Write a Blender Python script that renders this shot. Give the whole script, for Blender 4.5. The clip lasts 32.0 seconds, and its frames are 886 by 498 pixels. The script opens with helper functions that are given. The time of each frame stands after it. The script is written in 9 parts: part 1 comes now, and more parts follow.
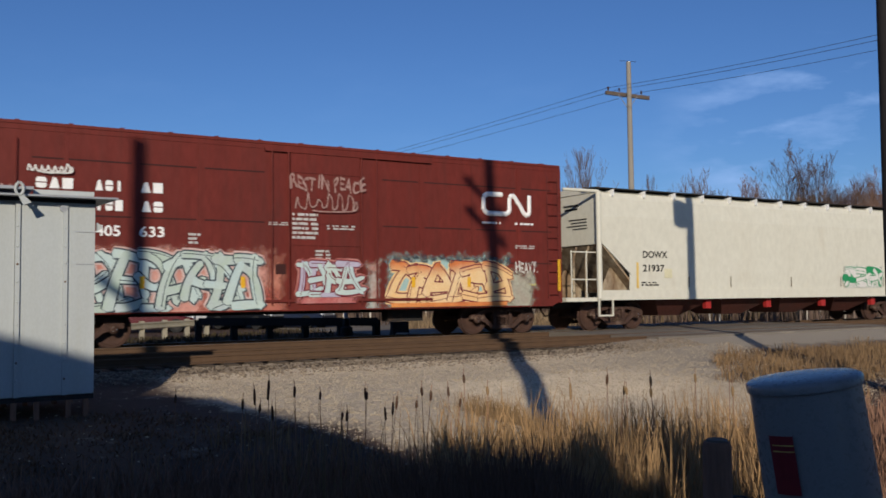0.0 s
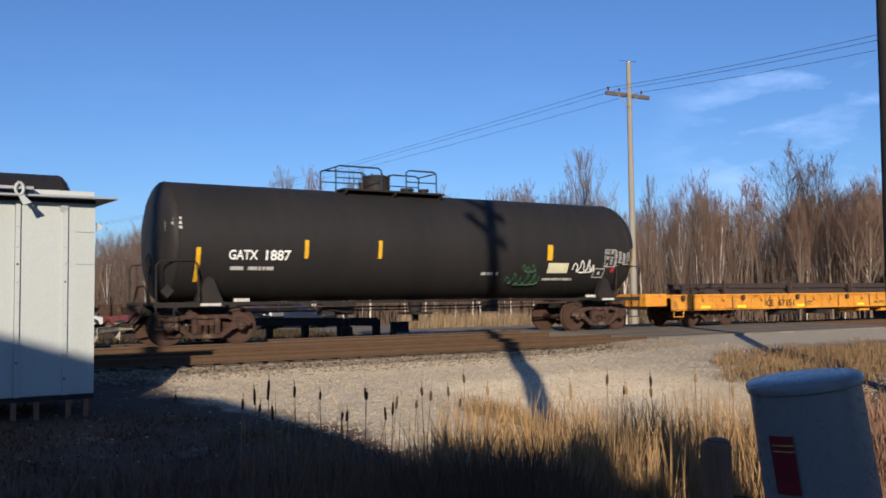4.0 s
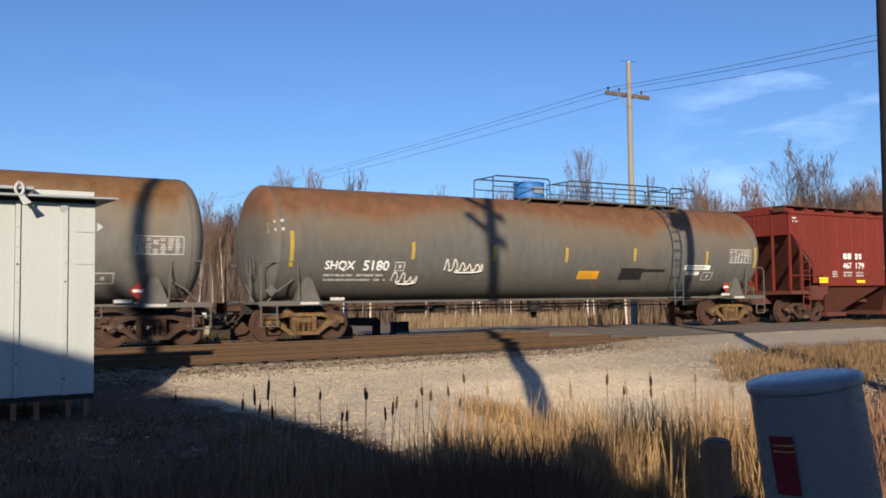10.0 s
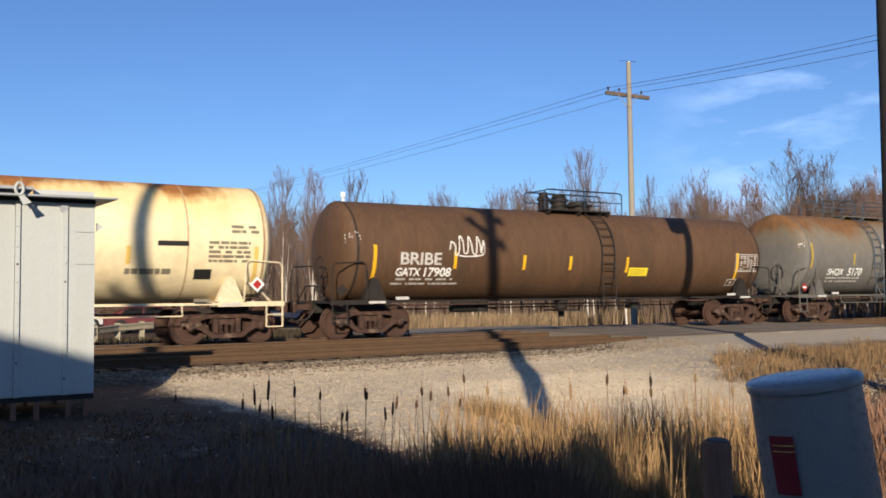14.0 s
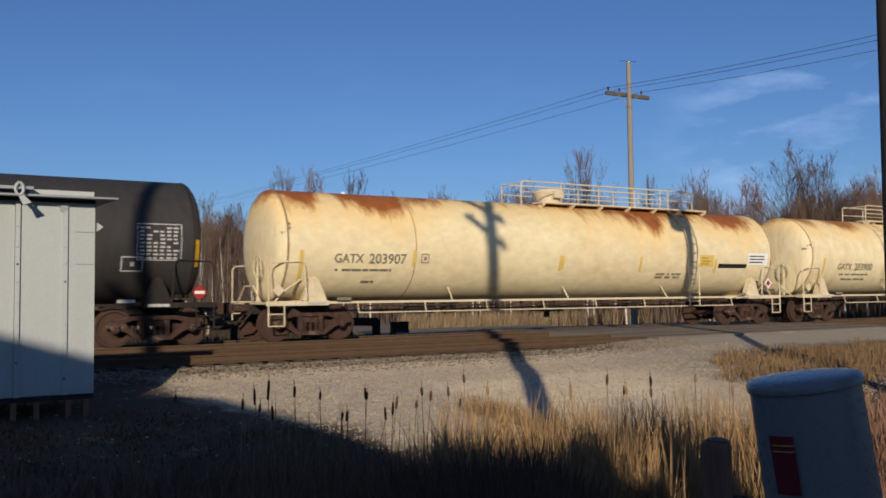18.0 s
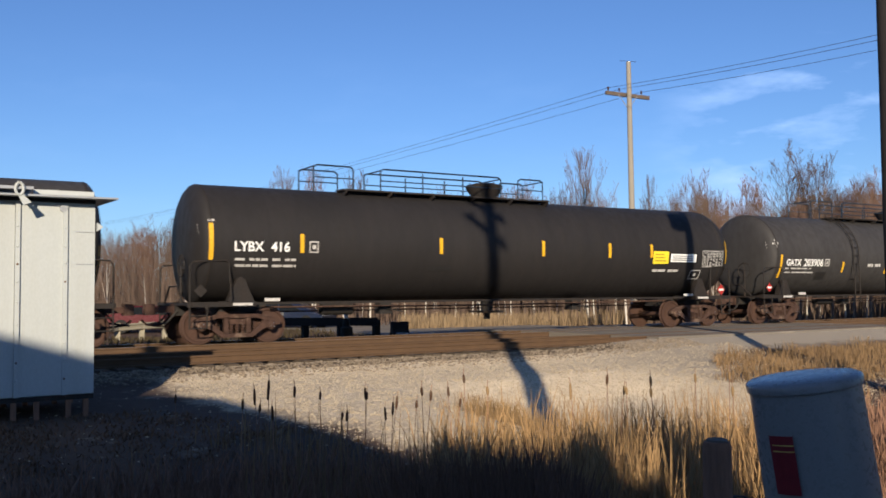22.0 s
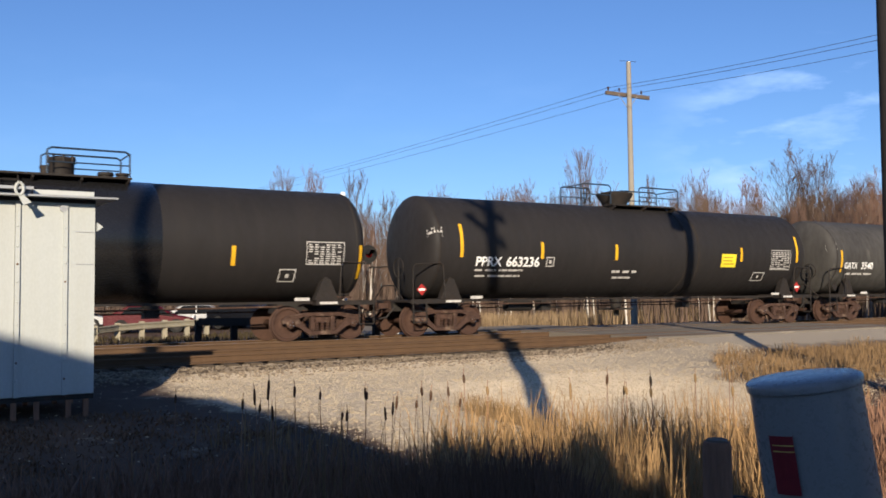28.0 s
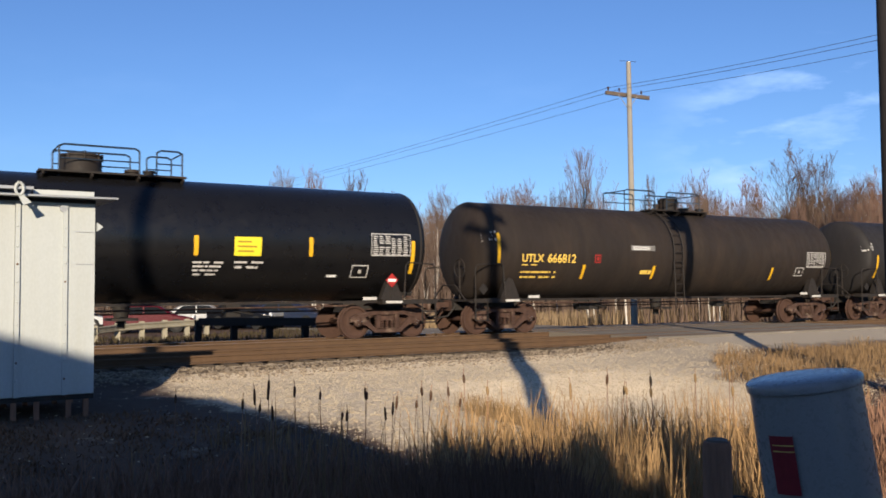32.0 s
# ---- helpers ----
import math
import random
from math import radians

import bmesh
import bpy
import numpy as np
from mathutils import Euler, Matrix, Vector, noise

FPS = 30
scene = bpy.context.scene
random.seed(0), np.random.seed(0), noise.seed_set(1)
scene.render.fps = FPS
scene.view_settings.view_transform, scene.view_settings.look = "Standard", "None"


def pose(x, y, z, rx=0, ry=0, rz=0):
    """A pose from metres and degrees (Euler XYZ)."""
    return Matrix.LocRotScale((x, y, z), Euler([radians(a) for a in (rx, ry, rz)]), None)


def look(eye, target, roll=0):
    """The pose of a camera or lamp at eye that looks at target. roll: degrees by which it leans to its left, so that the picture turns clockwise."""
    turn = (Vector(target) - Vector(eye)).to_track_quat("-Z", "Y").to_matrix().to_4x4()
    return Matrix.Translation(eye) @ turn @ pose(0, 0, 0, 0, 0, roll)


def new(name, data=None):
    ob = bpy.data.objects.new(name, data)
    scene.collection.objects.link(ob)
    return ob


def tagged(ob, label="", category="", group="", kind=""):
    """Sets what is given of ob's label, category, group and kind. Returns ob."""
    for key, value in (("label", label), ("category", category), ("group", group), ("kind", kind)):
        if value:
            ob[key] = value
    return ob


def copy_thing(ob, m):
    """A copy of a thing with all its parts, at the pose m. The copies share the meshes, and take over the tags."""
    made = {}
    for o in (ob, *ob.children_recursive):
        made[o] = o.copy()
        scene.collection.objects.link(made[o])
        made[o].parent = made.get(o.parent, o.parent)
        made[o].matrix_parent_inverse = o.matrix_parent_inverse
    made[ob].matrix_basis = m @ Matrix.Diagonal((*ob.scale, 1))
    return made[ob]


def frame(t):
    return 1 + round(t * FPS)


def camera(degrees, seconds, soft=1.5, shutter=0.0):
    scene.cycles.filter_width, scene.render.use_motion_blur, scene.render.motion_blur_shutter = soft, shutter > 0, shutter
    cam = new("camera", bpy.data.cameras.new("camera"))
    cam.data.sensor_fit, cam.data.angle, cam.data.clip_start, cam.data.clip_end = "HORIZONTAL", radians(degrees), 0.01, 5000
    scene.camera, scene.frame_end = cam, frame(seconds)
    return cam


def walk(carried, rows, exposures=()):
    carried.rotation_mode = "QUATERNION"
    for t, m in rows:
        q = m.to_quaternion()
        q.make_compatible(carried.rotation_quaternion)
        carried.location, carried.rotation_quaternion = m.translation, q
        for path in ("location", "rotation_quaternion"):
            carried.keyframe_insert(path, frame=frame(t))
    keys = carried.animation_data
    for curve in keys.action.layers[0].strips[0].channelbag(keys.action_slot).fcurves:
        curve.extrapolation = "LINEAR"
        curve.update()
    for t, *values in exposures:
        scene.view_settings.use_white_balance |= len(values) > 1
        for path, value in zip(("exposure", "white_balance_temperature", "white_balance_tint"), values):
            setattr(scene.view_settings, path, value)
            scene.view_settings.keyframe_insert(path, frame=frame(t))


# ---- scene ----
EXPOSURES = ((0.0, -0.25, 5950, 10), (0.5, 0.07, 5930, 10), (1.0, 0.17, 5900, 10), (3.0, 0.21, 6000, 10), (5.5, 0.49, 6450, 10), (15.0, 0.49, 6500, 10), (16.5, -0.18, 6400, 10), (18.5, -0.2, 6300, 10), (20.0, 0.31, 6500, 10), (22.0, 0.49, 6500, 10), (25.0, 0.59, 6550, 10), (32.0, 0.59, 6550, 10))
SKY, SKY_TINT = 0.069, (0.70, 0.94, 1.36, 1)
SUN_POWER, SUN_COLOUR = 5.0, (1.0, 0.85, 0.65)
# camera: it stands still on the bank of the ditch, rail tops at z = 0
EYE = (0.0, 0.0, 1.10)
YAW, PITCH = radians(31.37), radians(3.09)
AIM = (math.sin(YAW) * math.cos(PITCH), math.cos(YAW) * math.cos(PITCH), EYE[2] + math.sin(PITCH))
cam = camera(52.7, 32.0, soft=1.7, shutter=0.12)
walk(cam, [(0.0, look(EYE, AIM, -0.654)), (32.0, look(EYE, AIM, -0.654))], exposures=EXPOSURES)

# sun low behind the camera, clear sky with thin cloud
SUN_AZ, SUN_EL = radians(31.0), radians(19.0)
world = bpy.data.worlds.new("sky")
scene.world = world
world.use_nodes = True
wn, wl = world.node_tree.nodes, world.node_tree.links
wn.clear()
w_out = wn.new("ShaderNodeOutputWorld")
w_bg = wn.new("ShaderNodeBackground")
w_sky = wn.new("ShaderNodeTexSky")
w_sky.sky_type, w_sky.sun_disc = "NISHITA", False
w_sky.sun_elevation, w_sky.sun_rotation = SUN_EL, math.pi + SUN_AZ
w_sky.air_density, w_sky.dust_density, w_sky.ozone_density = 1.0, 0.4, 2.5
w_bg.inputs["Strength"].default_value = SKY
# thin wisps of cloud
w_tc = wn.new("ShaderNodeTexCoord")
w_map = wn.new("ShaderNodeMapping")
w_map.inputs["Scale"].default_value = (3.0, 3.0, 10.0)
w_map.inputs["Rotation"].default_value = (0.05, -0.10, 0.3)
w_noise = wn.new("ShaderNodeTexNoise")
w_noise.inputs["Scale"].default_value = 2.6
w_noise.inputs["Detail"].default_value = 7.0
w_noise.inputs["Roughness"].default_value = 0.55
w_ramp = wn.new("ShaderNodeMapRange")
w_ramp.inputs["From Min"].default_value = 0.50
w_ramp.inputs["From Max"].default_value = 0.77
w_ramp.inputs["To Max"].default_value = 0.9
w_mix = wn.new("ShaderNodeMix")
w_mix.data_type = "RGBA"
w_mix.inputs["B"].default_value = (9.0, 9.6, 10.6, 1)
wl.new(w_tc.outputs["Generated"], w_map.inputs["Vector"])
wl.new(w_map.outputs["Vector"], w_noise.inputs["Vector"])
wl.new(w_noise.outputs["Fac"], w_ramp.inputs["Value"])
w_dot = wn.new("ShaderNodeVectorMath")
w_dot.operation = "DOT_PRODUCT"
w_dot.inputs[1].default_value = Vector((0.815, 0.560, 0.150)).normalized()
w_near = wn.new("ShaderNodeMapRange")
w_near.interpolation_type = "SMOOTHSTEP"
w_near.inputs["From Min"].default_value, w_near.inputs["From Max"].default_value = 0.980, 0.9975
w_near.inputs["To Min"].default_value = 0.05
w_mul = wn.new("ShaderNodeMath")
w_mul.operation = "MULTIPLY"
wl.new(w_tc.outputs["Generated"], w_dot.inputs[0])
wl.new(w_dot.outputs["Value"], w_near.inputs["Value"])
wl.new(w_near.outputs["Result"], w_mul.inputs[0])
wl.new(w_ramp.outputs["Result"], w_mul.inputs[1])
w_sep = wn.new("ShaderNodeSeparateXYZ")
w_low = wn.new("ShaderNodeMapRange")
w_low.interpolation_type = "SMOOTHSTEP"
w_low.inputs["From Min"].default_value, w_low.inputs["From Max"].default_value = 0.275, 0.215
w_mul2 = wn.new("ShaderNodeMath")
w_mul2.operation = "MULTIPLY"
wl.new(w_tc.outputs["Generated"], w_sep.inputs["Vector"])
wl.new(w_sep.outputs["Z"], w_low.inputs["Value"])
wl.new(w_mul.outputs["Value"], w_mul2.inputs[0])
wl.new(w_low.outputs["Result"], w_mul2.inputs[1])
wl.new(w_mul2.outputs["Value"], w_mix.inputs["Factor"])
wl.new(w_sky.outputs["Color"], w_mix.inputs["A"])
w_tint = wn.new("ShaderNodeMix")
w_tint.data_type, w_tint.blend_type = "RGBA", "MULTIPLY"
w_tint.inputs["Factor"].default_value = 1.0
w_tint.inputs["B"].default_value = SKY_TINT
wl.new(w_mix.outputs["Result"], w_tint.inputs["A"])
wl.new(w_tint.outputs["Result"], w_bg.inputs["Color"])
wl.new(w_bg.outputs["Background"], w_out.inputs["Surface"])

TO_SUN = Vector((-math.sin(SUN_AZ) * math.cos(SUN_EL), -math.cos(SUN_AZ) * math.cos(SUN_EL), math.sin(SUN_EL)))
sun = new("sun", bpy.data.lights.new("sun", "SUN"))
sun.data.energy, sun.data.angle, sun.data.color = SUN_POWER, radians(0.53), SUN_COLOUR
sun.matrix_basis = look(TO_SUN * 60, (0, 0, 0))


# ---- materials ----
def mat(name, colour, rough=0.7, metal=0.0, second=None, scale=6.0, amount=0.5, grain=40.0, bump=0.15, spots=None, spot_scale=1.5,
        spot_from=0.55, spot_to=0.7, stretch=(1, 1, 1), island=0.0, coords="Object", top=None, streak=None, gloss=0.25):
    """Two scales of variation on a base colour; spots: stains with a shape of their own; streak: dirty runs (colour,
    share);
    top: rust that runs down from the roof (colour, from height, to height, unevenness, colour of its pale border)."""
    m = bpy.data.materials.new(name)
    m.use_nodes = True
    n, l = m.node_tree.nodes, m.node_tree.links
    b = n["Principled BSDF"]
    b.inputs["Roughness"].default_value, b.inputs["Metallic"].default_value = rough, metal
    b.inputs["Specular IOR Level"].default_value = gloss
    tc = n.new("ShaderNodeTexCoord")
    mp = n.new("ShaderNodeMapping")
    mp.inputs["Scale"].default_value = stretch
    l.new(tc.outputs[coords], mp.inputs["Vector"])

    def noise_tex(s, detail=5.0, rg=0.6, scales=None):
        t = n.new("ShaderNodeTexNoise")
        t.inputs["Scale"].default_value, t.inputs["Detail"].default_value, t.inputs["Roughness"].default_value = s, detail, rg
        if scales:
            own = n.new("ShaderNodeMapping")
            own.inputs["Scale"].default_value = scales
            l.new(tc.outputs["Object"], own.inputs["Vector"])
            l.new(own.outputs["Vector"], t.inputs["Vector"])
        else:
            l.new(mp.outputs["Vector"], t.inputs["Vector"])
        return t.outputs["Fac"]

    def added(a, c, k):
        x = n.new("ShaderNodeMath")
        x.operation = "MULTIPLY_ADD"
        l.new(a, x.inputs[0])
        x.inputs[1].default_value = k
        l.new(c, x.inputs[2])
        return x.outputs[0]

    def ranged(v, a, c, lo=0.0, hi=1.0):
        r = n.new("ShaderNodeMapRange")
        for key, value in (("From Min", a), ("From Max", c), ("To Min", lo), ("To Max", hi)):
            r.inputs[key].default_value = value
        l.new(v, r.inputs["Value"])
        return r.outputs["Result"]

    def mixed(f, a, c, mode="MIX"):
        x = n.new("ShaderNodeMix")
        x.data_type, x.blend_type = "RGBA", mode
        for key, value in (("Factor", f), ("A", a), ("B", c)):
            if isinstance(value, (tuple, list)):
                x.inputs[key].default_value = (*value[:3], 1)
            elif isinstance(value, (int, float)):
                x.inputs[key].default_value = value
            else:
                l.new(value, x.inputs[key])
        return x.outputs["Result"]

    second = second or tuple(c * 0.72 for c in colour)
    col = mixed(ranged(noise_tex(scale), 0.35, 0.68, 0.0, amount), colour, second)
    fine = noise_tex(grain, 3.0)
    col = mixed(ranged(fine, 0.3, 0.75, 0.0, amount * 0.6), col, tuple(c * 0.6 for c in second))
    if spots:
        col = mixed(ranged(noise_tex(spot_scale, 8.0, 0.65), spot_from, spot_to, 0.0, 0.9), col, spots)
    if streak:
        col = mixed(ranged(noise_tex(1.0, 6.0, 0.65, (2.6, 0.6, 0.16)), 0.47, 0.74, 0.0, streak[1]), col, streak[0])
    if top:
        sep = n.new("ShaderNodeSeparateXYZ")
        l.new(tc.outputs["Object"], sep.inputs["Vector"])
        level = added(noise_tex(1.0, 3.0, 0.5, (0.42, 0.2, 0.10)), sep.outputs["Z"], top[3])
        level = added(noise_tex(1.0, 7.0, 0.7, (2.2, 0.9, 0.55)), level, top[3] * 0.42)
        level = added(noise_tex(1.0, 5.0, 0.7, (9.0, 2.0, 0.5)), level, top[3] * 0.16)
        lift = top[3] * 0.79
        if len(top) > 4:
            col = mixed(ranged(level, top[1] - 0.75 + lift, top[1] + 0.25 + lift, 0.0, 0.85), col, top[4])
        rust = mixed(ranged(noise_tex(1.0, 7.0, 0.7, (3.0, 3.0, 1.2)), 0.35, 0.7), top[0], tuple(c * 0.55 for c in top[0]))
        col = mixed(ranged(level, top[1] + lift, top[2] + lift, 0.0, 0.95), col, rust)
    if island:
        g = n.new("ShaderNodeNewGeometry")
        o = n.new("ShaderNodeObjectInfo")
        ad = n.new("ShaderNodeMath")
        ad.operation = "ADD"
        l.new(g.outputs["Random Per Island"], ad.inputs[0])
        l.new(o.outputs["Random"], ad.inputs[1])
        fr = n.new("ShaderNodeMath")
        fr.operation = "FRACT"
        l.new(ad.outputs[0], fr.inputs[0])
        col = mixed(ranged(fr.outputs[0], 0.0, 1.0, 0.0, island), col, tuple(c * 0.35 for c in colour))
    l.new(col, b.inputs["Base Color"])
    rr = ranged(fine, 0.2, 0.8, max(0.03, rough - 0.12), min(1.0, rough + 0.12))
    l.new(rr, b.inputs["Roughness"])
    if bump:
        bp = n.new("ShaderNodeBump")
        bp.inputs["Strength"].default_value, bp.inputs["Distance"].default_value = bump, 0.02
        l.new(fine, bp.inputs["Height"])
        l.new(bp.outputs["Normal"], b.inputs["Normal"])
    return m


M_GROUND = mat("ground_soil", (0.105, 0.064, 0.043), 0.95, second=(0.055, 0.034, 0.025), scale=1.6, amount=0.8, grain=14, bump=0.9)
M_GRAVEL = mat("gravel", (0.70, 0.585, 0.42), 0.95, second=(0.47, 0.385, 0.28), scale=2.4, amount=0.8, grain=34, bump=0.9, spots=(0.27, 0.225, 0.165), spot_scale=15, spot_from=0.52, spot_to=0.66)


def near_ground(m, shade_dirt, soil):
    """Blends the pale gravel into dark debris and painted shade round the shed, and into soil where the ditch begins,
    along uneven borders.
    """
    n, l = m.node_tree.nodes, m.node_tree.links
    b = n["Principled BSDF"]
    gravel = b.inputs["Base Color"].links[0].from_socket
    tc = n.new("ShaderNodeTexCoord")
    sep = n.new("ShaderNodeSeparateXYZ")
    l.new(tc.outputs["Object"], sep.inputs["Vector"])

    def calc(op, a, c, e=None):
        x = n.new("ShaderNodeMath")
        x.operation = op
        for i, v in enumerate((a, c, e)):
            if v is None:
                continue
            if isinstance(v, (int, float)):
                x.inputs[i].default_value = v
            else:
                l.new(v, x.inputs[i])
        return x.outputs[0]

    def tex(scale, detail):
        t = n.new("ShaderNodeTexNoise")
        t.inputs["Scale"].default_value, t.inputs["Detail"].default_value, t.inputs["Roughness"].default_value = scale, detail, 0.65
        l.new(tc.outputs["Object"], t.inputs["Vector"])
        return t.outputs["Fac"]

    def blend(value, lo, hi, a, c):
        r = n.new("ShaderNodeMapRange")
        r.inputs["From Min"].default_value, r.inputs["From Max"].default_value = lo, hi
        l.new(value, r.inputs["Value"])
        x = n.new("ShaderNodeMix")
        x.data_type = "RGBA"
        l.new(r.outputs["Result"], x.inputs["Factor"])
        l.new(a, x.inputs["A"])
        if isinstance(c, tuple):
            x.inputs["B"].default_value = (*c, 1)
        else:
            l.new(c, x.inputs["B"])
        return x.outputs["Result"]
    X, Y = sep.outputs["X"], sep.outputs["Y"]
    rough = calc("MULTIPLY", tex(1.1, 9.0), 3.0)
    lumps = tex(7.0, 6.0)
    shade_dirt_colour = blend(lumps, 0.36, 0.66, blend(tex(2.2, 6.0), 0.15, 0.42, gravel, shade_dirt), soil)
    # towards the shed: the dark border follows the shaded ground
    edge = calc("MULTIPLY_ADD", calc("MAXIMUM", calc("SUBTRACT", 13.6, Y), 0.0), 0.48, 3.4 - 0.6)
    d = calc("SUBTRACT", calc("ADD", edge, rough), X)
    col = blend(d, -0.25, 0.6, gravel, shade_dirt_colour)
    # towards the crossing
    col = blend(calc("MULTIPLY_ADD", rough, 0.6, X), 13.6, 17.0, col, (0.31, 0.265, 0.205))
    # towards the ditch: soil, its left border kept inside the building's shadow
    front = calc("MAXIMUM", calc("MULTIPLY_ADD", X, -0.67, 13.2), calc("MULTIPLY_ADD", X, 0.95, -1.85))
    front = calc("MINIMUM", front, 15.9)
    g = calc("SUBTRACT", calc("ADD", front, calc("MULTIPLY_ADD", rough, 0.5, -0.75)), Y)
    col = blend(g, -0.2, 0.5, col, shade_dirt_colour)
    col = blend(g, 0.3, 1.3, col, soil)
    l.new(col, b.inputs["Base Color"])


# first colour: debris with the shade painted in; second: ditch soil
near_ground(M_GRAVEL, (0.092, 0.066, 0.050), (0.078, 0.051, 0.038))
M_BALLAST = mat("ballast", (0.150, 0.110, 0.072), 0.95, second=(0.085, 0.062, 0.042), scale=1.2, amount=0.8, grain=18, bump=1.0)
M_STONE = mat("crushed_stone", (0.52, 0.435, 0.31), 0.95, second=(0.38, 0.31, 0.225), scale=8, grain=60, bump=0.3, island=0.45)
M_ASPHALT = mat("dusty_asphalt", (0.195, 0.17, 0.14), 0.9, second=(0.14, 0.122, 0.10), scale=0.5, amount=0.8, grain=60, bump=0.3, spots=(0.30, 0.26, 0.21), spot_scale=0.7)
M_RAIL = mat("rusty_rail", (0.105, 0.062, 0.034), 0.85, second=(0.062, 0.038, 0.023), scale=2, grain=30, bump=0.2)
M_RAILTOP = mat("worn_rail_head", (0.45, 0.40, 0.35), 0.4, metal=0.8, grain=30, bump=0.05)
M_TIE = mat("weathered_tie", (0.110, 0.084, 0.060), 0.95, second=(0.055, 0.042, 0.032), scale=3, grain=25, bump=0.6, stretch=(4, 1, 4), island=0.4)
M_SHED = mat("white_painted_steel", (0.415, 0.442, 0.438), 0.55, second=(0.365, 0.390, 0.385), scale=0.8, amount=0.35, grain=45, bump=0.03, spots=(0.36, 0.33, 0.28), spot_scale=1.6, spot_from=0.66, spot_to=0.9, stretch=(1, 1, 0.5), streak=((0.33, 0.33, 0.29), 0.4))
M_RUSTDOT = mat("rust_stained_rivet", (0.16, 0.10, 0.07), 0.8, bump=0)
M_GALV = mat("galvanised_steel", (0.42, 0.43, 0.44), 0.45, metal=0.6, second=(0.32, 0.33, 0.34), scale=5, grain=40, bump=0.05)
M_DARKSTEEL = mat("dark_steel", (0.030, 0.027, 0.025), 0.7, metal=0.2, spots=(0.070, 0.042, 0.028), spot_scale=3)
M_POLE = mat("weathered_pole_wood", (0.29, 0.265, 0.225), 0.9, second=(0.20, 0.18, 0.15), scale=2, grain=22, bump=0.4, stretch=(3, 3, 0.3))
M_POLEDARK = mat("dark_creosote_wood", (0.022, 0.019, 0.019), 0.9, second=(0.014, 0.012, 0.012), scale=2, grain=22, bump=0.4, stretch=(3, 3, 0.3))
M_WIRE = mat("wire", (0.035, 0.04, 0.05), 0.6, bump=0)
M_BARK = mat("grey_bark", (0.19, 0.142, 0.108), 0.9, second=(0.115, 0.08, 0.06), scale=3, grain=20, bump=0.4)
M_TWIG = mat("brown_twigs", (0.145, 0.100, 0.076), 0.9, second=(0.090, 0.060, 0.046), scale=0.7, grain=10, bump=0, island=0.6)
M_TWIGRED = mat("reddish_twigs", (0.195, 0.118, 0.088), 0.9, second=(0.125, 0.073, 0.056), scale=0.7, grain=10, bump=0, island=0.5)
M_BIRCH = mat("birch_bark", (0.60, 0.56, 0.50), 0.8, second=(0.46, 0.40, 0.33), scale=4, grain=14, bump=0.2, stretch=(1, 1, 3))
M_REED = mat("dry_reeds", (0.57, 0.370, 0.180), 0.85, second=(0.30, 0.172, 0.076), scale=1.6, amount=0.9, grain=9, bump=0, island=0.95)
M_LITTER = mat("brown_reed_litter", (0.23, 0.135, 0.078), 0.95, second=(0.115, 0.066, 0.040), scale=2, amount=0.9, grain=9, bump=0, island=0.8)
M_CATTAIL = mat("cattail_head", (0.085, 0.045, 0.025), 0.95, bump=0.4, grain=80)
M_VERGE = mat("verge_grass", (0.36, 0.235, 0.12), 0.9, second=(0.20, 0.122, 0.06), scale=1.0, amount=0.9, grain=9, bump=0, island=0.85)
M_PEBBLE = mat("track_edge_stone", (0.34, 0.275, 0.20), 0.95, second=(0.2, 0.16, 0.12), scale=8, grain=60, bump=0.3, island=0.7)
M_GRASS = mat("dry_grass", (0.33, 0.215, 0.105), 0.9, second=(0.20, 0.125, 0.058), scale=1.0, amount=0.8, grain=9, bump=0, island=0.6)
M_PEDESTAL = mat("grey_white_plastic", (0.275, 0.260, 0.250), 0.3, second=(0.245, 0.232, 0.222), scale=4, grain=60, bump=0.02, gloss=0.4)
M_REDLABEL = mat("red_label", (0.24, 0.022, 0.03), 0.5, bump=0)
M_WHITE = mat("white_lettering", (0.82, 0.82, 0.80), 0.6, second=(0.7, 0.7, 0.68), scale=8, bump=0)
M_YELLOW = mat("reflective_yellow", (0.70, 0.40, 0.02), 0.5, second=(0.60, 0.32, 0.015), scale=6, bump=0)
M_YLABEL = mat("yellow_label", (0.82, 0.66, 0.04), 0.5, bump=0)
M_BLACKINK = mat("black_lettering", (0.02, 0.02, 0.02), 0.6, bump=0)
M_TRUCK = mat("rusty_brown_truck", (0.088, 0.050, 0.038), 0.9, second=(0.038, 0.024, 0.020), scale=5, amount=0.8, grain=26, bump=0.6, spots=(0.175, 0.128, 0.096), spot_scale=3, gloss=0.15)
M_TRUCKOCHRE = mat("ochre_dusted_truck", (0.20, 0.130, 0.060), 0.9, second=(0.075, 0.044, 0.026), scale=4, amount=0.9, grain=26, bump=0.6, spots=(0.24, 0.075, 0.030), spot_scale=2.2, spot_from=0.58, spot_to=0.7, gloss=0.15)
M_WHEEL = mat("wheel_steel", (0.078, 0.042, 0.030), 0.7, metal=0.2, second=(0.042, 0.025, 0.019), scale=3, grain=14, bump=0.1)
M_TREAD = mat("polished_tread", (0.5, 0.48, 0.45), 0.3, metal=0.9, bump=0)


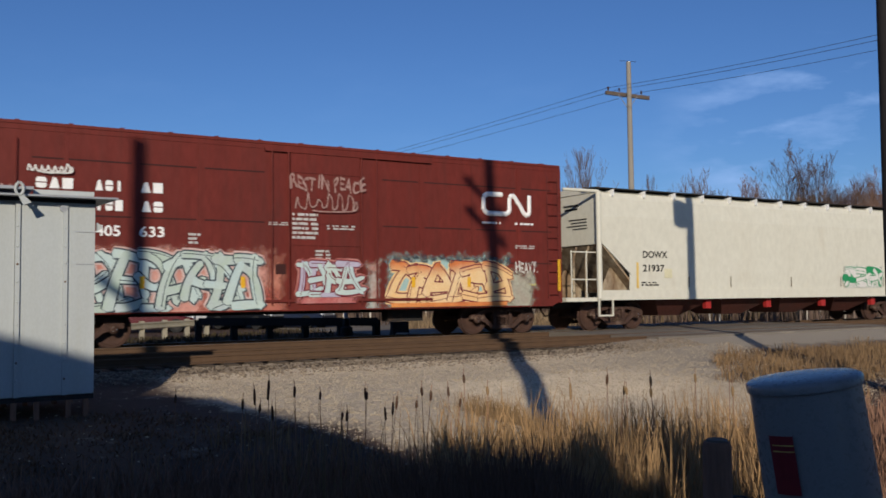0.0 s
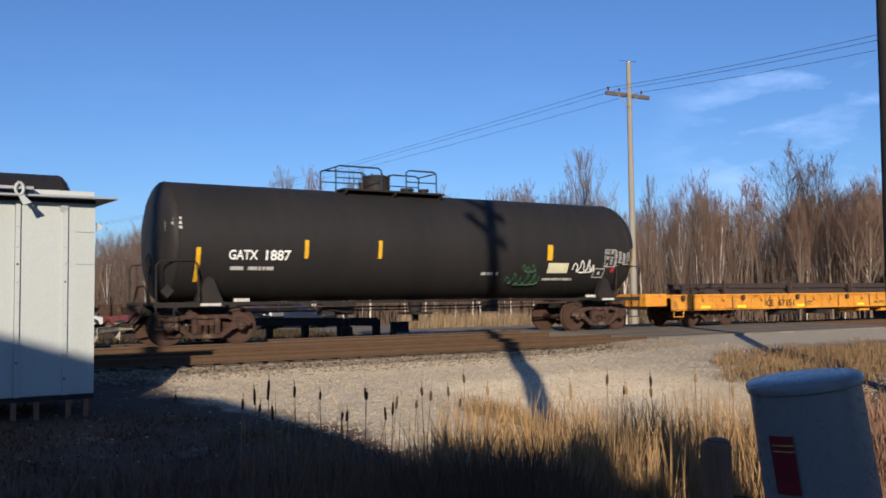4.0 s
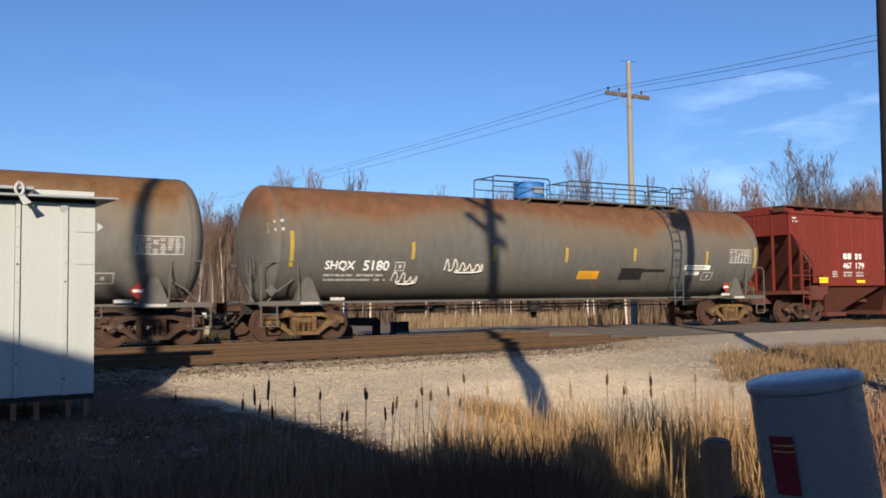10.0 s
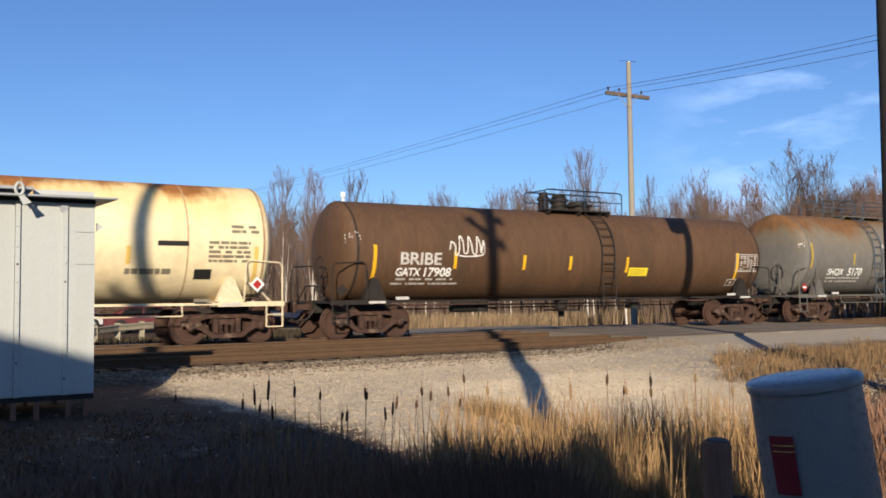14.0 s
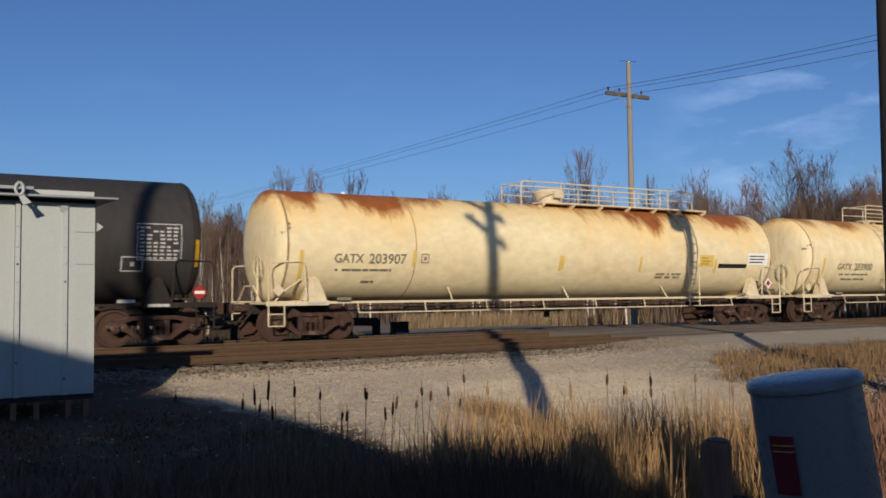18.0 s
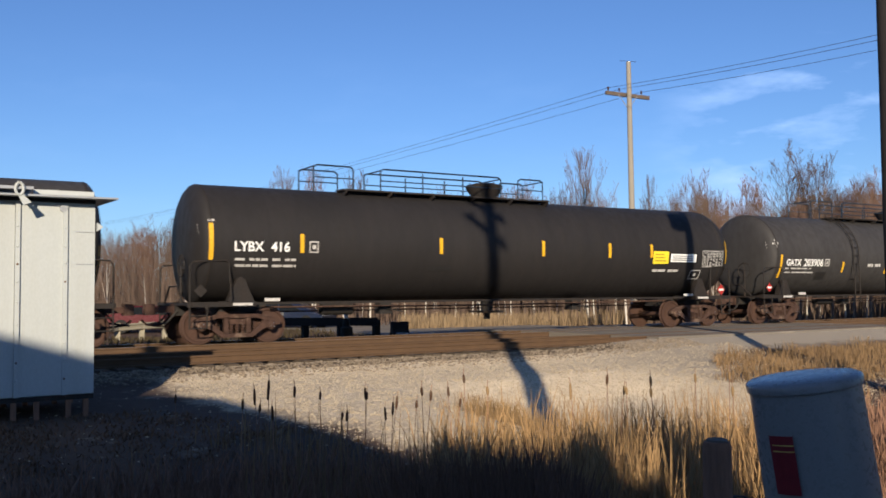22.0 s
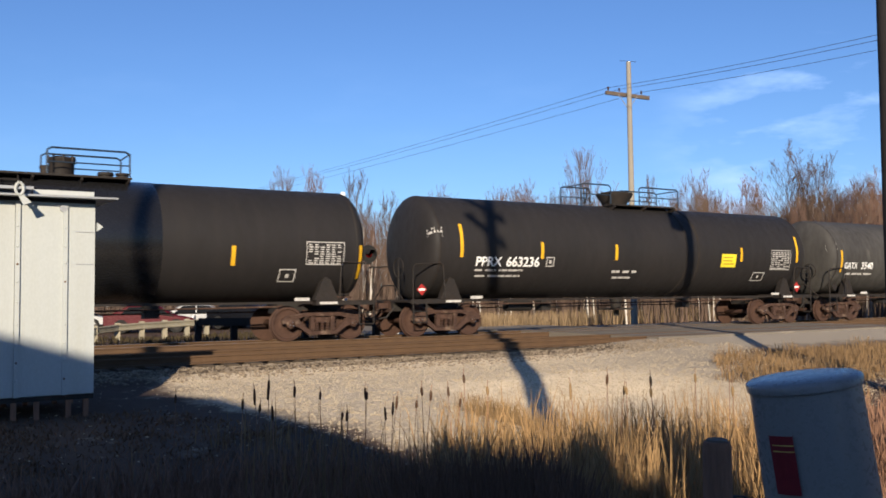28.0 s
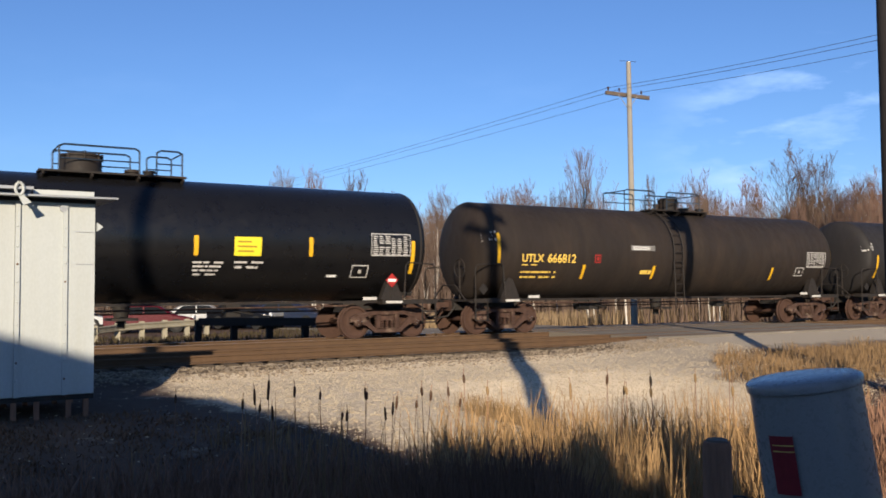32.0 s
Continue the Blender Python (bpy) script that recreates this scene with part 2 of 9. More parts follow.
# ---- mesh helpers ----
class Mesh:
    """Collects vertices and faces for one mesh."""

    def __init__(self):
        self.v, self.f, self.mi = [], [], []

    def poly(self, pts, mi=0):
        k = len(self.v)
        self.v += [tuple(p) for p in pts]
        self.f.append(tuple(range(k, k + len(pts))))
        self.mi.append(mi)

    def box(self, x0, y0, z0, x1, y1, z1, mi=0, m=None):
        k = len(self.v)
        c = [(x, y, z) for z in (z0, z1) for y in (y0, y1) for x in (x0, x1)]
        self.v += [tuple(m @ Vector(p)) for p in c] if m else c
        for q in ((0, 2, 3, 1), (4, 5, 7, 6), (0, 1, 5, 4), (2, 6, 7, 3), (0, 4, 6, 2), (1, 3, 7, 5)):
            self.f.append(tuple(k + i for i in q))
            self.mi.append(mi)

    def rod(self, a, b, r0, r1=None, sides=6, mi=0, caps=True):
        r1 = r0 if r1 is None else r1
        a, b = Vector(a), Vector(b)
        d = (b - a).normalized()
        u = d.orthogonal().normalized()
        w = d.cross(u)
        k = len(self.v)
        for p, r in ((a, r0), (b, r1)):
            for i in range(sides):
                t = 2 * math.pi * i / sides
                self.v.append(tuple(p + u * (r * math.cos(t)) + w * (r * math.sin(t))))
        for i in range(sides):
            j = (i + 1) % sides
            self.f.append((k + i, k + j, k + sides + j, k + sides + i))
            self.mi.append(mi)
        if caps:
            self.f.append(tuple(k + i for i in reversed(range(sides))))
            self.f.append(tuple(k + sides + i for i in range(sides)))
            self.mi += [mi, mi]

    def path(self, pts, r, sides=6, mi=0):
        pts = [Vector(p) for p in pts]
        k, n = len(self.v), len(pts)
        u = None
        for i, p in enumerate(pts):
            d = (pts[min(i + 1, n - 1)] - pts[max(i - 1, 0)]).normalized()
            u = d.orthogonal() if u is None else u - d * u.dot(d)
            u.normalize()
            w = d.cross(u)
            for j in range(sides):
                t = 2 * math.pi * j / sides
                self.v.append(tuple(p + u * (r * math.cos(t)) + w * (r * math.sin(t))))
        for i in range(n - 1):
            for j in range(sides):
                e = (j + 1) % sides
                self.f.append((k + i * sides + j, k + i * sides + e, k + (i + 1) * sides + e, k + (i + 1) * sides + j))
                self.mi.append(mi)
        self.f += [tuple(k + j for j in reversed(range(sides))), tuple(k + (n - 1) * sides + j for j in range(sides))]
        self.mi += [mi, mi]

    def lathe(self, profile, axis="X", sides=32, centre=(0, 0, 0), mi=0, close=True):
        """profile: (along the axis, radius) pairs."""
        k = len(self.v)
        cx, cy, cz = centre
        for s, r in profile:
            for i in range(sides):
                t = 2 * math.pi * i / sides
                c, d = r * math.cos(t), r * math.sin(t)
                p = {"X": (s, c, d), "Y": (c, s, d), "Z": (c, d, s)}[axis]
                self.v.append((cx + p[0], cy + p[1], cz + p[2]))
        flip = axis == "Y"
        for a in range(len(profile) - 1):
            for i in range(sides):
                j = (i + 1) % sides
                q = (k + a * sides + i, k + a * sides + j, k + (a + 1) * sides + j, k + (a + 1) * sides + i)
                self.f.append(q if flip else q[::-1])
                self.mi.append(mi)
        if close:
            e = k + (len(profile) - 1) * sides
            lo, hi = tuple(k + i for i in range(sides)), tuple(e + i for i in range(sides))
            self.f += [lo[::-1], hi] if flip else [lo, hi[::-1]]
            self.mi += [mi, mi]

    def prism(self, pts, axis, a, b, mi=0):
        """Extrudes a closed outline from a to b along the axis; pts in the plane of the other two axes, in their order."""
        def at(p, s):
            return {"X": (s, p[0], p[1]), "Y": (p[0], s, p[1]), "Z": (p[0], p[1], s)}[axis]
        n = len(pts)
        k = len(self.v)
        self.v += [at(p, a) for p in pts] + [at(p, b) for p in pts]
        self.f.append(tuple(k + i for i in range(n)))
        self.f.append(tuple(k + n + i for i in reversed(range(n))))
        self.mi += [mi, mi]
        for i in range(n):
            j = (i + 1) % n
            self.f.append((k + i, k + n + i, k + n + j, k + j))
            self.mi.append(mi)

    def data(self, name, mats, smooth=0.0, clean=False):
        me = bpy.data.meshes.new(name)
        me.from_pydata(self.v, [], self.f)
        for m in mats if isinstance(mats, (list, tuple)) else [mats]:
            me.materials.append(m)
        if any(self.mi):
            me.polygons.foreach_set("material_index", self.mi)
        if clean:
            bm = bmesh.new()
            bm.from_mesh(me)
            bmesh.ops.recalc_face_normals(bm, faces=bm.faces)
            bm.to_mesh(me)
            bm.free()
        if smooth:
            me.polygons.foreach_set("use_smooth", [True] * len(me.polygons))
            me.set_sharp_from_angle(angle=radians(smooth))
        me.update()
        return me


def part(name, mesh, mats, parent=None, label="", smooth=0.0, at=None, clean=True, kind=""):
    me = mesh if isinstance(mesh, bpy.types.Mesh) else mesh.data(name, mats, smooth, clean)
    ob = new(name, me)
    if parent is not None:
        ob.parent = parent
    if at is not None:
        ob.matrix_basis = at
    return tagged(ob, label, kind=kind)


def thing(name, label, category, at=None, group="", kind=""):
    ob = new(name)
    ob.empty_display_size = 0.3
    if at is not None:
        ob.matrix_basis = at
    return tagged(ob, label, category, group, kind)


# ---- setting ----
TRACK_Y = 22.79      # centre line of the track that the train runs on
NEAR_Y = 18.55       # centre line of the rusty track in front of it
ROAD_X0, ROAD_X1 = 17.2, 29.0


def lerp_table(table, s):
    for (a, u), (b, w) in zip(table, table[1:]):
        if s <= b:
            return u + (w - u) * max(0.0, (s - a)) / (b - a)
    return table[-1][1]


PROFILE = ((-60, -0.5), (1.6, -0.5), (4.0, -1.2), (8.0, -1.25), (10.4, -0.72), (13.0, -0.52), (16.2, -0.40), (17.1, -0.22), (25.6, -0.22), (27.4, -0.5), (60, -0.55), (2000, -0.6))


def ground_z(x, y):
    z = lerp_table(PROFILE, y)
    if 1.0 < y < 14:
        z += 0.05 * noise.noise((x * 0.5, y * 0.5, 0)) + 0.02 * noise.noise((x * 2.1, y * 2.1, 5))
    if 14.0 < y < 17.9 and x > 13.5:
        # the ground rises to the crossing
        ramp = -0.52 + max(0.0, y - 14.4) / 3.0 * 0.47
        q = min(1.0, (x - 13.5) / 4.5)
        z = max(z, z + (min(ramp, -0.05) - z) * q * q * (3 - 2 * q))
    if 7.0 < x < 14.5 and 6.0 < y < 16.2:
        # the gravel falls away into the ditch
        w = min(1.0, (x - 7.0) / 2.5, (14.5 - x) / 2.2)
        low = lerp_table(((6.0, -1.25), (11.0, -1.15), (13.0, -1.02), (14.5, -0.47), (16.2, -0.40)), y)
        z += (min(z, low) - z) * w * w * (3 - 2 * w)
    if y > 27.5:
        z += 0.10 * noise.noise((x * 0.15, y * 0.15, 2))
    return z


def spread(a, b, step):
    return [a + (b - a) * i / max(1, round((b - a) / step)) for i in range(max(1, round((b - a) / step)))]


def make_ground():
    xs = spread(-900, -60, 120) + spread(-60, -6, 6) + spread(-6, 34, 0.35) + spread(34, 90, 6) + spread(90, 1200, 120) + [1200]
    ys = spread(-300, -20, 40) + spread(-20, 0, 4) + spread(0, 18, 0.3) + spread(18, 29, 0.8) + spread(29, 80, 4) + spread(80, 2600, 180) + [2600]
    me = Mesh()
    me.v = [(x, y, ground_z(x, y)) for y in ys for x in xs]
    w = len(xs)

    def cover(x, y):
        edge = 0.5 * noise.noise((x * 0.7, y * 0.7, 9))
        if 16.9 < y < 25.9:
            return 1 if x > 15.8 and y < 18 else 2
        if y <= 16.9:
            return 1 if -30 < x < 40 and y > 3 else 0
        return 0
    for j in range(len(ys) - 1):
        for i in range(w - 1):
            me.f.append((j * w + i, j * w + i + 1, (j + 1) * w + i + 1, (j + 1) * w + i))
            me.mi.append(cover((xs[i] + xs[i + 1]) / 2, (ys[j] + ys[j + 1]) / 2))
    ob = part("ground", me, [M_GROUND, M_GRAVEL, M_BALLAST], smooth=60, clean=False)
    return tagged(ob, "pale gravel and brown soil running to the horizon", "ground", kind="structure")


def rail_mesh(length, name):
    """Rail head, web and foot as one profile."""
    h = 0.17
    pts = [(-0.07, -h), (0.07, -h), (0.07, -h + 0.02), (0.012, -h + 0.045), (0.012, -0.045), (0.036, -0.035), (0.036, -0.006), (0.028, 0), (-0.028, 0), (-0.036, -0.006), (-0.036, -0.035), (-0.012, -0.045), (-0.012, -h + 0.045), (-0.07, -h + 0.02)]
    me = Mesh()
    me.prism(pts, "X", -length / 2, length / 2)
    return me


def track(name, y, label, tie_x0, tie_x1, polished):
    t = thing(name, label, "track", pose(0, y, 0), kind="structure")
    data = rail_mesh(420, "rail").data("rail", M_RAIL, 0, True)
    for s in (-0.7535, 0.7535):
        part("rail", data, None, t, "polished running rail" if polished else "rust-brown rail", at=pose(0, s, 0))
        if polished:
            m = Mesh()
            m.box(-210, s - 0.026, 0.0005, 210, s + 0.026, 0.003)
            part("rail_head", m, M_RAILTOP, t, "bright worn rail head")
    tie = Mesh()
    tie.box(-0.115, -1.3, -0.33, 0.115, 1.3, -0.165)
    tied = tie.data("tie", M_TIE, 0, True)
    plate = Mesh()
    for s in (-0.7535, 0.7535):
        plate.box(-0.10, s - 0.17, -0.168, 0.10, s + 0.17, -0.155)
        for k in (-1, 1):
            plate.rod((0.04 * k, s + 0.09 * k, -0.16), (0.04 * k, s + 0.09 * k, -0.125), 0.012, 0.016, 5)
    plated = plate.data("tie_plate", M_RAIL, 0, True)
    x = tie_x0
    while x < tie_x1:
        if not (ROAD_X0 - 0.2 < x < ROAD_X1 + 0.2):
            o = part("tie", tied, None, t, at=pose(x + random.uniform(-0.03, 0.03), random.uniform(-0.05, 0.05), 0, 0, 0, random.uniform(-1, 1)))
            part("tie_plate", plated, None, o)
        x += 0.52
    return t


def make_road():
    """The level crossing: asphalt laid between and beside the rails, running away behind the train."""
    r = thing("road", "grey worn asphalt road over the level crossing", "road", kind="structure")
    gaps = []
    for y in (NEAR_Y, TRACK_Y):
        gaps += [(y - 0.7535 - 0.05, y - 0.7535 + 0.11), (y + 0.7535 - 0.11, y + 0.7535 + 0.05)]
    y0 = gaps[0][0] - 0.45
    for a, b in gaps + [(25.6, 25.6)]:
        m = Mesh()
        m.box(ROAD_X0, y0, -0.30, ROAD_X1, a, -0.012)
        part("asphalt_strip", m, M_ASPHALT, r)
        y0 = b
    far = Mesh()
    far.prism([(25.58, -0.5), (25.58, -0.012), (26.4, -0.10), (28.6, -0.38), (34.0, -0.42), (60.0, -0.44), (60.0, -0.8), (28.0, -0.8)], "X", ROAD_X0, ROAD_X1)
    part("far_approach", far, M_ASPHALT, r)
    return r


ground = make_ground()
track("track", TRACK_Y, "main line track with bright rail heads on brown ballast", -12, 46, True)
track("siding_track", NEAR_Y, "rust-brown disused siding track on ballast", -12, 30, False)
make_road()


# ---- the train ----
TRAIN = []


def along(t):
    """Metres that the train has gone at t seconds; it slows gently."""
    return 10.023 * t - 0.01596 * ((t - 15) ** 2 - 225)


TRIM = {0: 0.015, 1: -0.005, 2: -0.010, 6: -0.006, 7: -0.011, 8: 0.012, 9: 0.006, 17: -0.010, 25: -0.007}
WHEEL_R = 0.45


def wheelset_data():
    m = Mesh()
    for s in (-1, 1):
        m.lathe([(0.68 * s, 0.10), (0.70 * s, WHEEL_R + 0.025), (0.725 * s, WHEEL_R + 0.02), (0.735 * s, WHEEL_R), (0.815 * s, WHEEL_R - 0.004), (0.82 * s, WHEEL_R - 0.06), (0.79 * s, WHEEL_R - 0.08), (0.765 * s, 0.22), (0.80 * s, 0.14), (0.82 * s, 0.10)], "Y", 28, close=False)
    m.lathe([(-1.05, 0.075), (1.05, 0.075)], "Y", 12)
    for s in (-1, 1):
        m.lathe([(1.05 * s, 0.085), (1.10 * s, 0.085), (1.115 * s, 0.05)], "Y", 12)
        for i in range(3):
            a = i * 2.094
            m.rod((0.055 * math.cos(a), 1.10 * s, 0.055 * math.sin(a)), (0.055 * math.cos(a), 1.125 * s, 0.055 * math.sin(a)), 0.014, 0.014, 6, 1)
    return m.data("wheelset", [M_WHEEL, M_TREAD], 40, True)


def truck_data(name, material):
    """Two cast side frames with their triangular openings and pedestals, bolster, springs, brake beams."""
    m = Mesh()
    for s in (-1, 1):
        a, b = sorted((0.93 * s, 1.05 * s))
        # flat top chord that falls to the axle boxes
        m.prism([(-1.12, 0.46), (-1.12, 0.58), (-0.98, 0.66), (-0.50, 0.74), (0.50, 0.74), (0.98, 0.66), (1.12, 0.58), (1.12, 0.46), (1.00, 0.46), (0.96, 0.55), (0.80, 0.55), (0.50, 0.645), (-0.50, 0.645), (-0.80, 0.55), (-0.96, 0.55), (-1.00, 0.46)], "Y", a, b)
        # lower chord: slanting arms to the spring seat
        for k in (-1, 1):
            m.prism([(0.80 * k, 0.56), (0.78 * k, 0.40), (0.66 * k, 0.36), (0.40 * k, 0.17), (0.22 * k, 0.17), (0.22 * k, 0.275), (0.37 * k, 0.285), (0.62 * k, 0.50), (0.68 * k, 0.60)], "Y", a, b)
            m.box(0.285 * k - 0.055, a, 0.24, 0.285 * k + 0.055, b, 0.66)
            # roller bearing adapter and end cap
            m.box(0.889 * k - 0.10, a + 0.01, 0.50, 0.889 * k + 0.10, b - 0.01, 0.56)
            m.lathe([(0.95 * s, 0.115), (1.06 * s, 0.115), (1.085 * s, 0.085), (1.085 * s, 0.02)], "Y", 14, (0.889 * k, 0, 0.45))
            # raised ribs on the casting
            m.prism([(0.52 * k, 0.725), (0.98 * k, 0.645), (0.98 * k, 0.625), (0.52 * k, 0.70)], "Y", b if s > 0 else a - 0.02, b + 0.02 if s > 0 else a)
        m.prism([(-0.40, 0.165), (0.40, 0.165), (0.34, 0.265), (-0.34, 0.265)], "Y", a - 0.02, b + 0.02)
        for k in (-0.15, 0, 0.15):
            for z in range(5):
                m.lathe([(0.268 + z * 0.044, 0.045), (0.288 + z * 0.044, 0.066), (0.306 + z * 0.044, 0.045)], "Z", 10, (k, 1.0 * s, 0))
        m.box(-0.22, 0.88 * s - 0.10, 0.49, 0.22, 0.88 * s + 0.15, 0.625)
    m.box(-0.21, -0.95, 0.50, 0.21, 0.95, 0.72)
    m.box(-0.30, -0.35, 0.62, 0.30, 0.35, 0.80)
    for k in (-1, 1):
        m.box(0.40 * k - 0.04, -0.72, 0.36, 0.40 * k + 0.04, 0.72, 0.44)
        m.rod((0.40 * k, 0, 0.42), (0.1 * k, 0.1, 0.62), 0.03)
    return m.data(name, material, 35, True)


WHEELSET = wheelset_data()
TRUCK, TRUCK_OCHRE = truck_data("truck", M_TRUCK), truck_data("ochre_truck", M_TRUCKOCHRE)
WHEELS = []


def add_trucks(car, half, centre, label="rust-brown cast steel truck", data=TRUCK):
    """Two trucks with two turning wheelsets each; they turn while the car is in sight."""
    first, last = visible(centre, half + 2)
    for x in (-half, half):
        t = part("truck", data, None, car, label, at=pose(x, 0, 0))
        for k in (-0.889, 0.889):
            w = part("wheelset", WHEELSET, None, t, at=pose(k, 0, 0.45))
            WHEELS.append((w, k, first, last))


def coupler(m, x, s):
    """Draft box, shank and knuckle at the car's end, from x outwards."""
    m.box(min(x, x + 0.35 * s), -0.2, 0.70, max(x, x + 0.35 * s), 0.2, 1.02)
    m.box(min(x + 0.3 * s, x + 0.85 * s), -0.07, 0.80, max(x + 0.3 * s, x + 0.85 * s), 0.07, 0.95)
    m.box(min(x + 0.78 * s, x + 1.02 * s), -0.14, 0.74, max(x + 0.78 * s, x + 1.02 * s), 0.12, 1.02)
    m.path([(x + 0.3 * s, 0.25, 0.75), (x + 0.55 * s, 0.3, 0.45), (x + 0.9 * s, 0.22, 0.5), (x + 1.03 * s, 0.2, 0.62)], 0.03, 6)


def place(car, centre, half):
    """Registers a car for motions(); centre: its place in the train."""
    TRAIN.append((car, centre))


def visible(centre, half):
    """When a car of this half length is in sight."""
    return max(0.0, (-4.0 - half - centre) / 10.3 - 0.5), min(32.0, (36.0 + half - centre) / 9.55 + 0.5)


# paints of the cars
P_BLACK = mat("flat_black_tank_paint", (0.0178, 0.0165, 0.0167), 0.6, second=(0.0240, 0.0215, 0.0212), scale=0.7, amount=0.8, grain=5, bump=0.02, spots=(0.036, 0.029, 0.025), spot_scale=0.9, spot_from=0.62, spot_to=0.9, stretch=(1, 1, 0.5), streak=((0.028, 0.0245, 0.0232), 0.45), gloss=0.2)
P_GLOSS = mat("glossy_black_tank_paint", (0.0055, 0.0055, 0.0065), 0.32, second=(0.0095, 0.0093, 0.0100), scale=0.7, amount=0.6, grain=5, bump=0.01, gloss=0.4)
P_DIRTY = mat("dirty_black_tank_paint", (0.0180, 0.0148, 0.0138), 0.65, second=(0.030, 0.0218, 0.0172), scale=0.8, amount=0.9, grain=5, bump=0.02, spots=(0.048, 0.032, 0.022), spot_scale=0.8, spot_from=0.56, spot_to=0.85, stretch=(1, 1, 0.4), streak=((0.036, 0.028, 0.021), 0.55), gloss=0.2)
P_DARKGREY = mat("dark_grey_tank_paint", (0.046, 0.0435, 0.043), 0.6, second=(0.034, 0.032, 0.0315), scale=0.6, amount=0.8, grain=5, bump=0.02, spots=(0.062, 0.057, 0.053), spot_scale=1.0, spot_from=0.6, spot_to=0.9, stretch=(1, 1, 0.5), streak=((0.058, 0.053, 0.049), 0.35), gloss=0.2)
P_MIDGREY = mat("faded_grey_tank_paint", (0.060, 0.057, 0.054), 0.65, second=(0.035, 0.033, 0.031), scale=0.6, amount=0.8, grain=5, bump=0.02, spots=(0.17, 0.16, 0.14), spot_scale=1.2, spot_from=0.6, spot_to=0.85, stretch=(1, 1, 0.4), streak=((0.10, 0.095, 0.085), 0.35), gloss=0.2)
P_GREY = mat("grey_tank_paint", (0.125, 0.122, 0.114), 0.7, second=(0.094, 0.091, 0.084), scale=0.6, amount=0.8, grain=6, bump=0.03, spots=(0.20, 0.12, 0.06), spot_scale=0.8, spot_from=0.6, spot_to=0.8, stretch=(1, 1, 0.35), top=((0.175, 0.082, 0.040), 3.22, 3.62, 1.7, (0.140, 0.105, 0.068)), streak=((0.104, 0.095, 0.082), 0.5))
P_GREYRUST = mat("rusty_grey_tank_paint", (0.170, 0.163, 0.150), 0.7, second=(0.124, 0.118, 0.108), scale=0.6, amount=0.8, grain=6, bump=0.03, stretch=(1, 1, 0.45), top=((0.190, 0.095, 0.038), 3.45, 3.85, 2.6, (0.165, 0.130, 0.085)), streak=((0.130, 0.115, 0.095), 0.6))
P_BROWN = mat("brown_dirty_tank_paint", (0.115, 0.063, 0.034), 0.7, second=(0.078, 0.043, 0.024), scale=0.7, amount=0.8, grain=6, bump=0.03, spots=(0.050, 0.033, 0.022), spot_scale=0.6, spot_from=0.55, spot_to=0.8, stretch=(1.6, 1, 0.3), streak=((0.070, 0.044, 0.025), 0.5))
P_CREAM = mat("cream_tank_paint", (0.80, 0.70, 0.45), 0.6, second=(0.72, 0.59, 0.37), scale=0.7, amount=0.7, grain=6, bump=0.02, spots=(0.50, 0.35, 0.18), spot_scale=0.9, spot_from=0.55, spot_to=0.85, stretch=(0.6, 1, 0.4), top=((0.34, 0.125, 0.030), 3.80, 4.20, 2.4, (0.74, 0.50, 0.19)))
P_CREAMRUST = mat("rusty_cream_tank_paint", (0.80, 0.695, 0.435), 0.6, second=(0.72, 0.59, 0.37), scale=0.7, amount=0.7, grain=6, bump=0.02, spots=(0.52, 0.36, 0.18), spot_scale=0.9, spot_from=0.56, spot_to=0.85, stretch=(0.42, 1, 0.55), top=((0.32, 0.085, 0.018), 3.62, 4.02, 3.0, (0.74, 0.50, 0.19)))
P_CREAMGEAR = mat("cream_gear_paint", (0.70, 0.60, 0.42), 0.6, second=(0.58, 0.47, 0.30), scale=2, amount=0.7, grain=12, bump=0.02)
P_RUSTSEAM = mat("rusty_weld_seam", (0.24, 0.12, 0.06), 0.8, second=(0.40, 0.30, 0.18), scale=2.5, amount=1.0, grain=14, bump=0.1)
P_GREYGEAR = mat("grey_gear_paint", (0.115, 0.11, 0.10), 0.7, second=(0.085, 0.075, 0.065), scale=2, grain=12, bump=0.02, spots=(0.13, 0.07, 0.04), spot_scale=2.5, spot_from=0.6, spot_to=0.75)
P_SEAMTAN = mat("tan_weld_seam", (0.50, 0.37, 0.21), 0.7, second=(0.36, 0.22, 0.11), scale=2, amount=1.0, bump=0)
P_GREENTAG = mat("faded_green_spray", (0.03, 0.13, 0.06), 0.7, second=(0.03, 0.05, 0.035), scale=3, amount=0.9, bump=0)
P_GEARBLACK = mat("black_gear_paint", (0.017, 0.0155, 0.015), 0.7, second=(0.028, 0.021, 0.017), scale=3, amount=0.8, grain=14, bump=0.03, spots=(0.060, 0.036, 0.025), spot_scale=3, spot_from=0.62, spot_to=0.8)
P_BAND = mat("fresh_black_band", (0.014, 0.014, 0.015), 0.28, bump=0.01, gloss=0.5)
P_BLUE = mat("blue_cover_paint", (0.03, 0.16, 0.45), 0.5, second=(0.02, 0.11, 0.33), scale=4, bump=0.02)
P_PATCH = mat("black_patch_paint", (0.022, 0.021, 0.021), 0.5, bump=0)
P_RED = mat("red_marking", (0.36, 0.028, 0.025), 0.5, bump=0)
P_ORANGE = mat("orange_label", (0.75, 0.34, 0.03), 0.5, bump=0)
P_YPRINT = mat("dark_yellow_print", (0.40, 0.28, 0.03), 0.6, bump=0)
P_CREAMLABEL = mat("cream_label", (0.66, 0.62, 0.42), 0.6, bump=0)
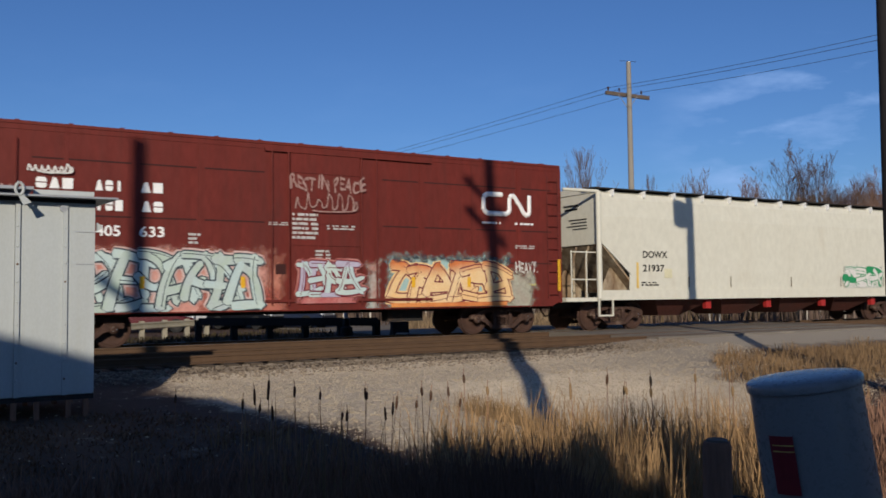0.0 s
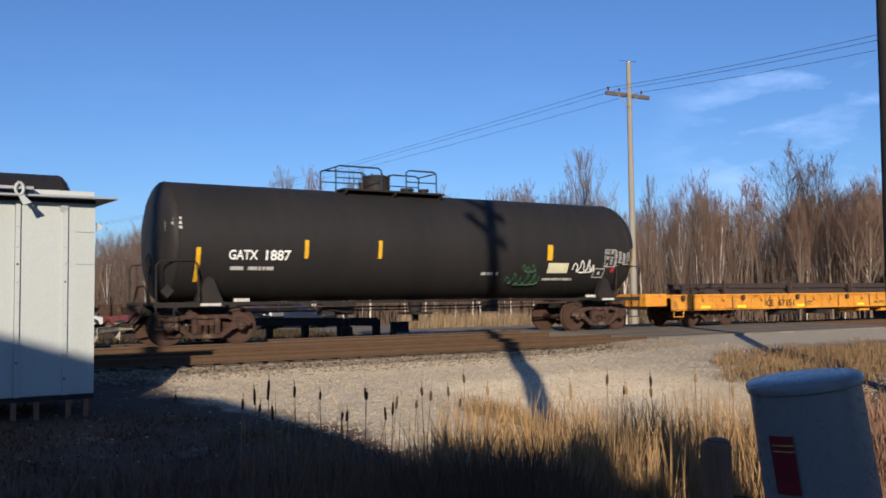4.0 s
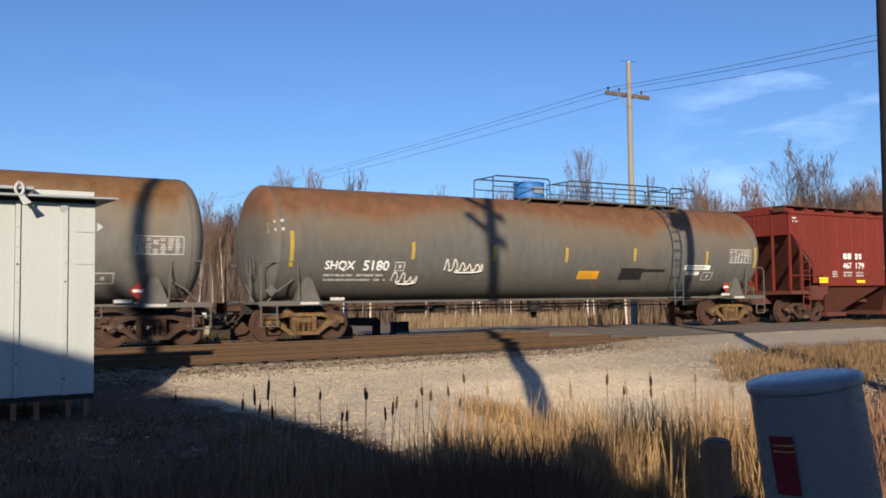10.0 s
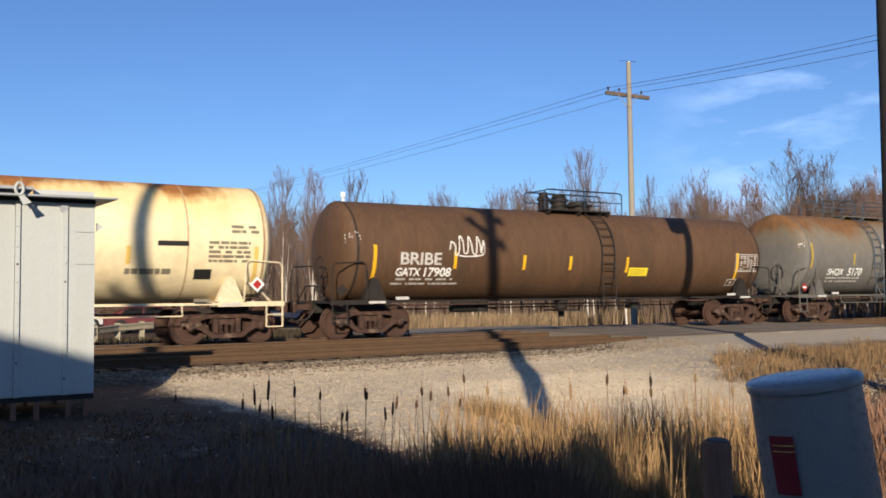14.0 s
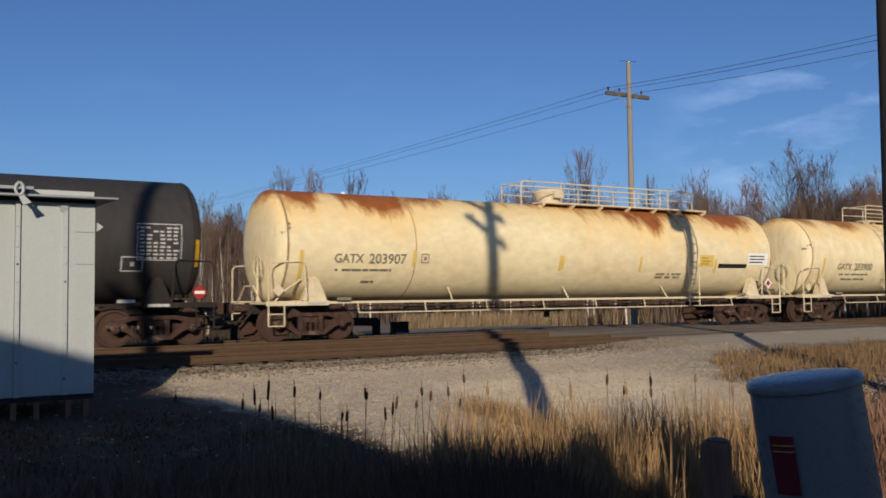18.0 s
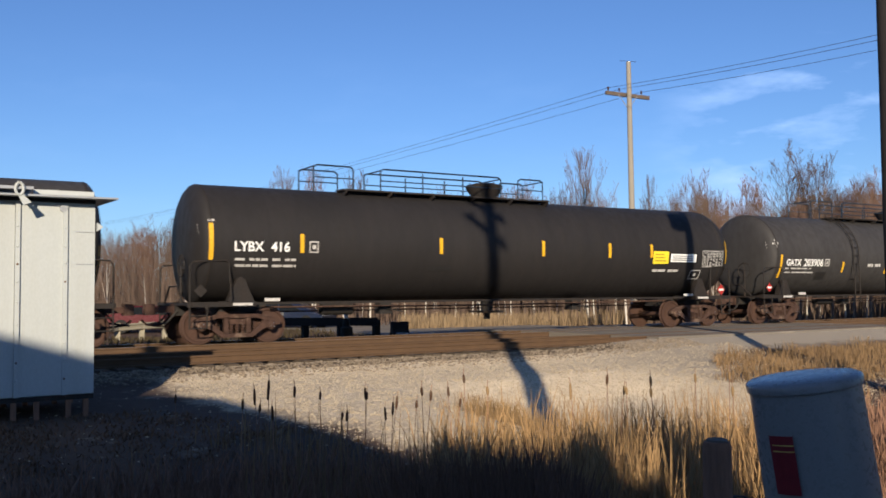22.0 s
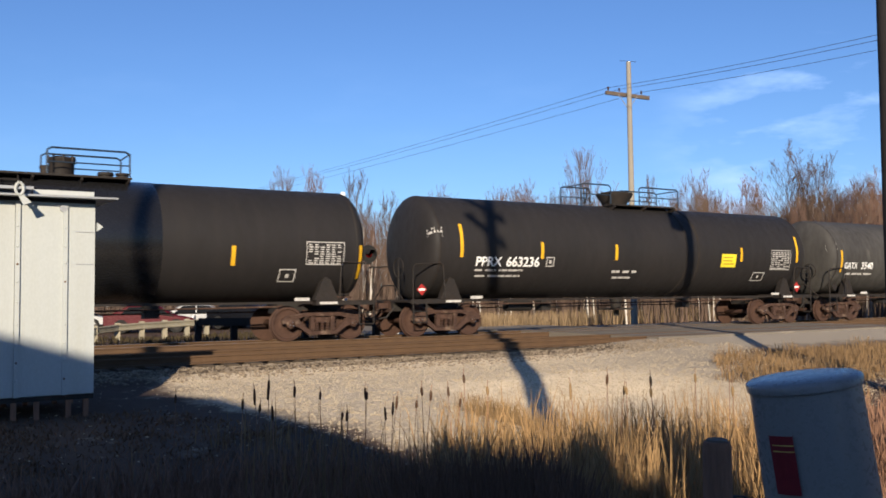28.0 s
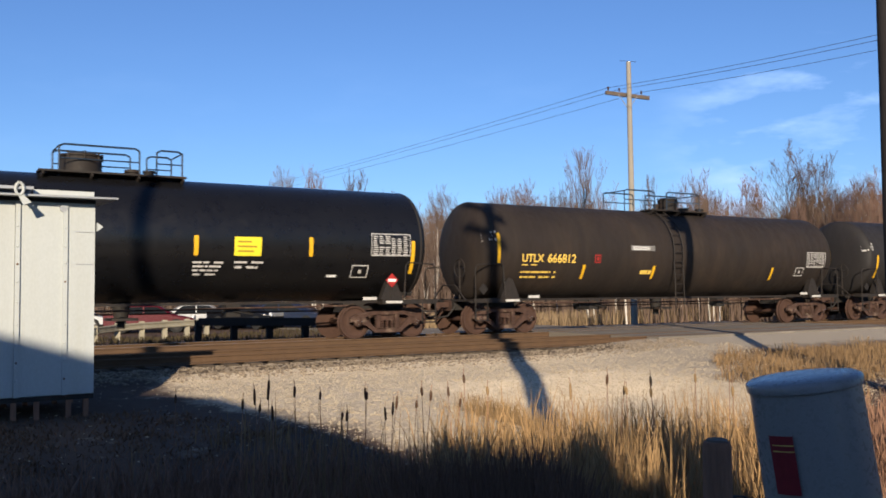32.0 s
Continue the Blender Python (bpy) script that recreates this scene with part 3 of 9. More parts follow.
P_WHITEDIM = mat("worn_white_lettering", (0.62, 0.60, 0.57), 0.6, second=(0.35, 0.34, 0.32), scale=14, amount=0.9, bump=0)
P_YLETTER = mat("yellow_lettering", (0.78, 0.52, 0.10), 0.6, bump=0)
P_DLETTER = mat("dark_lettering", (0.14, 0.125, 0.10), 0.6, second=(0.32, 0.27, 0.18), scale=14, bump=0)
P_SPRAY = mat("white_spray_paint", (0.66, 0.64, 0.60), 0.7, second=(0.5, 0.48, 0.45), scale=8, bump=0)
P_SPRAYMID = mat("faded_white_spray", (0.56, 0.45, 0.42), 0.7, second=(0.42, 0.28, 0.25), scale=6, amount=0.9, bump=0)
P_SPRAYTHIN = mat("thin_white_spray", (0.40, 0.28, 0.25), 0.7, second=(0.26, 0.14, 0.12), scale=6, amount=0.9, bump=0)
P_WORNLABEL = mat("worn_grey_label", (0.20, 0.19, 0.18), 0.6, second=(0.12, 0.115, 0.11), scale=9, amount=0.9, bump=0)
PANEL = {"ylabel": (M_YLABEL, "yellow_label"), "white": (M_WHITE, "white_label"), "dark": (P_PATCH, "dark_patch"), "orange": (P_ORANGE, "orange_label"), "red": (P_RED, "red_marker"), "cream": (P_CREAMLABEL, "pale_label"), "worn": (P_WORNLABEL, "worn_label")}


def text_mesh(words):
    """The outline of a line of writing as triangles: vertices with u from 0 and v from 0 to about 0.7, and faces."""
    c = bpy.data.curves.new("lettering", "FONT")
    c.body, c.size, c.resolution_u = words, 1.0, 3
    c.offset = 0.02
    ob = new("lettering", c)
    me = bpy.data.meshes.new_from_object(ob.evaluated_get(bpy.context.evaluated_depsgraph_get()))
    v, f = [tuple(p.co) for p in me.vertices], [tuple(p.vertices) for p in me.polygons]
    bpy.data.objects.remove(ob)
    bpy.data.curves.remove(c)
    bpy.data.meshes.remove(me)
    lo = min(p[0] for p in v)
    return [(p[0] - lo, p[1]) for p in v], f


def tag_curve(loops, rng):
    """A quick scribble in the unit square: tall and short loops, hooks and a closing underline, no letters."""
    knots = []
    for i in range(loops):
        u, w = (i + 0.1) / loops, 0.8 / loops
        tall = rng.choice((1.0, 0.62, 0.7, 0.95))
        hook = rng.choice((-0.5, 0.35, 0.8))
        knots += [(u, rng.uniform(0.05, 0.3)), (u + w * 0.25, tall), (u + w * (0.55 + 0.3 * hook), tall * rng.uniform(0.45, 0.75)), (u + w * 0.75, rng.uniform(0.0, 0.18))]
    knots += [(1.0, rng.uniform(0.3, 0.8)), (0.98, 0.05), (0.5, -0.08), (0.25, -0.02)]
    pts = []
    for i in range(len(knots) - 1):
        a, b, c, d = knots[max(0, i - 1)], knots[i], knots[i + 1], knots[min(len(knots) - 1, i + 2)]
        for k in range(5):
            t = k / 5
            pts.append(tuple(0.5 * (2 * b[j] + (c[j] - a[j]) * t + (2 * a[j] - 5 * b[j] + 4 * c[j] - d[j]) * t * t + (3 * b[j] - a[j] - 3 * c[j] + d[j]) * t ** 3) for j in (0, 1)))
    return pts


class Shell:
    """The curved side of a tank: places things on it by metres along and degrees up from its middle."""

    def __init__(self, car, r, zc, end, head, more):
        self.car, self.r, self.zc, self.end, self.head, self.more = car, r, zc, end, head, more

    def at(self, x, a, lift):
        r = self.r
        e = self.more[0 if x < 0 else 1]
        h = self.head + max(0.0, e)
        d = abs(x) - (self.end + e - h)
        if d > 0:
            r *= max(0.05, 1 - min(1.0, d / h) ** 2.3) ** (1 / 2.3)
        a = radians(a)
        return (x, -(r + lift) * math.cos(a), self.zc + (r + lift) * math.sin(a))

    def patch(self, m, x0, x1, a0, a1, lift=0.006, mi=0):
        n = max(1, math.ceil(abs(a1 - a0) / 4))
        w = max(1, math.ceil(abs(x1 - x0) / 1.2))
        for i in range(n):
            b0, b1 = a0 + (a1 - a0) * i / n, a0 + (a1 - a0) * (i + 1) / n
            for j in range(w):
                c0, c1 = x0 + (x1 - x0) * j / w, x0 + (x1 - x0) * (j + 1) / w
                m.poly([self.at(c0, b0, lift), self.at(c1, b0, lift), self.at(c1, b1, lift), self.at(c0, b1, lift)], mi)

    def words(self, text, x0, x1, a, material, name="lettering"):
        v, f = text_mesh(text)
        s = (x1 - x0) / max(p[0] for p in v)
        tall = 0.72 * s
        high = min(0.34, max(0.24, tall)) / tall
        m = Mesh()
        m.v = [self.at(x0 + p[0] * s, a + math.degrees((p[1] - 0.35) * s * high / self.r), 0.012) for p in v]
        m.f, m.mi = f, [0] * len(f)
        part(name, m, material, self.car, clean=False)

    def bars(self, x0, x1, a0, a1, material, rng, name="small_lettering"):
        m = Mesh()
        rows = max(1, round((a1 - a0) / 4.5))
        for k in range(rows):
            b0 = a0 + (a1 - a0) * k / rows
            b1 = b0 + (a1 - a0) / rows * (0.62 if rows > 1 else 0.85)
            x = x0
            while x < x1 - 0.05:
                w = min(rng.uniform(0.06, 0.34), x1 - x)
                self.patch(m, x, x + w, b0, b1)
                x += w + rng.choice((0.03, 0.03, 0.12))
        part(name, m, material, self.car, clean=False, kind="stuff")

    def stencil(self, x0, x1, a0, a1, material, name="stencil_box"):
        t = 0.03
        u = math.degrees(t / self.r)
        m = Mesh()
        for q in ((x0, x1, a0, a0 + u), (x0, x1, a1 - u, a1), (x0, x0 + t, a0 + u, a1 - u), (x1 - t, x1, a0 + u, a1 - u)):
            self.patch(m, *q)
        xm, am = (x0 + x1) / 2, (a0 + a1) / 2
        self.patch(m, xm - 0.04, xm + 0.05, am - 1.8 * u, am + 1.8 * u)
        part(name, m, material, self.car, clean=False)

    def table(self, x0, x1, a0, a1, rng):
        m = Mesh()
        n = 9
        for k in range(n):
            b0 = a0 + (a1 - a0) * k / n
            cells = 6
            for j in range(cells):
                w = (x1 - x0) / cells
                if rng.random() < 0.9:
                    self.patch(m, x0 + j * w + 0.01, x0 + (j + rng.uniform(0.6, 0.9)) * w, b0, b0 + (a1 - a0) / n * 0.5)
        u = math.degrees(0.012 / self.r)
        for q in ((x0 - 0.03, x1 + 0.03, a0 - 3 * u, a0 - u), (x0 - 0.03, x1 + 0.03, a1 + u, a1 + 3 * u), (x0 - 0.05, x0 - 0.03, a0 - 3 * u, a1 + 3 * u), (x1 + 0.03, x1 + 0.05, a0 - 3 * u, a1 + 3 * u)):
            self.patch(m, *q)
        part("data_table", m, P_WHITEDIM, self.car, clean=False, kind="stuff")

    def scrawl(self, x0, x1, a0, a1, material, rng):
        """A sprayed squiggle: thick strokes, no letters."""
        m = Mesh()
        loops = max(3, round((x1 - x0) / 0.26))
        pts = [(x0 + (x1 - x0) * u, a0 + (a1 - a0) * v) for u, v in tag_curve(loops, rng)]
        for k, ((xa, ba), (xb, bb)) in enumerate(zip(pts, pts[1:])):
            pa, pb = Vector(self.at(xa, ba, 0.008 + 0.0004 * k)), Vector(self.at(xb, bb, 0.008 + 0.0004 * k))
            d = (pb - pa).normalized()
            w = d.cross(Vector((0, -1, 0))).normalized() * rng.uniform(0.014, 0.024)
            m.poly([pa - w - d * 0.012, pb - w + d * 0.012, pb + w + d * 0.012, pa + w - d * 0.012])
        part("graffiti_squiggle", m, material, self.car, clean=False)


def dome(car, kind, x0, x1, top, paint):
    x, r = (x0 + x1) / 2, max(0.3, min(0.62, (x1 - x0) / 2))
    m = Mesh()
    if kind == "bowl":
        m.lathe([(top - 0.06, r * 0.62), (top + 0.12, r * 0.70), (top + 0.38, r * 0.98), (top + 0.44, r), (top + 0.46, r * 0.96), (top + 0.52, r * 0.55)], "Z", 28, (x, 0, 0))
        for i in range(8):
            a = i * math.pi / 4
            m.rod((x + r * 0.9 * math.cos(a), r * 0.9 * math.sin(a), top + 0.40), (x + r * 0.9 * math.cos(a), r * 0.9 * math.sin(a), top + 0.52), 0.02, 0.02, 5)
        d = part("dome", m, paint, car, "dark bowl-shaped dome", smooth=40)
    elif kind in ("blue", "white"):
        r *= 0.86 if kind == "blue" else 1.05
        m.lathe([(top - 0.06, r * 0.8), (top + 0.06, r * 0.8), (top + 0.07, r), (top + 0.50, r), (top + 0.52, r * 1.04), (top + 0.56, r * 1.04), (top + 0.58, r * 0.9), (top + 0.60, r * 0.3)] if kind == "blue" else [(top - 0.06, r * 0.72), (top + 0.08, r * 0.74), (top + 0.36, r * 0.96), (top + 0.44, r), (top + 0.47, r * 0.97), (top + 0.52, r * 0.5)], "Z", 28, (x, 0, 0))
        d = part("dome", m, P_BLUE if kind == "blue" else paint, car, "blue steel dome cover" if kind == "blue" else "cream dome", smooth=40)
        h = Mesh()
        h.box(x - r * 0.35, -r - 0.03, top + 0.2, x + r * 0.35, -r * 0.9, top + 0.4)
        part("hinge_plate", h, M_GALV if kind == "blue" else paint, d)
    elif kind == "valves":
        for k, (xx, h, q) in enumerate(((x0 + 0.16, 0.62, 0.17), (x0 + 0.78, 0.58, 0.25), (x1 - 0.40, 0.36, 0.36))):
            v = Mesh()
            v.lathe([(top - 0.08, q), (top + h * 0.55, q), (top + h * 0.57, q * 1.22), (top + h * 0.72, q * 1.22), (top + h * 0.74, q * 0.9), (top + h, q * 0.85)], "Z", 18, (xx, 0.05, 0))
            part("valve", v, paint, car, "dark valve housing", smooth=40)
    else:
        m.lathe([(top - 0.06, r * 0.95), (top + 0.42, r * 0.95), (top + 0.44, r), (top + 0.48, r), (top + 0.52, r * 0.7)], "Z", 24, (x0 + r, 0, 0))
        d = part("manway", m, paint, car, "round manway with bolted lid", smooth=40)
        for i in range(8):
            a = i * math.pi / 4
            b = Mesh()
            b.rod((x0 + r + r * 0.97 * math.cos(a), r * 0.97 * math.sin(a), top + 0.36), (x0 + r + r * 0.97 * math.cos(a), r * 0.97 * math.sin(a), top + 0.54), 0.025, 0.025, 6)
            part("bolt", b, paint, d)
        for k, (dx, dy, h, q) in enumerate(((r + 0.75, 0.25, 0.24, 0.16), (r + 1.05, -0.2, 0.18, 0.13), (-0.35, 0.2, 0.32, 0.09))):
            v = Mesh()
            v.lathe([(top - 0.06, q), (top + h * 0.7, q), (top + h * 0.72, q * 1.25), (top + h, q * 1.2)], "Z", 14, (x0 + r + dx, dy, 0))
            part("valve", v, paint, car, smooth=40)


def platform(car, x0, x1, top, paint):
    m = Mesh()
    for s in (-1, 1):
        m.box(x0, s * 0.55 - 0.25, top - 0.03, x1, s * 0.55 + 0.25, top + 0.015)
        n = max(2, round((x1 - x0) / 1.3))
        for i in range(n + 1):
            x = x0 + 0.08 + (x1 - x0 - 0.16) * i / n
            m.prism([(s * 0.5, top - 0.03), (s * 0.84, top - 0.03), (s * 0.84, top - 0.10), (s * 0.62, top - 0.22), (s * 0.5, top - 0.2)], "X", x - 0.018, x + 0.018)
    part("walkway", m, paint, car, "narrow top walkway")


def railing(car, x0, x1, top, paint, slant):
    """Posts, top and middle rail on both sides of the tank, joined across the ends."""
    for s in (-0.52, 0.52):
        m = Mesh()
        c = 0.1
        m.path([(x0, s, top + 0.60), (x0 + c, s, top + 0.66), (x1 - c, s, top + 0.66), (x1, s, top + 0.60)], 0.024, 6)
        hr = part("handrail", m, paint, car, "pipe handrail along the top")
        m = Mesh()
        m.path([(x0, s, top + 0.33), (x1, s, top + 0.33)], 0.017, 6)
        part("middle_rail", m, paint, hr)
        n = max(1, round((x1 - x0) / 1.5))
        for i in range(n + 1):
            x = x0 + (x1 - x0) * i / n
            m = Mesh()
            m.rod((x, s, top - 0.1), (x, s, top + 0.60), 0.021, 0.021, 6)
            part("post", m, paint, hr)
    for x in ([x0] if slant < 0 else [x1] if slant > 0 else [x0, x1]):
        m = Mesh()
        m.path([(x, -0.52, top + 0.62), (x, 0.52, top + 0.62)], 0.019, 6)
        part("end_rail", m, paint, car)


def ladder(car, shell, x0, x1, paint):
    w = x1 - x0
    if w < 0.3:
        x0, x1 = (x0 + x1) / 2 - 0.2, (x0 + x1) / 2 + 0.2
    elif w > 0.55:
        x0, x1 = (x0 + x1) / 2 - 0.26, (x0 + x1) / 2 + 0.26
    angles = [70 - 9 * i for i in range(13)]
    for x in (x0, x1):
        pts = [shell.at(x, a, 0.10) for a in angles if a > -12] + [(x, -(shell.r + 0.10), z) for z in (shell.zc - 0.9, 0.75)]
        m = Mesh()
        m.path(pts, 0.02, 5)
        if x == x0:
            lad = part("ladder", m, paint, car, "steel side ladder")
        else:
            part("stile", m, paint, lad)
    for a in range(66, -12, -11):
        m = Mesh()
        p, q = shell.at(x0, a, 0.10), shell.at(x1, a, 0.10)
        m.rod(p, q, 0.015, 0.015, 5)
        part("rung", m, paint, lad)
    for k in range(7):
        z = shell.zc - 0.45 - 0.3 * k
        if z > 0.72:
            m = Mesh()
            m.rod((x0, -(shell.r + 0.10), z), (x1, -(shell.r + 0.10), z), 0.015, 0.015, 5)
            part("rung", m, paint, lad)


def end_gear(car, half, paint, style, seed):
    """Draft sills, couplers, bolsters, saddles, end hoops and end platform at both ends."""
    rng = random.Random(seed)
    for s in (-1, 1):
        m = Mesh()
        x0, x1 = sorted((s * (half - 1.0), s * (half + 1.35)))
        m.box(x0, -0.33, 0.72, x1, 0.33, 1.03)
        part("draft_sill", m, M_DARKSTEEL, car)
        c = Mesh()
        coupler(c, s * (half + 1.02), s)
        part("coupler", c, M_TRUCK, car, "rusty knuckle coupler")
        b = Mesh()
        b.box(s * half - 0.30, -1.38, 0.93, s * half + 0.30, 1.38, 1.07)
        part("bolster", b, paint, car)
        for y in (-1, 1):
            g = Mesh()
            g.prism([(s * half - 0.34, 1.06), (s * half + 0.34, 1.06), (s * half + 0.10, 1.62), (s * half - 0.10, 1.62)], "Y", y * 1.10, y * 1.30)
            g.box(s * half - 0.05, min(y * 0.9, y * 1.26), 1.065, s * half + 0.05, max(y * 0.9, y * 1.26), 1.66)
            part("saddle", g, paint, car, "tank saddle bracket")
            h = Mesh()
            xa, xb = s * (half + 1.30), s * (half + 0.35)
            h.path([(xa, y * 1.42, 0.42), (xa, y * 1.42, 1.92), (xa - s * 0.08, y * 1.42, 2.02), (xb + s * 0.08, y * 1.46, 2.06), (xb, y * 1.46, 1.98), (xb - s * 0.06, y * 1.46, 1.06)], 0.021, 6)
            h.path([(xa - s * 0.42, y * 1.42, 0.42), (xa - s * 0.42, y * 1.42, 1.0)], 0.019, 6)
            for z in (0.42, 0.72):
                h.rod((xa, y * 1.42, z), (xa - s * 0.42, y * 1.42, z), 0.018, 0.018, 5)
            part("end_handrail", h, paint, car, "bent pipe handrail and stirrup step")
        p = Mesh()
        xa, xb = sorted((s * (half + 0.92), s * (half + 1.36)))
        p.box(xa, -1.42, 0.97, xb, 1.42, 1.03)
        for y in (-1.42, 1.39):
            xc, xd = sorted((s * (half - 0.35), s * (half + 1.36)))
            p.box(xc, y, 0.93, xd, y + 0.03, 1.05)
        part("end_platform", p, paint, car, "end crossover platform")
        if s < 0:
            w = Mesh()
            xw = s * (half + 1.28)
            for i in range(16):
                a, e = i * math.pi / 8, (i + 1) * math.pi / 8
                w.rod((xw, -0.55 + 0.28 * math.cos(a), 1.95 + 0.28 * math.sin(a)), (xw, -0.55 + 0.28 * math.cos(e), 1.95 + 0.28 * math.sin(e)), 0.018, 0.018, 5)
            for i in range(4):
                a = i * math.pi / 2
                w.rod((xw, -0.55, 1.95), (xw, -0.55 + 0.28 * math.cos(a), 1.95 + 0.28 * math.sin(a)), 0.012, 0.012, 5)
            w.rod((xw, -0.55, 1.0), (xw, -0.55, 1.95), 0.03, 0.03, 6)
            part("brake_wheel", w, paint, car)
        for k in range(2):
            hose = Mesh()
            hose.path([(s * (half + 1.3), 0.35 - 0.7 * k, 0.85), (s * (half + 1.55), 0.4 - 0.7 * k, 0.55), (s * (half + 1.9), 0.3 - 0.6 * k, 0.5)], 0.028, 6)
            part("air_hose", hose, M_DARKSTEEL, car)


def under_gear(car, half, shell, paint, style, seed):
    """Side rails, bottom outlet, brake reservoir and pipes under the tank."""
    rng = random.Random(seed)
    for y in (-1, 1):
        m = Mesh()
        yy = y * (1.30 if style else 0.98)
        m.box(-half, min(yy, yy + 0.05 * y), 0.97, half, max(yy, yy + 0.05 * y), 1.03)
        n = round(half / 2.1) if style else 0
        for i in range(1, n):
            x = -half + 2 * half * i / n
            p, q = Vector((x, yy, 1.0)), Vector(shell.at(x + 0.05, -50, 0.0))
            q.y = -q.y if y > 0 else q.y
            m.rod(p, q, 0.025, 0.025, 5)
        part("side_rail", m, paint, car, "thin side rail")
        if style:
            k = Mesh()
            k.path([(-half + 1.2, y * 1.42, 0.72), (half - 1.2, y * 1.42, 0.72)], 0.018, 6)
            n = 7
            for i in range(n + 1):
                x = -half + 1.2 + (2 * half - 2.4) * i / n
                k.rod((x, y * 1.34, 1.0), (x, y * 1.42, 0.72), 0.016, 0.016, 5)
            part("lower_handrail", k, paint, car, "lower side handrail")
    o = Mesh()
    o.lathe([(0.42, 0.10), (0.60, 0.10), (0.62, 0.16), (0.74, 0.18), (shell.zc - shell.r + 0.08, 0.24)], "Z", 14, (0.15, 0, 0))
    o.box(-0.15, -0.5, 0.62, 0.45, 0.5, 0.68)
    part("bottom_outlet", o, M_DARKSTEEL, car)
    b = Mesh()
    b.lathe([(-0.55, 0.05), (-0.5, 0.17), (0.4, 0.17), (0.45, 0.05)], "X", 14, (-half + 3.0 + rng.uniform(0, 1), -0.35, 0.82))
    part("air_reservoir", b, M_DARKSTEEL, car, smooth=40)
    p = Mesh()
    p.path([(-half + 0.8, -0.55, 0.90), (-1.0, -0.62, 0.86), (1.0, -0.62, 0.86), (half - 0.8, -0.5, 0.9)], 0.025, 6)
    p.path([(-half + 0.8, 0.5, 0.76), (half - 0.8, 0.5, 0.76)], 0.02, 6)
    part("brake_pipe", p, M_TRUCK, car)
    for x in (-half * 0.45, half * 0.4):
        v = Mesh()
        v.box(x - 0.18, -0.55, 0.66, x + 0.18, -0.2, 0.98)
        v.rod((x, -0.6, 0.8), (x + 0.5, -0.62, 0.72), 0.02, 0.02, 5)
        part("brake_valve", v, M_DARKSTEEL, car)


def sign_shapes(kind):
    """Outlines of one plain solid shape in a unit square."""
    return {"pill": (((0.15, 0), (0.85, 0), (1, 0.2), (1, 0.46), (0, 0.46), (0, 0.2)), ((0, 0.56), (1, 0.56), (1, 0.8), (0.85, 1), (0.15, 1), (0, 0.8))),
            "wedge": (((0, 0), (1, 0), (0.66, 1), (0.34, 1)),),
            "slab": (((0, 0), (1, 0), (1, 1), (0, 1)),),
            "bar": (((0.3, 0), (0.7, 0), (0.7, 1), (0.3, 1)),)}[kind]


def block_sign(shell, x0, x1, a0, a1):
    """A row of plain white shapes, the colours and size of a painted company sign."""
    kinds = ("pill",) * 6
    w = (x1 - x0) / len(kinds)
    for i, kind in enumerate(kinds):
        m = Mesh()
        xa, xw = x0 + i * w + 0.02, w - 0.06
        for outline in sign_shapes(kind):
            m.poly([shell.at(xa + xw * u, a0 + (a1 - a0) * v, 0.016) for u, v in outline])
        part("sign_block", m, M_WHITE, shell.car, clean=False)


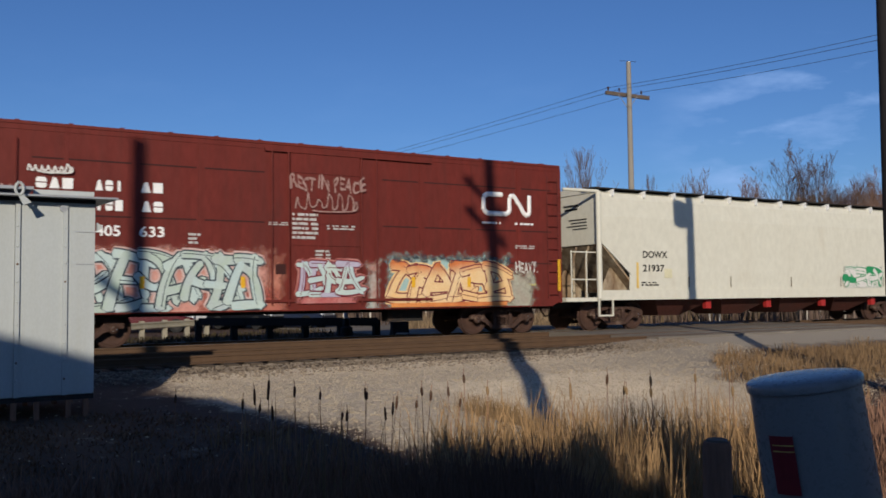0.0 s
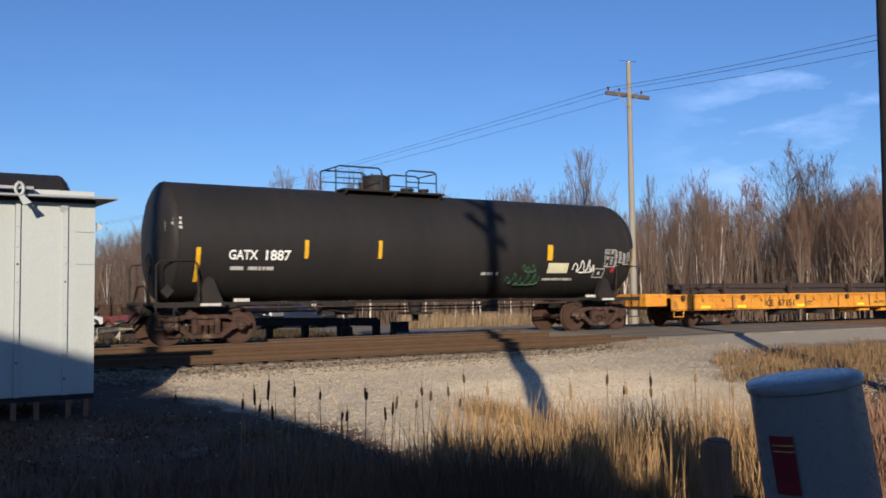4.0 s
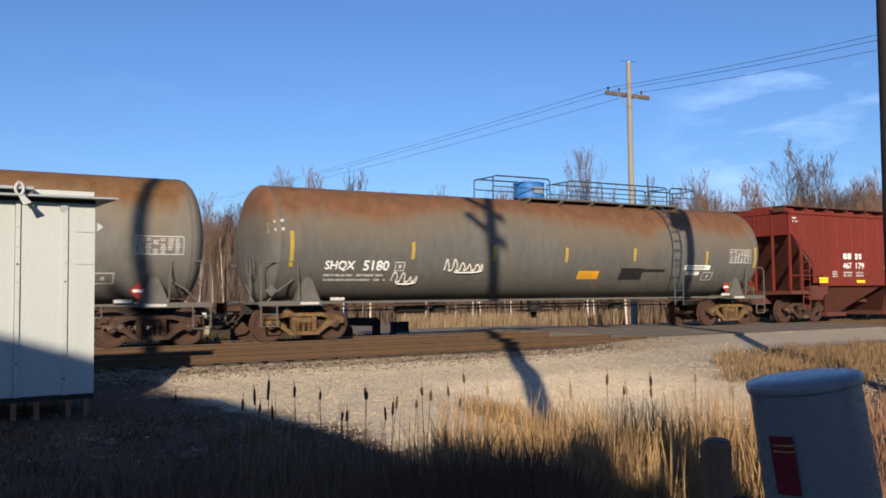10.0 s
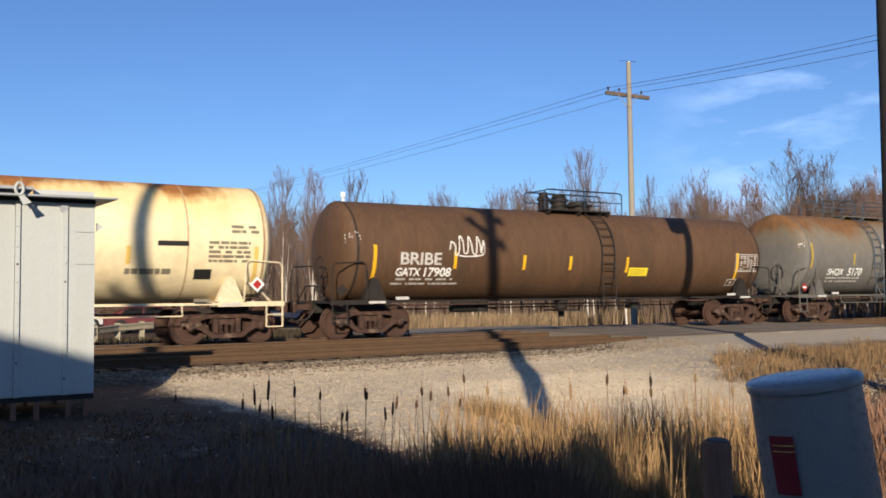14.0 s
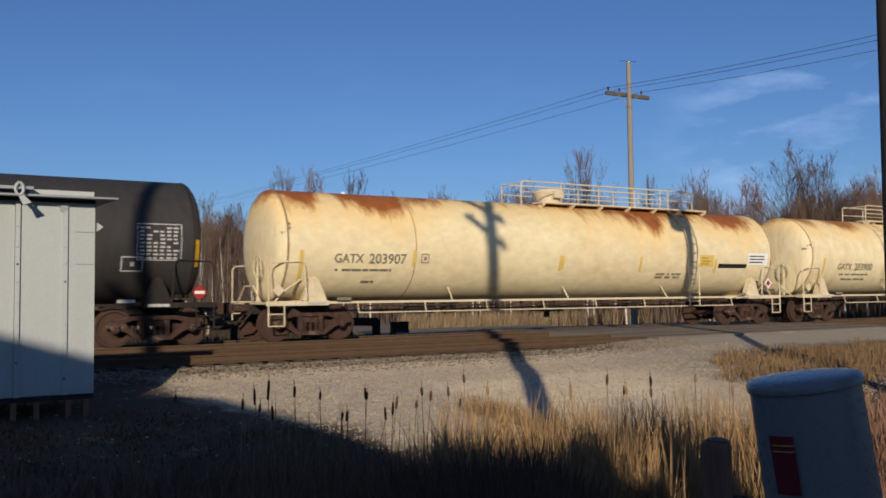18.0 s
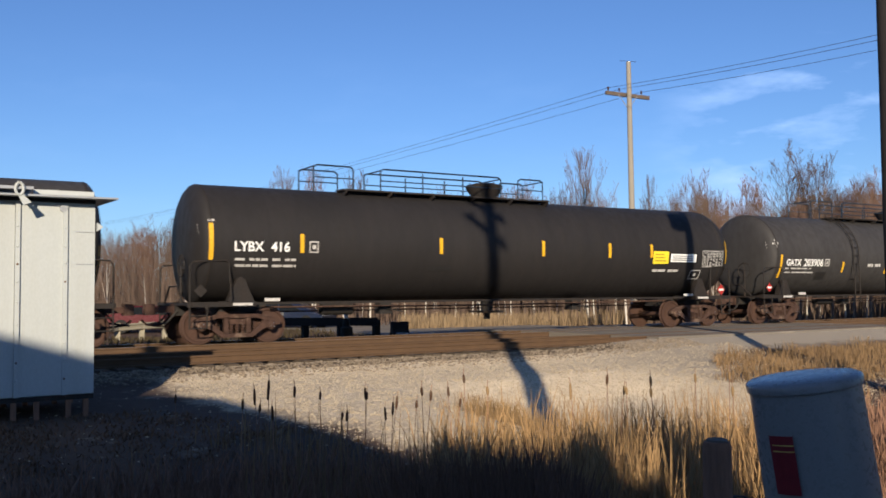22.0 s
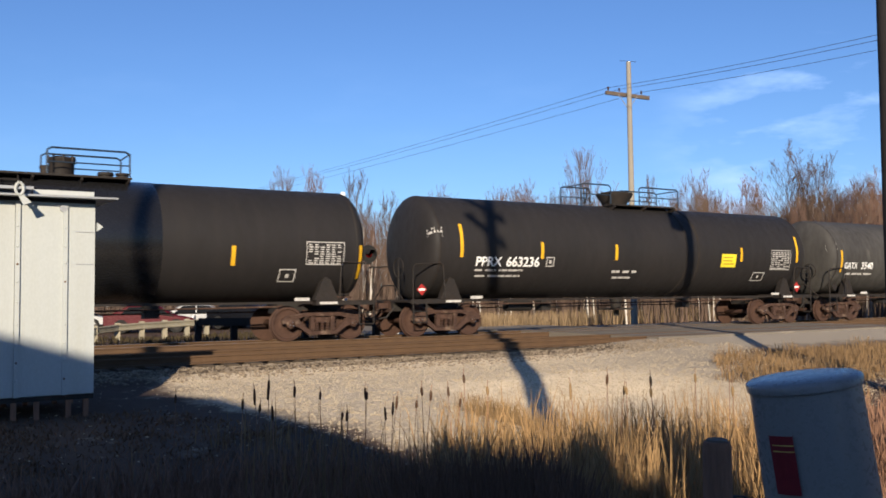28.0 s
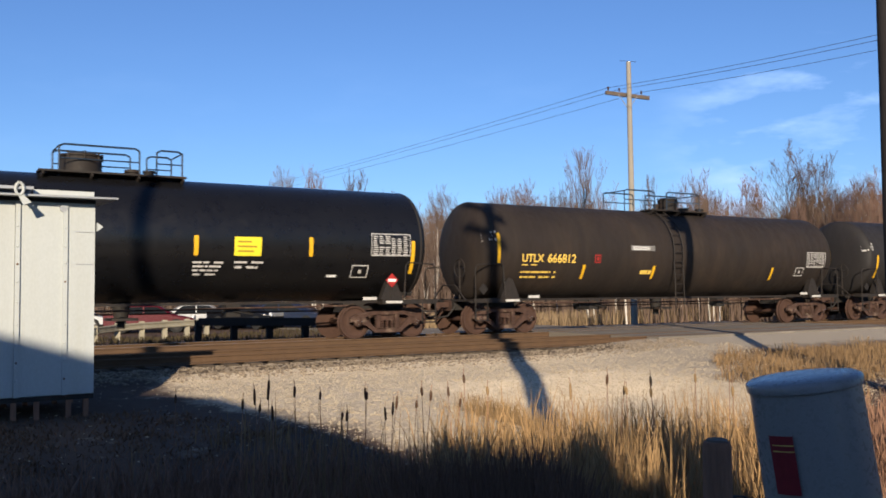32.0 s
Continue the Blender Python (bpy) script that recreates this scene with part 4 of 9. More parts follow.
def tank_car(label, centre, tc, radius, zc, paint, spec):
    half = tc / 2
    style = spec.get("style", "")
    placarded = spec.get("left_placard", False)
    seed = int(-centre * 10)
    rng = random.Random(seed)
    car = thing("tank_car", label, "tank car", group="train cars")
    end, head = half + 1.18, 0.38
    more = spec.get("ends", (0.0, 0.0))
    m, prof = Mesh(), []
    for sign, e, h in ((-1, end + more[0], head + max(0.0, more[0])), (1, end + more[1], head + max(0.0, more[1]))):
        side = [(sign * (e - h * (1 - (1 - (i / 12) ** 2.3) ** (1 / 2.3))), max(0.02, radius * i / 12)) for i in range(12)]
        side += [(sign * (e - h * (1 - c)), radius * (1 - c ** 2.3) ** (1 / 2.3)) for c in (0.26, 0.16, 0.08, 0.0)]
        prof += side if sign < 0 else side[::-1]
    m.lathe(prof, "X", 72, (0, 0, zc))
    part("tank", m, paint, car, smooth=40)
    shell = Shell(car, radius, zc, end, head, more)
    top = zc + radius
    gear = P_CREAMGEAR if style == "cream" else P_GREYGEAR if style else P_GEARBLACK
    rails = P_CREAMGEAR if style == "cream" else M_GREYRAIL if style == "grey" else M_RAILING
    for x0, x1 in spec.get("band", ()):
        b = Mesh()
        for y in (0,):
            b.lathe([(x0, radius + 0.001), (x0 + 0.01, radius + 0.008), (x1 - 0.01, radius + 0.008), (x1, radius + 0.001)], "X", 72, (0, 0, zc), close=False)
        part("band", b, P_BAND, car, "glossy black repainted band", smooth=40)
    for row in spec.get("stripes", ()):
        s = Mesh()
        w = row[3] if len(row) > 3 else 0.105
        shell.patch(s, row[0] - w / 2, row[0] + w / 2, row[1], row[2], 0.012)
        part("reflector_stripe", s, M_YPALE if style == "cream" else M_YFADED if style else M_YELLOW, car, clean=False)
    for name, x0, x1, a0, a1 in spec.get("panels", ()):
        s = Mesh()
        shell.patch(s, x0, x1, max(a0, -62), a1, 0.009)
        o = part(PANEL[name][1], s, M_YPALE if style == "cream" and name == "ylabel" else PANEL[name][0], car, clean=False)
        if name in ("ylabel", "orange", "white", "worn"):
            k = Mesh()
            for j in range(3):
                u = a0 + (a1 - a0) * (0.2 + 0.25 * j)
                shell.patch(k, x0 + 0.08, x1 - rng.uniform(0.08, 0.3), u, u + (a1 - a0) * 0.1, 0.013)
            part("label_print", k, M_BLACKINK if name == "white" else M_WHITE if name == "worn" else P_YPRINT, o, clean=False)
    for key, material in (("small", P_WHITEDIM), ("small_dark", P_DLETTER), ("small_yellow", P_YLETTER)):
        for q in spec.get(key, ()):
            shell.bars(*q, material, rng)
    for key, material in (("boxes", P_WHITEDIM), ("boxes_dark", P_DLETTER), ("boxes_red", P_RED)):
        for q in spec.get(key, ()):
            shell.stencil(*q, material)
    for q in spec.get("tables", ()):
        shell.table(*q, rng)
    for q in spec.get("brand", ()):
        block_sign(shell, *q)
    for text, x0, x1, ang in spec.get("sprayed", ()):
        shell.words(text, x0, x1, ang, P_WHITEDIM, "graffiti_word")
    for key, material in (("scrawl", P_SPRAY), ("scrawl_dark", P_PATCH), ("scrawl_green", P_GREENTAG)):
        for q in spec.get(key, ()):
            shell.scrawl(*q, material, rng)
    for key, material in (("words", M_WHITE), ("words_dark", P_DLETTER), ("words_yellow", P_YLETTER)):
        for a, b, x0, x1, ang in spec.get(key, ()):
            gap = 0.13 * (x1 - x0) if len(b) < 5 else 0.07 * (x1 - x0)
            share = len(a) * 1.12 / (len(a) * 1.12 + len(b))
            mid = x0 + (x1 - x0 - gap) * share
            shell.words(a, x0, mid, ang, material)
            shell.words(b, mid + gap, x1, ang, material)
    for x, a in spec.get("placards", ()):
        s = Mesh()
        z = zc + radius * math.sin(radians(a))
        y = -radius * math.cos(radians(a)) - 0.18
        s.prism([(x, z - 0.19), (x + 0.19, z), (x, z + 0.19), (x - 0.19, z)], "Y", y, y + 0.01)
        o = part("placard", s, P_RED, car, "red and white diamond hazard placard")
        k = Mesh()
        k.box(x - 0.12, y - 0.004, z - 0.035, x + 0.12, y, z + 0.035)
        part("placard_bar", k, M_WHITE, o)
        b = Mesh()
        b.rod((x, y + 0.01, z - 0.1), (x, y + 0.05, 1.0), 0.015, 0.015, 5)
        part("placard_holder", b, M_DARKSTEEL, o)
    for x0, x1 in spec.get("platform", ()):
        platform(car, x0, x1, top, gear)
    groups = spec.get("rails", ())
    for i, (x0, x1) in enumerate(groups):
        railing(car, x0, x1, top, rails, -1 if i == 0 else 1 if i == len(groups) - 1 else 0)
    for kind, x0, x1 in spec.get("dome", ()):
        dome(car, kind, x0, x1, top, gear)
    for x0, x1 in spec.get("ladders", ()):
        ladder(car, shell, x0, x1, rails if style else gear)
    for x in spec.get("seams", ()):
        b = Mesh()
        b.lathe([(x - 0.018, radius), (x - 0.01, radius + 0.005), (x + 0.01, radius + 0.005), (x + 0.018, radius)], "X", 72, (0, 0, zc), close=False)
        part("weld_seam", b, P_SEAMTAN if style == "cream" else gear, car, smooth=40)
    for (x,) in spec.get("straps", ()):
        b = Mesh()
        b.lathe([(x - 0.05, radius), (x - 0.04, radius + 0.02), (x + 0.04, radius + 0.02), (x + 0.05, radius)], "X", 56, (0, 0, zc), close=False)
        part("strap", b, gear, car, smooth=40)
    end_gear(car, half, gear, style, seed)
    under_gear(car, half, shell, gear, "" if spec.get("plain") else style, seed)
    # lettering on the head, weld seams, end placard, brake gear and markings
    if spec.get("head", True):
        shell.bars(-end - more[0] + 0.13, -end - more[0] + 0.46, 9, 22, P_DLETTER if style == "cream" else P_WHITEDIM, rng, "head_lettering")
    for s in (-1, 1):
        b = Mesh()
        x = s * (end - head + min(0.0, more[0 if s < 0 else 1]))
        b.lathe([(x - 0.03, radius), (x - 0.02, radius + 0.006), (x + 0.02, radius + 0.006), (x + 0.03, radius)], "X", 72, (0, 0, zc), close=False)
        part("head_seam", b, P_RUSTSEAM if style == "cream" else gear, car, smooth=40)
    x = -half - 1.05
    d = Mesh()
    d.prism([(x, 1.16), (x + 0.16, 1.32), (x, 1.48), (x - 0.16, 1.32)], "Y", -1.46, -1.45)
    o = part("placard", d, P_RED if placarded else gear, car, "diamond hazard placard holder")
    if placarded:
        d = Mesh()
        d.box(x - 0.10, -1.466, 1.29, x + 0.10, -1.462, 1.35)
        part("placard_bar", d, M_WHITE, o)
    if style == "cream":
        x = half + 0.62
        d = Mesh()
        d.prism([(x, 1.28), (x + 0.19, 1.47), (x, 1.66), (x - 0.19, 1.47)], "Y", -1.48, -1.47)
        o = part("placard", d, M_WHITE, car, "white diamond hazard placard with a red edge")
        d = Mesh()
        d.prism([(x, 1.35), (x + 0.12, 1.47), (x, 1.59), (x - 0.12, 1.47)], "Y", -1.484, -1.48)
        part("placard_field", d, P_RED, o)
    for s in (-1, 1):
        d = Mesh()
        d.box(s * (half - 0.75) - 0.2, -1.47, 1.05, s * (half - 0.75) + 0.2, -1.45, 1.13)
        part("sill_marking", d, P_WHITEDIM if style != "cream" else P_DLETTER, car)
        if style:
            d = Mesh()
            d.path([(s * (half + 1.1), -1.2, 1.0), (s * (half + 0.75), -1.25, 1.35), (s * (half + 0.35), -1.2, 1.6)], 0.025, 6)
            part("end_brace", d, gear, car)
    d = Mesh()
    d.lathe([(-0.24, 0.06), (-0.2, 0.16), (0.16, 0.16), (0.2, 0.06)], "X", 14, (half + 0.75, -0.62, 1.26))
    part("brake_cylinder", d, M_DARKSTEEL, car, smooth=40)
    d = Mesh()
    d.path([(half + 0.9, -0.9, 1.12), (half + 0.2, -0.95, 1.14), (half - 0.6, -0.8, 0.9)], 0.03, 6)
    part("brake_rod", d, M_TRUCK, car)
    d = Mesh()
    d.path([(-half - 1.32, -0.9, 1.02), (-half - 1.32, -0.35, 1.45), (-half - 1.32, 0.35, 1.45), (-half - 1.32, 0.9, 1.02)], 0.022, 6)
    part("uncoupling_lever", d, gear, car)
    for s in (-1, 1):
        k = Mesh()
        x0, x1 = sorted((s * (half - 0.25), s * (half + 0.25)))
        k.box(x0, -1.43, 0.955, x1, -1.425, 1.02)
        part("sill_marking", k, P_WHITEDIM, car)
    if paint is P_GREY:
        add_trucks(car, half, centre, "ochre-dusted cast steel truck", TRUCK_OCHRE)
    else:
        add_trucks(car, half, centre)
    place(car, centre, half)
    return car


M_GREYRAIL = mat("blue_grey_railing_steel", (0.06, 0.085, 0.115), 0.5, metal=0.2, bump=0)
M_RAILING = mat("dark_blue_railing_steel", (0.022, 0.038, 0.062), 0.5, metal=0.2, bump=0)
M_YFADED = mat("dull_yellow_stripe", (0.46, 0.32, 0.05), 0.6, second=(0.34, 0.25, 0.06), scale=5, amount=0.9, bump=0)
M_YPALE = mat("faded_yellow_stripe", (0.72, 0.50, 0.14), 0.6, bump=0)


tank_car("black tank car with white stencils and a graffiti tag", -28.98, 12.63, 1.52, 2.56, P_BLACK, dict(ends=(0.0, 0.34), style="",
    stripes=[(3.98, -14.7, 2.8, 0.2), (7.37, -32.5, 2.2), (-6.64, -41.8, -7.3), (-3.87, -16.3, 1.4), (-1.76, -15.6, 2.7)],
    panels=[('cream', 3.97, 4.74, -30.0, -17.7), ('red', 6.47, 6.62, -28.3, -22.3)],
    scrawl=[(4.9, 5.72, -27.4, -14.0)],
    scrawl_green=[(2.5, 3.7, -44.0, -30.0), (3.0, 3.5, -28.0, -20.0)],
    boxes=[(5.79, 6.24, -36.0, -23.7)],
    tables=[(6.21, 7.23, -20.5, -2.2)],
    small=[(3.89, 5.02, -40.1, -36.1), (1.6, 2.2, -32.9, -29.0), (-5.82, -4.71, -28.6, -24.3)],
    words=[('GATX', '1887', -5.89, -4.29, -13.5)],
    platform=[(-2.5, 0.7)],
    rails=[(-2.6, -1.2), (-0.4, 0.6)],
    dome=[('manway', -1.5, -0.7)]))
tank_car("long flat black tank car with yellow reflector stripes", -47.83, 16.85, 1.52, 2.56, P_BLACK, dict(ends=(-0.36, 0.0), style="",
    stripes=[(-8.7, -18.7, 16.4), (-5.64, -11.6, 5.8), (-2.92, -13.5, 4.5), (-0.25, -14.0, 4.4), (2.68, -13.2, 4.3), (5.69, -13.9, 4.0), (9.32, -15.3, 14.3)],
    panels=[('ylabel', 5.8, 6.47, -16.5, 0.2)],
    words=[('TILX', '304995', -7.84, -5.76, -11.3)],
    boxes=[(-5.51, -5.24, -15.9, -5.4)],
    small=[(-7.81, -6.14, -24.0, -21.2), (-7.78, -6.11, -30.4, -27.5), (6.6, 7.61, -16.8, -13.3), (6.65, 7.55, -23.5, -19.8)],
    tables=[(7.97, 8.99, -16.3, 4.7)],
    placards=[(9.43, -51.2)],
    platform=[(-1.39, 6.4)],
    rails=[(-1.54, 0.83), (1.4, 6.53)],
    dome=[('bowl', -0.5, 0.83)],
    ladders=[(4.95, 5.38)]))
tank_car("grey tank car streaked with rust, blue dome cover", -86.34, 16.13, 1.55, 2.58, P_GREY, dict(ends=(0.0, 0.14), style="grey", plain=True,
    stripes=[(-8.59, -24.8, 9.2), (-5.07, -16.3, 1.3), (-2.38, -16.9, 0.4), (0.29, -17.1, -0.8), (3.08, -14.6, 0.5), (6.38, -18.4, -0.8), (8.8, -21.5, 5.2)],
    words=[('SHQX', '5180', -7.64, -5.77, -23.0)],
    boxes=[(-5.59, -5.28, -28.9, -18.9), (6.35, 6.84, -39.8, -27.7)],
    small=[(-7.64, -5.83, -35.1, -32.4), (-7.61, -5.78, -40.7, -37.9)],
    scrawl=[(-5.63, -4.84, -43.1, -30.2), (-4.03, -2.79, -28.4, -15.6)],
    panels=[('orange', 0.87, 1.71, -38.2, -27.3), ('dark', 2.59, 3.56, -39.0, -23.2), ('dark', 3.52, 4.52, -28.2, -24.4), ('white', 5.39, 6.61, -24.7, -18.6), ('white', 5.53, 6.15, -32.0, -27.1)],
    placards=[(7.75, -52.6)],
    tables=[(7.55, 8.54, -14.0, 1.0)],
    platform=[(-0.63, 5.86)],
    rails=[(-1.7, 0.48), (1.18, 5.59), (5.73, 6.93)],
    dome=[('blue', -0.52, 0.6)],
    ladders=[(4.7, 5.09)]))
tank_car("weathered grey tank car with rusty top and blue dome cover", -106.23, 15.92, 1.57, 2.58, P_GREYRUST, dict(ends=(0.0, 0.14), style="grey",
    stripes=[(-8.64, -20.6, 14.2), (-6.1, -15.4, 0.8), (0.24, -15.0, 2.8), (2.94, -14.5, 3.5), (5.69, -12.6, -1.0)],
    left_placard=True,
    words=[('SHQX', '5170', -7.58, -5.48, -25.3)],
    boxes=[(-4.04, -3.77, -28.4, -20.6), (6.54, 7.05, -43.7, -31.8)],
    panels=[('dark', -4.13, -3.75, -43.2, -33.3), ('orange', 0.93, 1.7, -39.9, -30.2), ('white', 3.22, 4.62, -28.2, -23.6), ('white', 3.11, 3.94, -36.4, -31.4)],
    small=[(-7.53, -5.45, -36.4, -33.7), (-7.48, -5.39, -42.3, -39.3)],
    ladders=[(-5.01, -4.37)],
    platform=[(-5.65, 2.07)],
    rails=[(-6.46, -4.43), (-3.85, 2.07)],
    dome=[('blue', -0.54, 0.76)],
    placards=[(7.62, -52.7)],
    scrawl=[(-4.3, -3.05, 2.8, 21.9)],
    tables=[(7.51, 8.53, -13.8, -0.3)]))
tank_car("dirty brown tank car with yellow stripes and white graffiti", -125.7, 14.49, 1.415, 2.40, P_BROWN, dict(ends=(-0.25, 0.0), style="",
    stripes=[(-7.29, -32.4, 5.2), (-4.74, -20.3, -1.2), (-2.32, -20.8, -3.4), (-0.56, -20.9, -3.6), (1.77, -23.9, -3.5), (6.92, -33.0, 5.0)],
    panels=[('ylabel', 1.88, 2.7, -28.5, -17.0)],
    words=[('GATX', '17908', -6.61, -4.84, -24.6)],
    sprayed=[('BRIBE', -6.5, -5.2, -9.0)],
    scrawl=[(-4.96, -3.81, -4.1, 17.2)],
    small=[(-6.56, -4.74, -35.1, -32.1), (-6.68, -4.39, -41.3, -38.1)],
    platform=[(-0.96, 1.63)],
    rails=[(-0.85, 2.38)],
    dome=[('valves', -0.62, 1.39)],
    ladders=[(0.63, 1.15)],
    tables=[(6.89, 7.92, -20.0, 2.2)],
    boxes=[(6.64, 7.07, -44.9, -33.0)]))
tank_car("cream tank car with light rust and cream handrails", -145.42, 17.0, 1.5, 2.52, P_CREAM, dict(style="cream",
    stripes=[(-8.6, -39.0, -4.6), (-1.8, -23.8, -5.7), (-0.1, -25.0, -7.2), (2.54, -24.4, -7.6), (6.04, -21.8, -5.8), (9.1, -40.6, -4.5)],
    panels=[('ylabel', 4.41, 5.08, -17.8, -2.8), ('dark', 6.7, 7.43, -5.0, -0.5), ('dark', 7.6, 8.02, -37.4, -26.7)],
    seams=[3.86, 7.41],
    words_dark=[('GATX', '203900', -7.75, -5.58, -16.1)],
    small_dark=[(-7.54, -5.73, -29.7, -26.6), (-7.31, -5.75, -38.1, -34.6), (7.91, 8.95, -19.8, 1.6), (8.48, 9.17, 8.0, 17.2), (5.98, 7.09, -32.1, -25.4)],
    platform=[(-4.77, 3.28)],
    rails=[(-4.49, -1.67), (-2.89, 2.99)],
    dome=[('white', -0.24, 1.08)],
    ladders=[(-5.09, -4.12)]))
tank_car("cream tank car with broad orange rust stains on top", -166.26, 16.78, 1.5, 2.52, P_CREAMRUST, dict(style="cream",
    stripes=[(-0.32, -24.1, -7.9), (2.89, -26.0, -7.3), (6.36, -27.0, -8.1), (-8.82, -39.3, -6.8), (-5.52, -22.4, -4.5), (-0.41, -26.1, -7.4)],
    words_dark=[('GATX', '203907', -7.9, -5.76, -14.0)],
    boxes_dark=[(-5.3, -5.05, -18.5, -8.3)],
    seams=[-5.47],
    small_dark=[(-7.85, -6.18, -27.9, -24.7), (-7.01, -6.47, -42.3, -38.6), (3.67, 4.81, -35.6, -26.3)],
    platform=[(-0.58, 6.68)],
    rails=[(-1.17, 5.12), (4.74, 6.28)],
    dome=[('white', -0.21, 0.8)],
    ladders=[(4.93, 5.38)],
    panels=[('ylabel', 5.57, 6.25, -18.7, -3.5), ('dark', 6.5, 7.93, -20.1, -14.4), ('white', 7.96, 9.0, -15.7, 0.2)]))
tank_car("dark grey tank car with a long railed platform", -187.1, 16.93, 1.52, 2.54, P_DARKGREY, dict(ends=(-0.2, 0.0), style="",
    stripes=[(-8.86, -34.8, -1.2), (-5.24, -25.8, -9.6), (-2.49, -27.0, -9.8), (0.31, -26.9, -9.5), (3.27, -26.2, -9.3), (5.86, -22.5, -8.6), (9.35, -25.6, -0.1)],
    left_placard=True,
    words=[('GATX', '203906', -8.57, -6.47, -11.6)],
    boxes=[(-6.36, -6.09, -16.5, -6.3), (7.6, 8.1, -30.0, -15.8)],
    small=[(-8.59, -6.98, -21.2, -19.0), (-8.57, -6.95, -27.1, -24.7), (-3.69, -2.87, -16.3, -11.4), (0.53, 1.48, -22.5, -18.4), (3.93, 5.19, -17.0, -14.9)],
    panels=[('dark', -6.76, -6.16, -37.2, -24.9), ('orange', 4.19, 5.0, -29.8, -17.8)],
    tables=[(7.99, 8.92, -17.9, 12.3)],
    platform=[(-4.91, 2.15)],
    rails=[(-5.77, -4.46), (-3.8, 2.03)],
    dome=[('bowl', -0.39, 0.76)],
    ladders=[(-4.75, -4.43)],
    placards=[(9.53, -55.4)]))
tank_car("long black tank car with a bowl-shaped dome", -208.02, 16.1, 1.52, 2.54, P_BLACK, dict(ends=(0.0, 0.52), style="",
    stripes=[(-8.86, -17.9, 16.1), (-6.52, -10.1, 7.9), (-2.38, -8.7, 8.0), (1.20, -9.1, 8.2), (3.83, -9.6, 7.2), (5.62, -8.7, 7.3), (9.2, -15.8, 15.7)],
    words=[('LYBX', '416', -8.28, -6.85, -4.8)],
    boxes=[(-6.32, -6.07, -9.9, 1.1), (7.51, 8.0, -37.1, -23.9)],
    small=[(-8.26, -6.67, -18.3, -15.5), (-8.24, -6.65, -24.5, -21.6), (5.76, 6.91, -26.6, -22.8)],
    panels=[('ylabel', 5.7, 6.39, -16.2, -0.7), ('white', 6.49, 7.68, -13.6, -3.6), ('dark', -2.8, -1.97, -27.3, -22.1)],
    tables=[(8.04, 8.92, -18.3, 0.1)],
    platform=[(-5.03, 2.02)],
    rails=[(-5.78, -4.6), (-3.75, 0.37), (1.02, 1.97)],
    dome=[('bowl', -0.47, 0.69)],
    placards=[(9.43, -57.7)]))
tank_car("short dark grey tank car with one manway", -226.76, 12.7, 1.46, 2.5, P_DARKGREY, dict(ends=(-0.2, 0.0), style="",
    stripes=[(-6.86, -41.5, -4.9), (-3.51, -22.2, -4.7), (-0.49, -22.5, -3.9), (1.83, -22.4, -5.0), (4.73, -23.0, -5.3), (7.39, -40.8, -6.0)],
    words=[('GATX', '3594', -5.96, -4.23, -14.4)],
    boxes=[(-3.95, -3.66, -19.8, -9.0)],
    small=[(-6.02, -3.37, -31.6, -29.0), (-5.98, -3.41, -37.8, -35.0), (-3.33, -2.02, -23.2, -20.0), (1.96, 2.92, -23.7, -19.4), (3.95, 4.68, -23.1, -19.5)],
    panels=[('dark', -1.95, -0.58, -60.0, -17.0), ('dark', 2.69, 3.51, -34.9, -18.5), ('red', -6.17, -6.01, -43.0, -35.8)],
    platform=[(0.01, 1.57)],
    rails=[(-0.84, 1.23), (0.89, 1.34)],
    dome=[('manway', -0.2, 0.56)],
    ladders=[(0.42, 0.89)],
    tables=[(6.33, 7.08, -18.6, -0.5)]))
tank_car("short grey tank car with black repainted patches", -243.57, 12.98, 1.46, 2.5, P_MIDGREY, dict(ends=(0.0, 0.16), style="",
    stripes=[(-3.28, -24.7, -9.0), (-0.5, -24.8, -8.1), (1.88, -25.3, -8.2), (4.63, -25.8, -8.3), (7.41, -35.2, -1.5), (-7.02, -24.4, 8.8)],
    panels=[('dark', -3.35, -2.4, -83.9, -31.4), ('dark', -0.57, 0.86, -67.0, -29.5), ('dark', 1.96, 2.91, -43.0, -22.7), ('dark', 3.12, 5.06, -88.4, -27.3)],
    small=[(-2.61, -1.73, -27.7, -24.3), (2.86, 4.22, -24.8, -21.0), (-6.67, -4.94, -28.8, -25.1)],
    platform=[(-0.41, 1.93)],
    rails=[(-0.57, 1.07), (0.9, 1.97)],
    dome=[('manway', -0.25, 0.32)],
    ladders=[(0.76, 1.24)],
    tables=[(6.42, 7.25, -26.5, -6.3)],
    words=[('GATX', '3540', -6.83, -5.03, -13.8)],
    scrawl_dark=[(-1.72, -0.83, -59.9, -28.6)]))
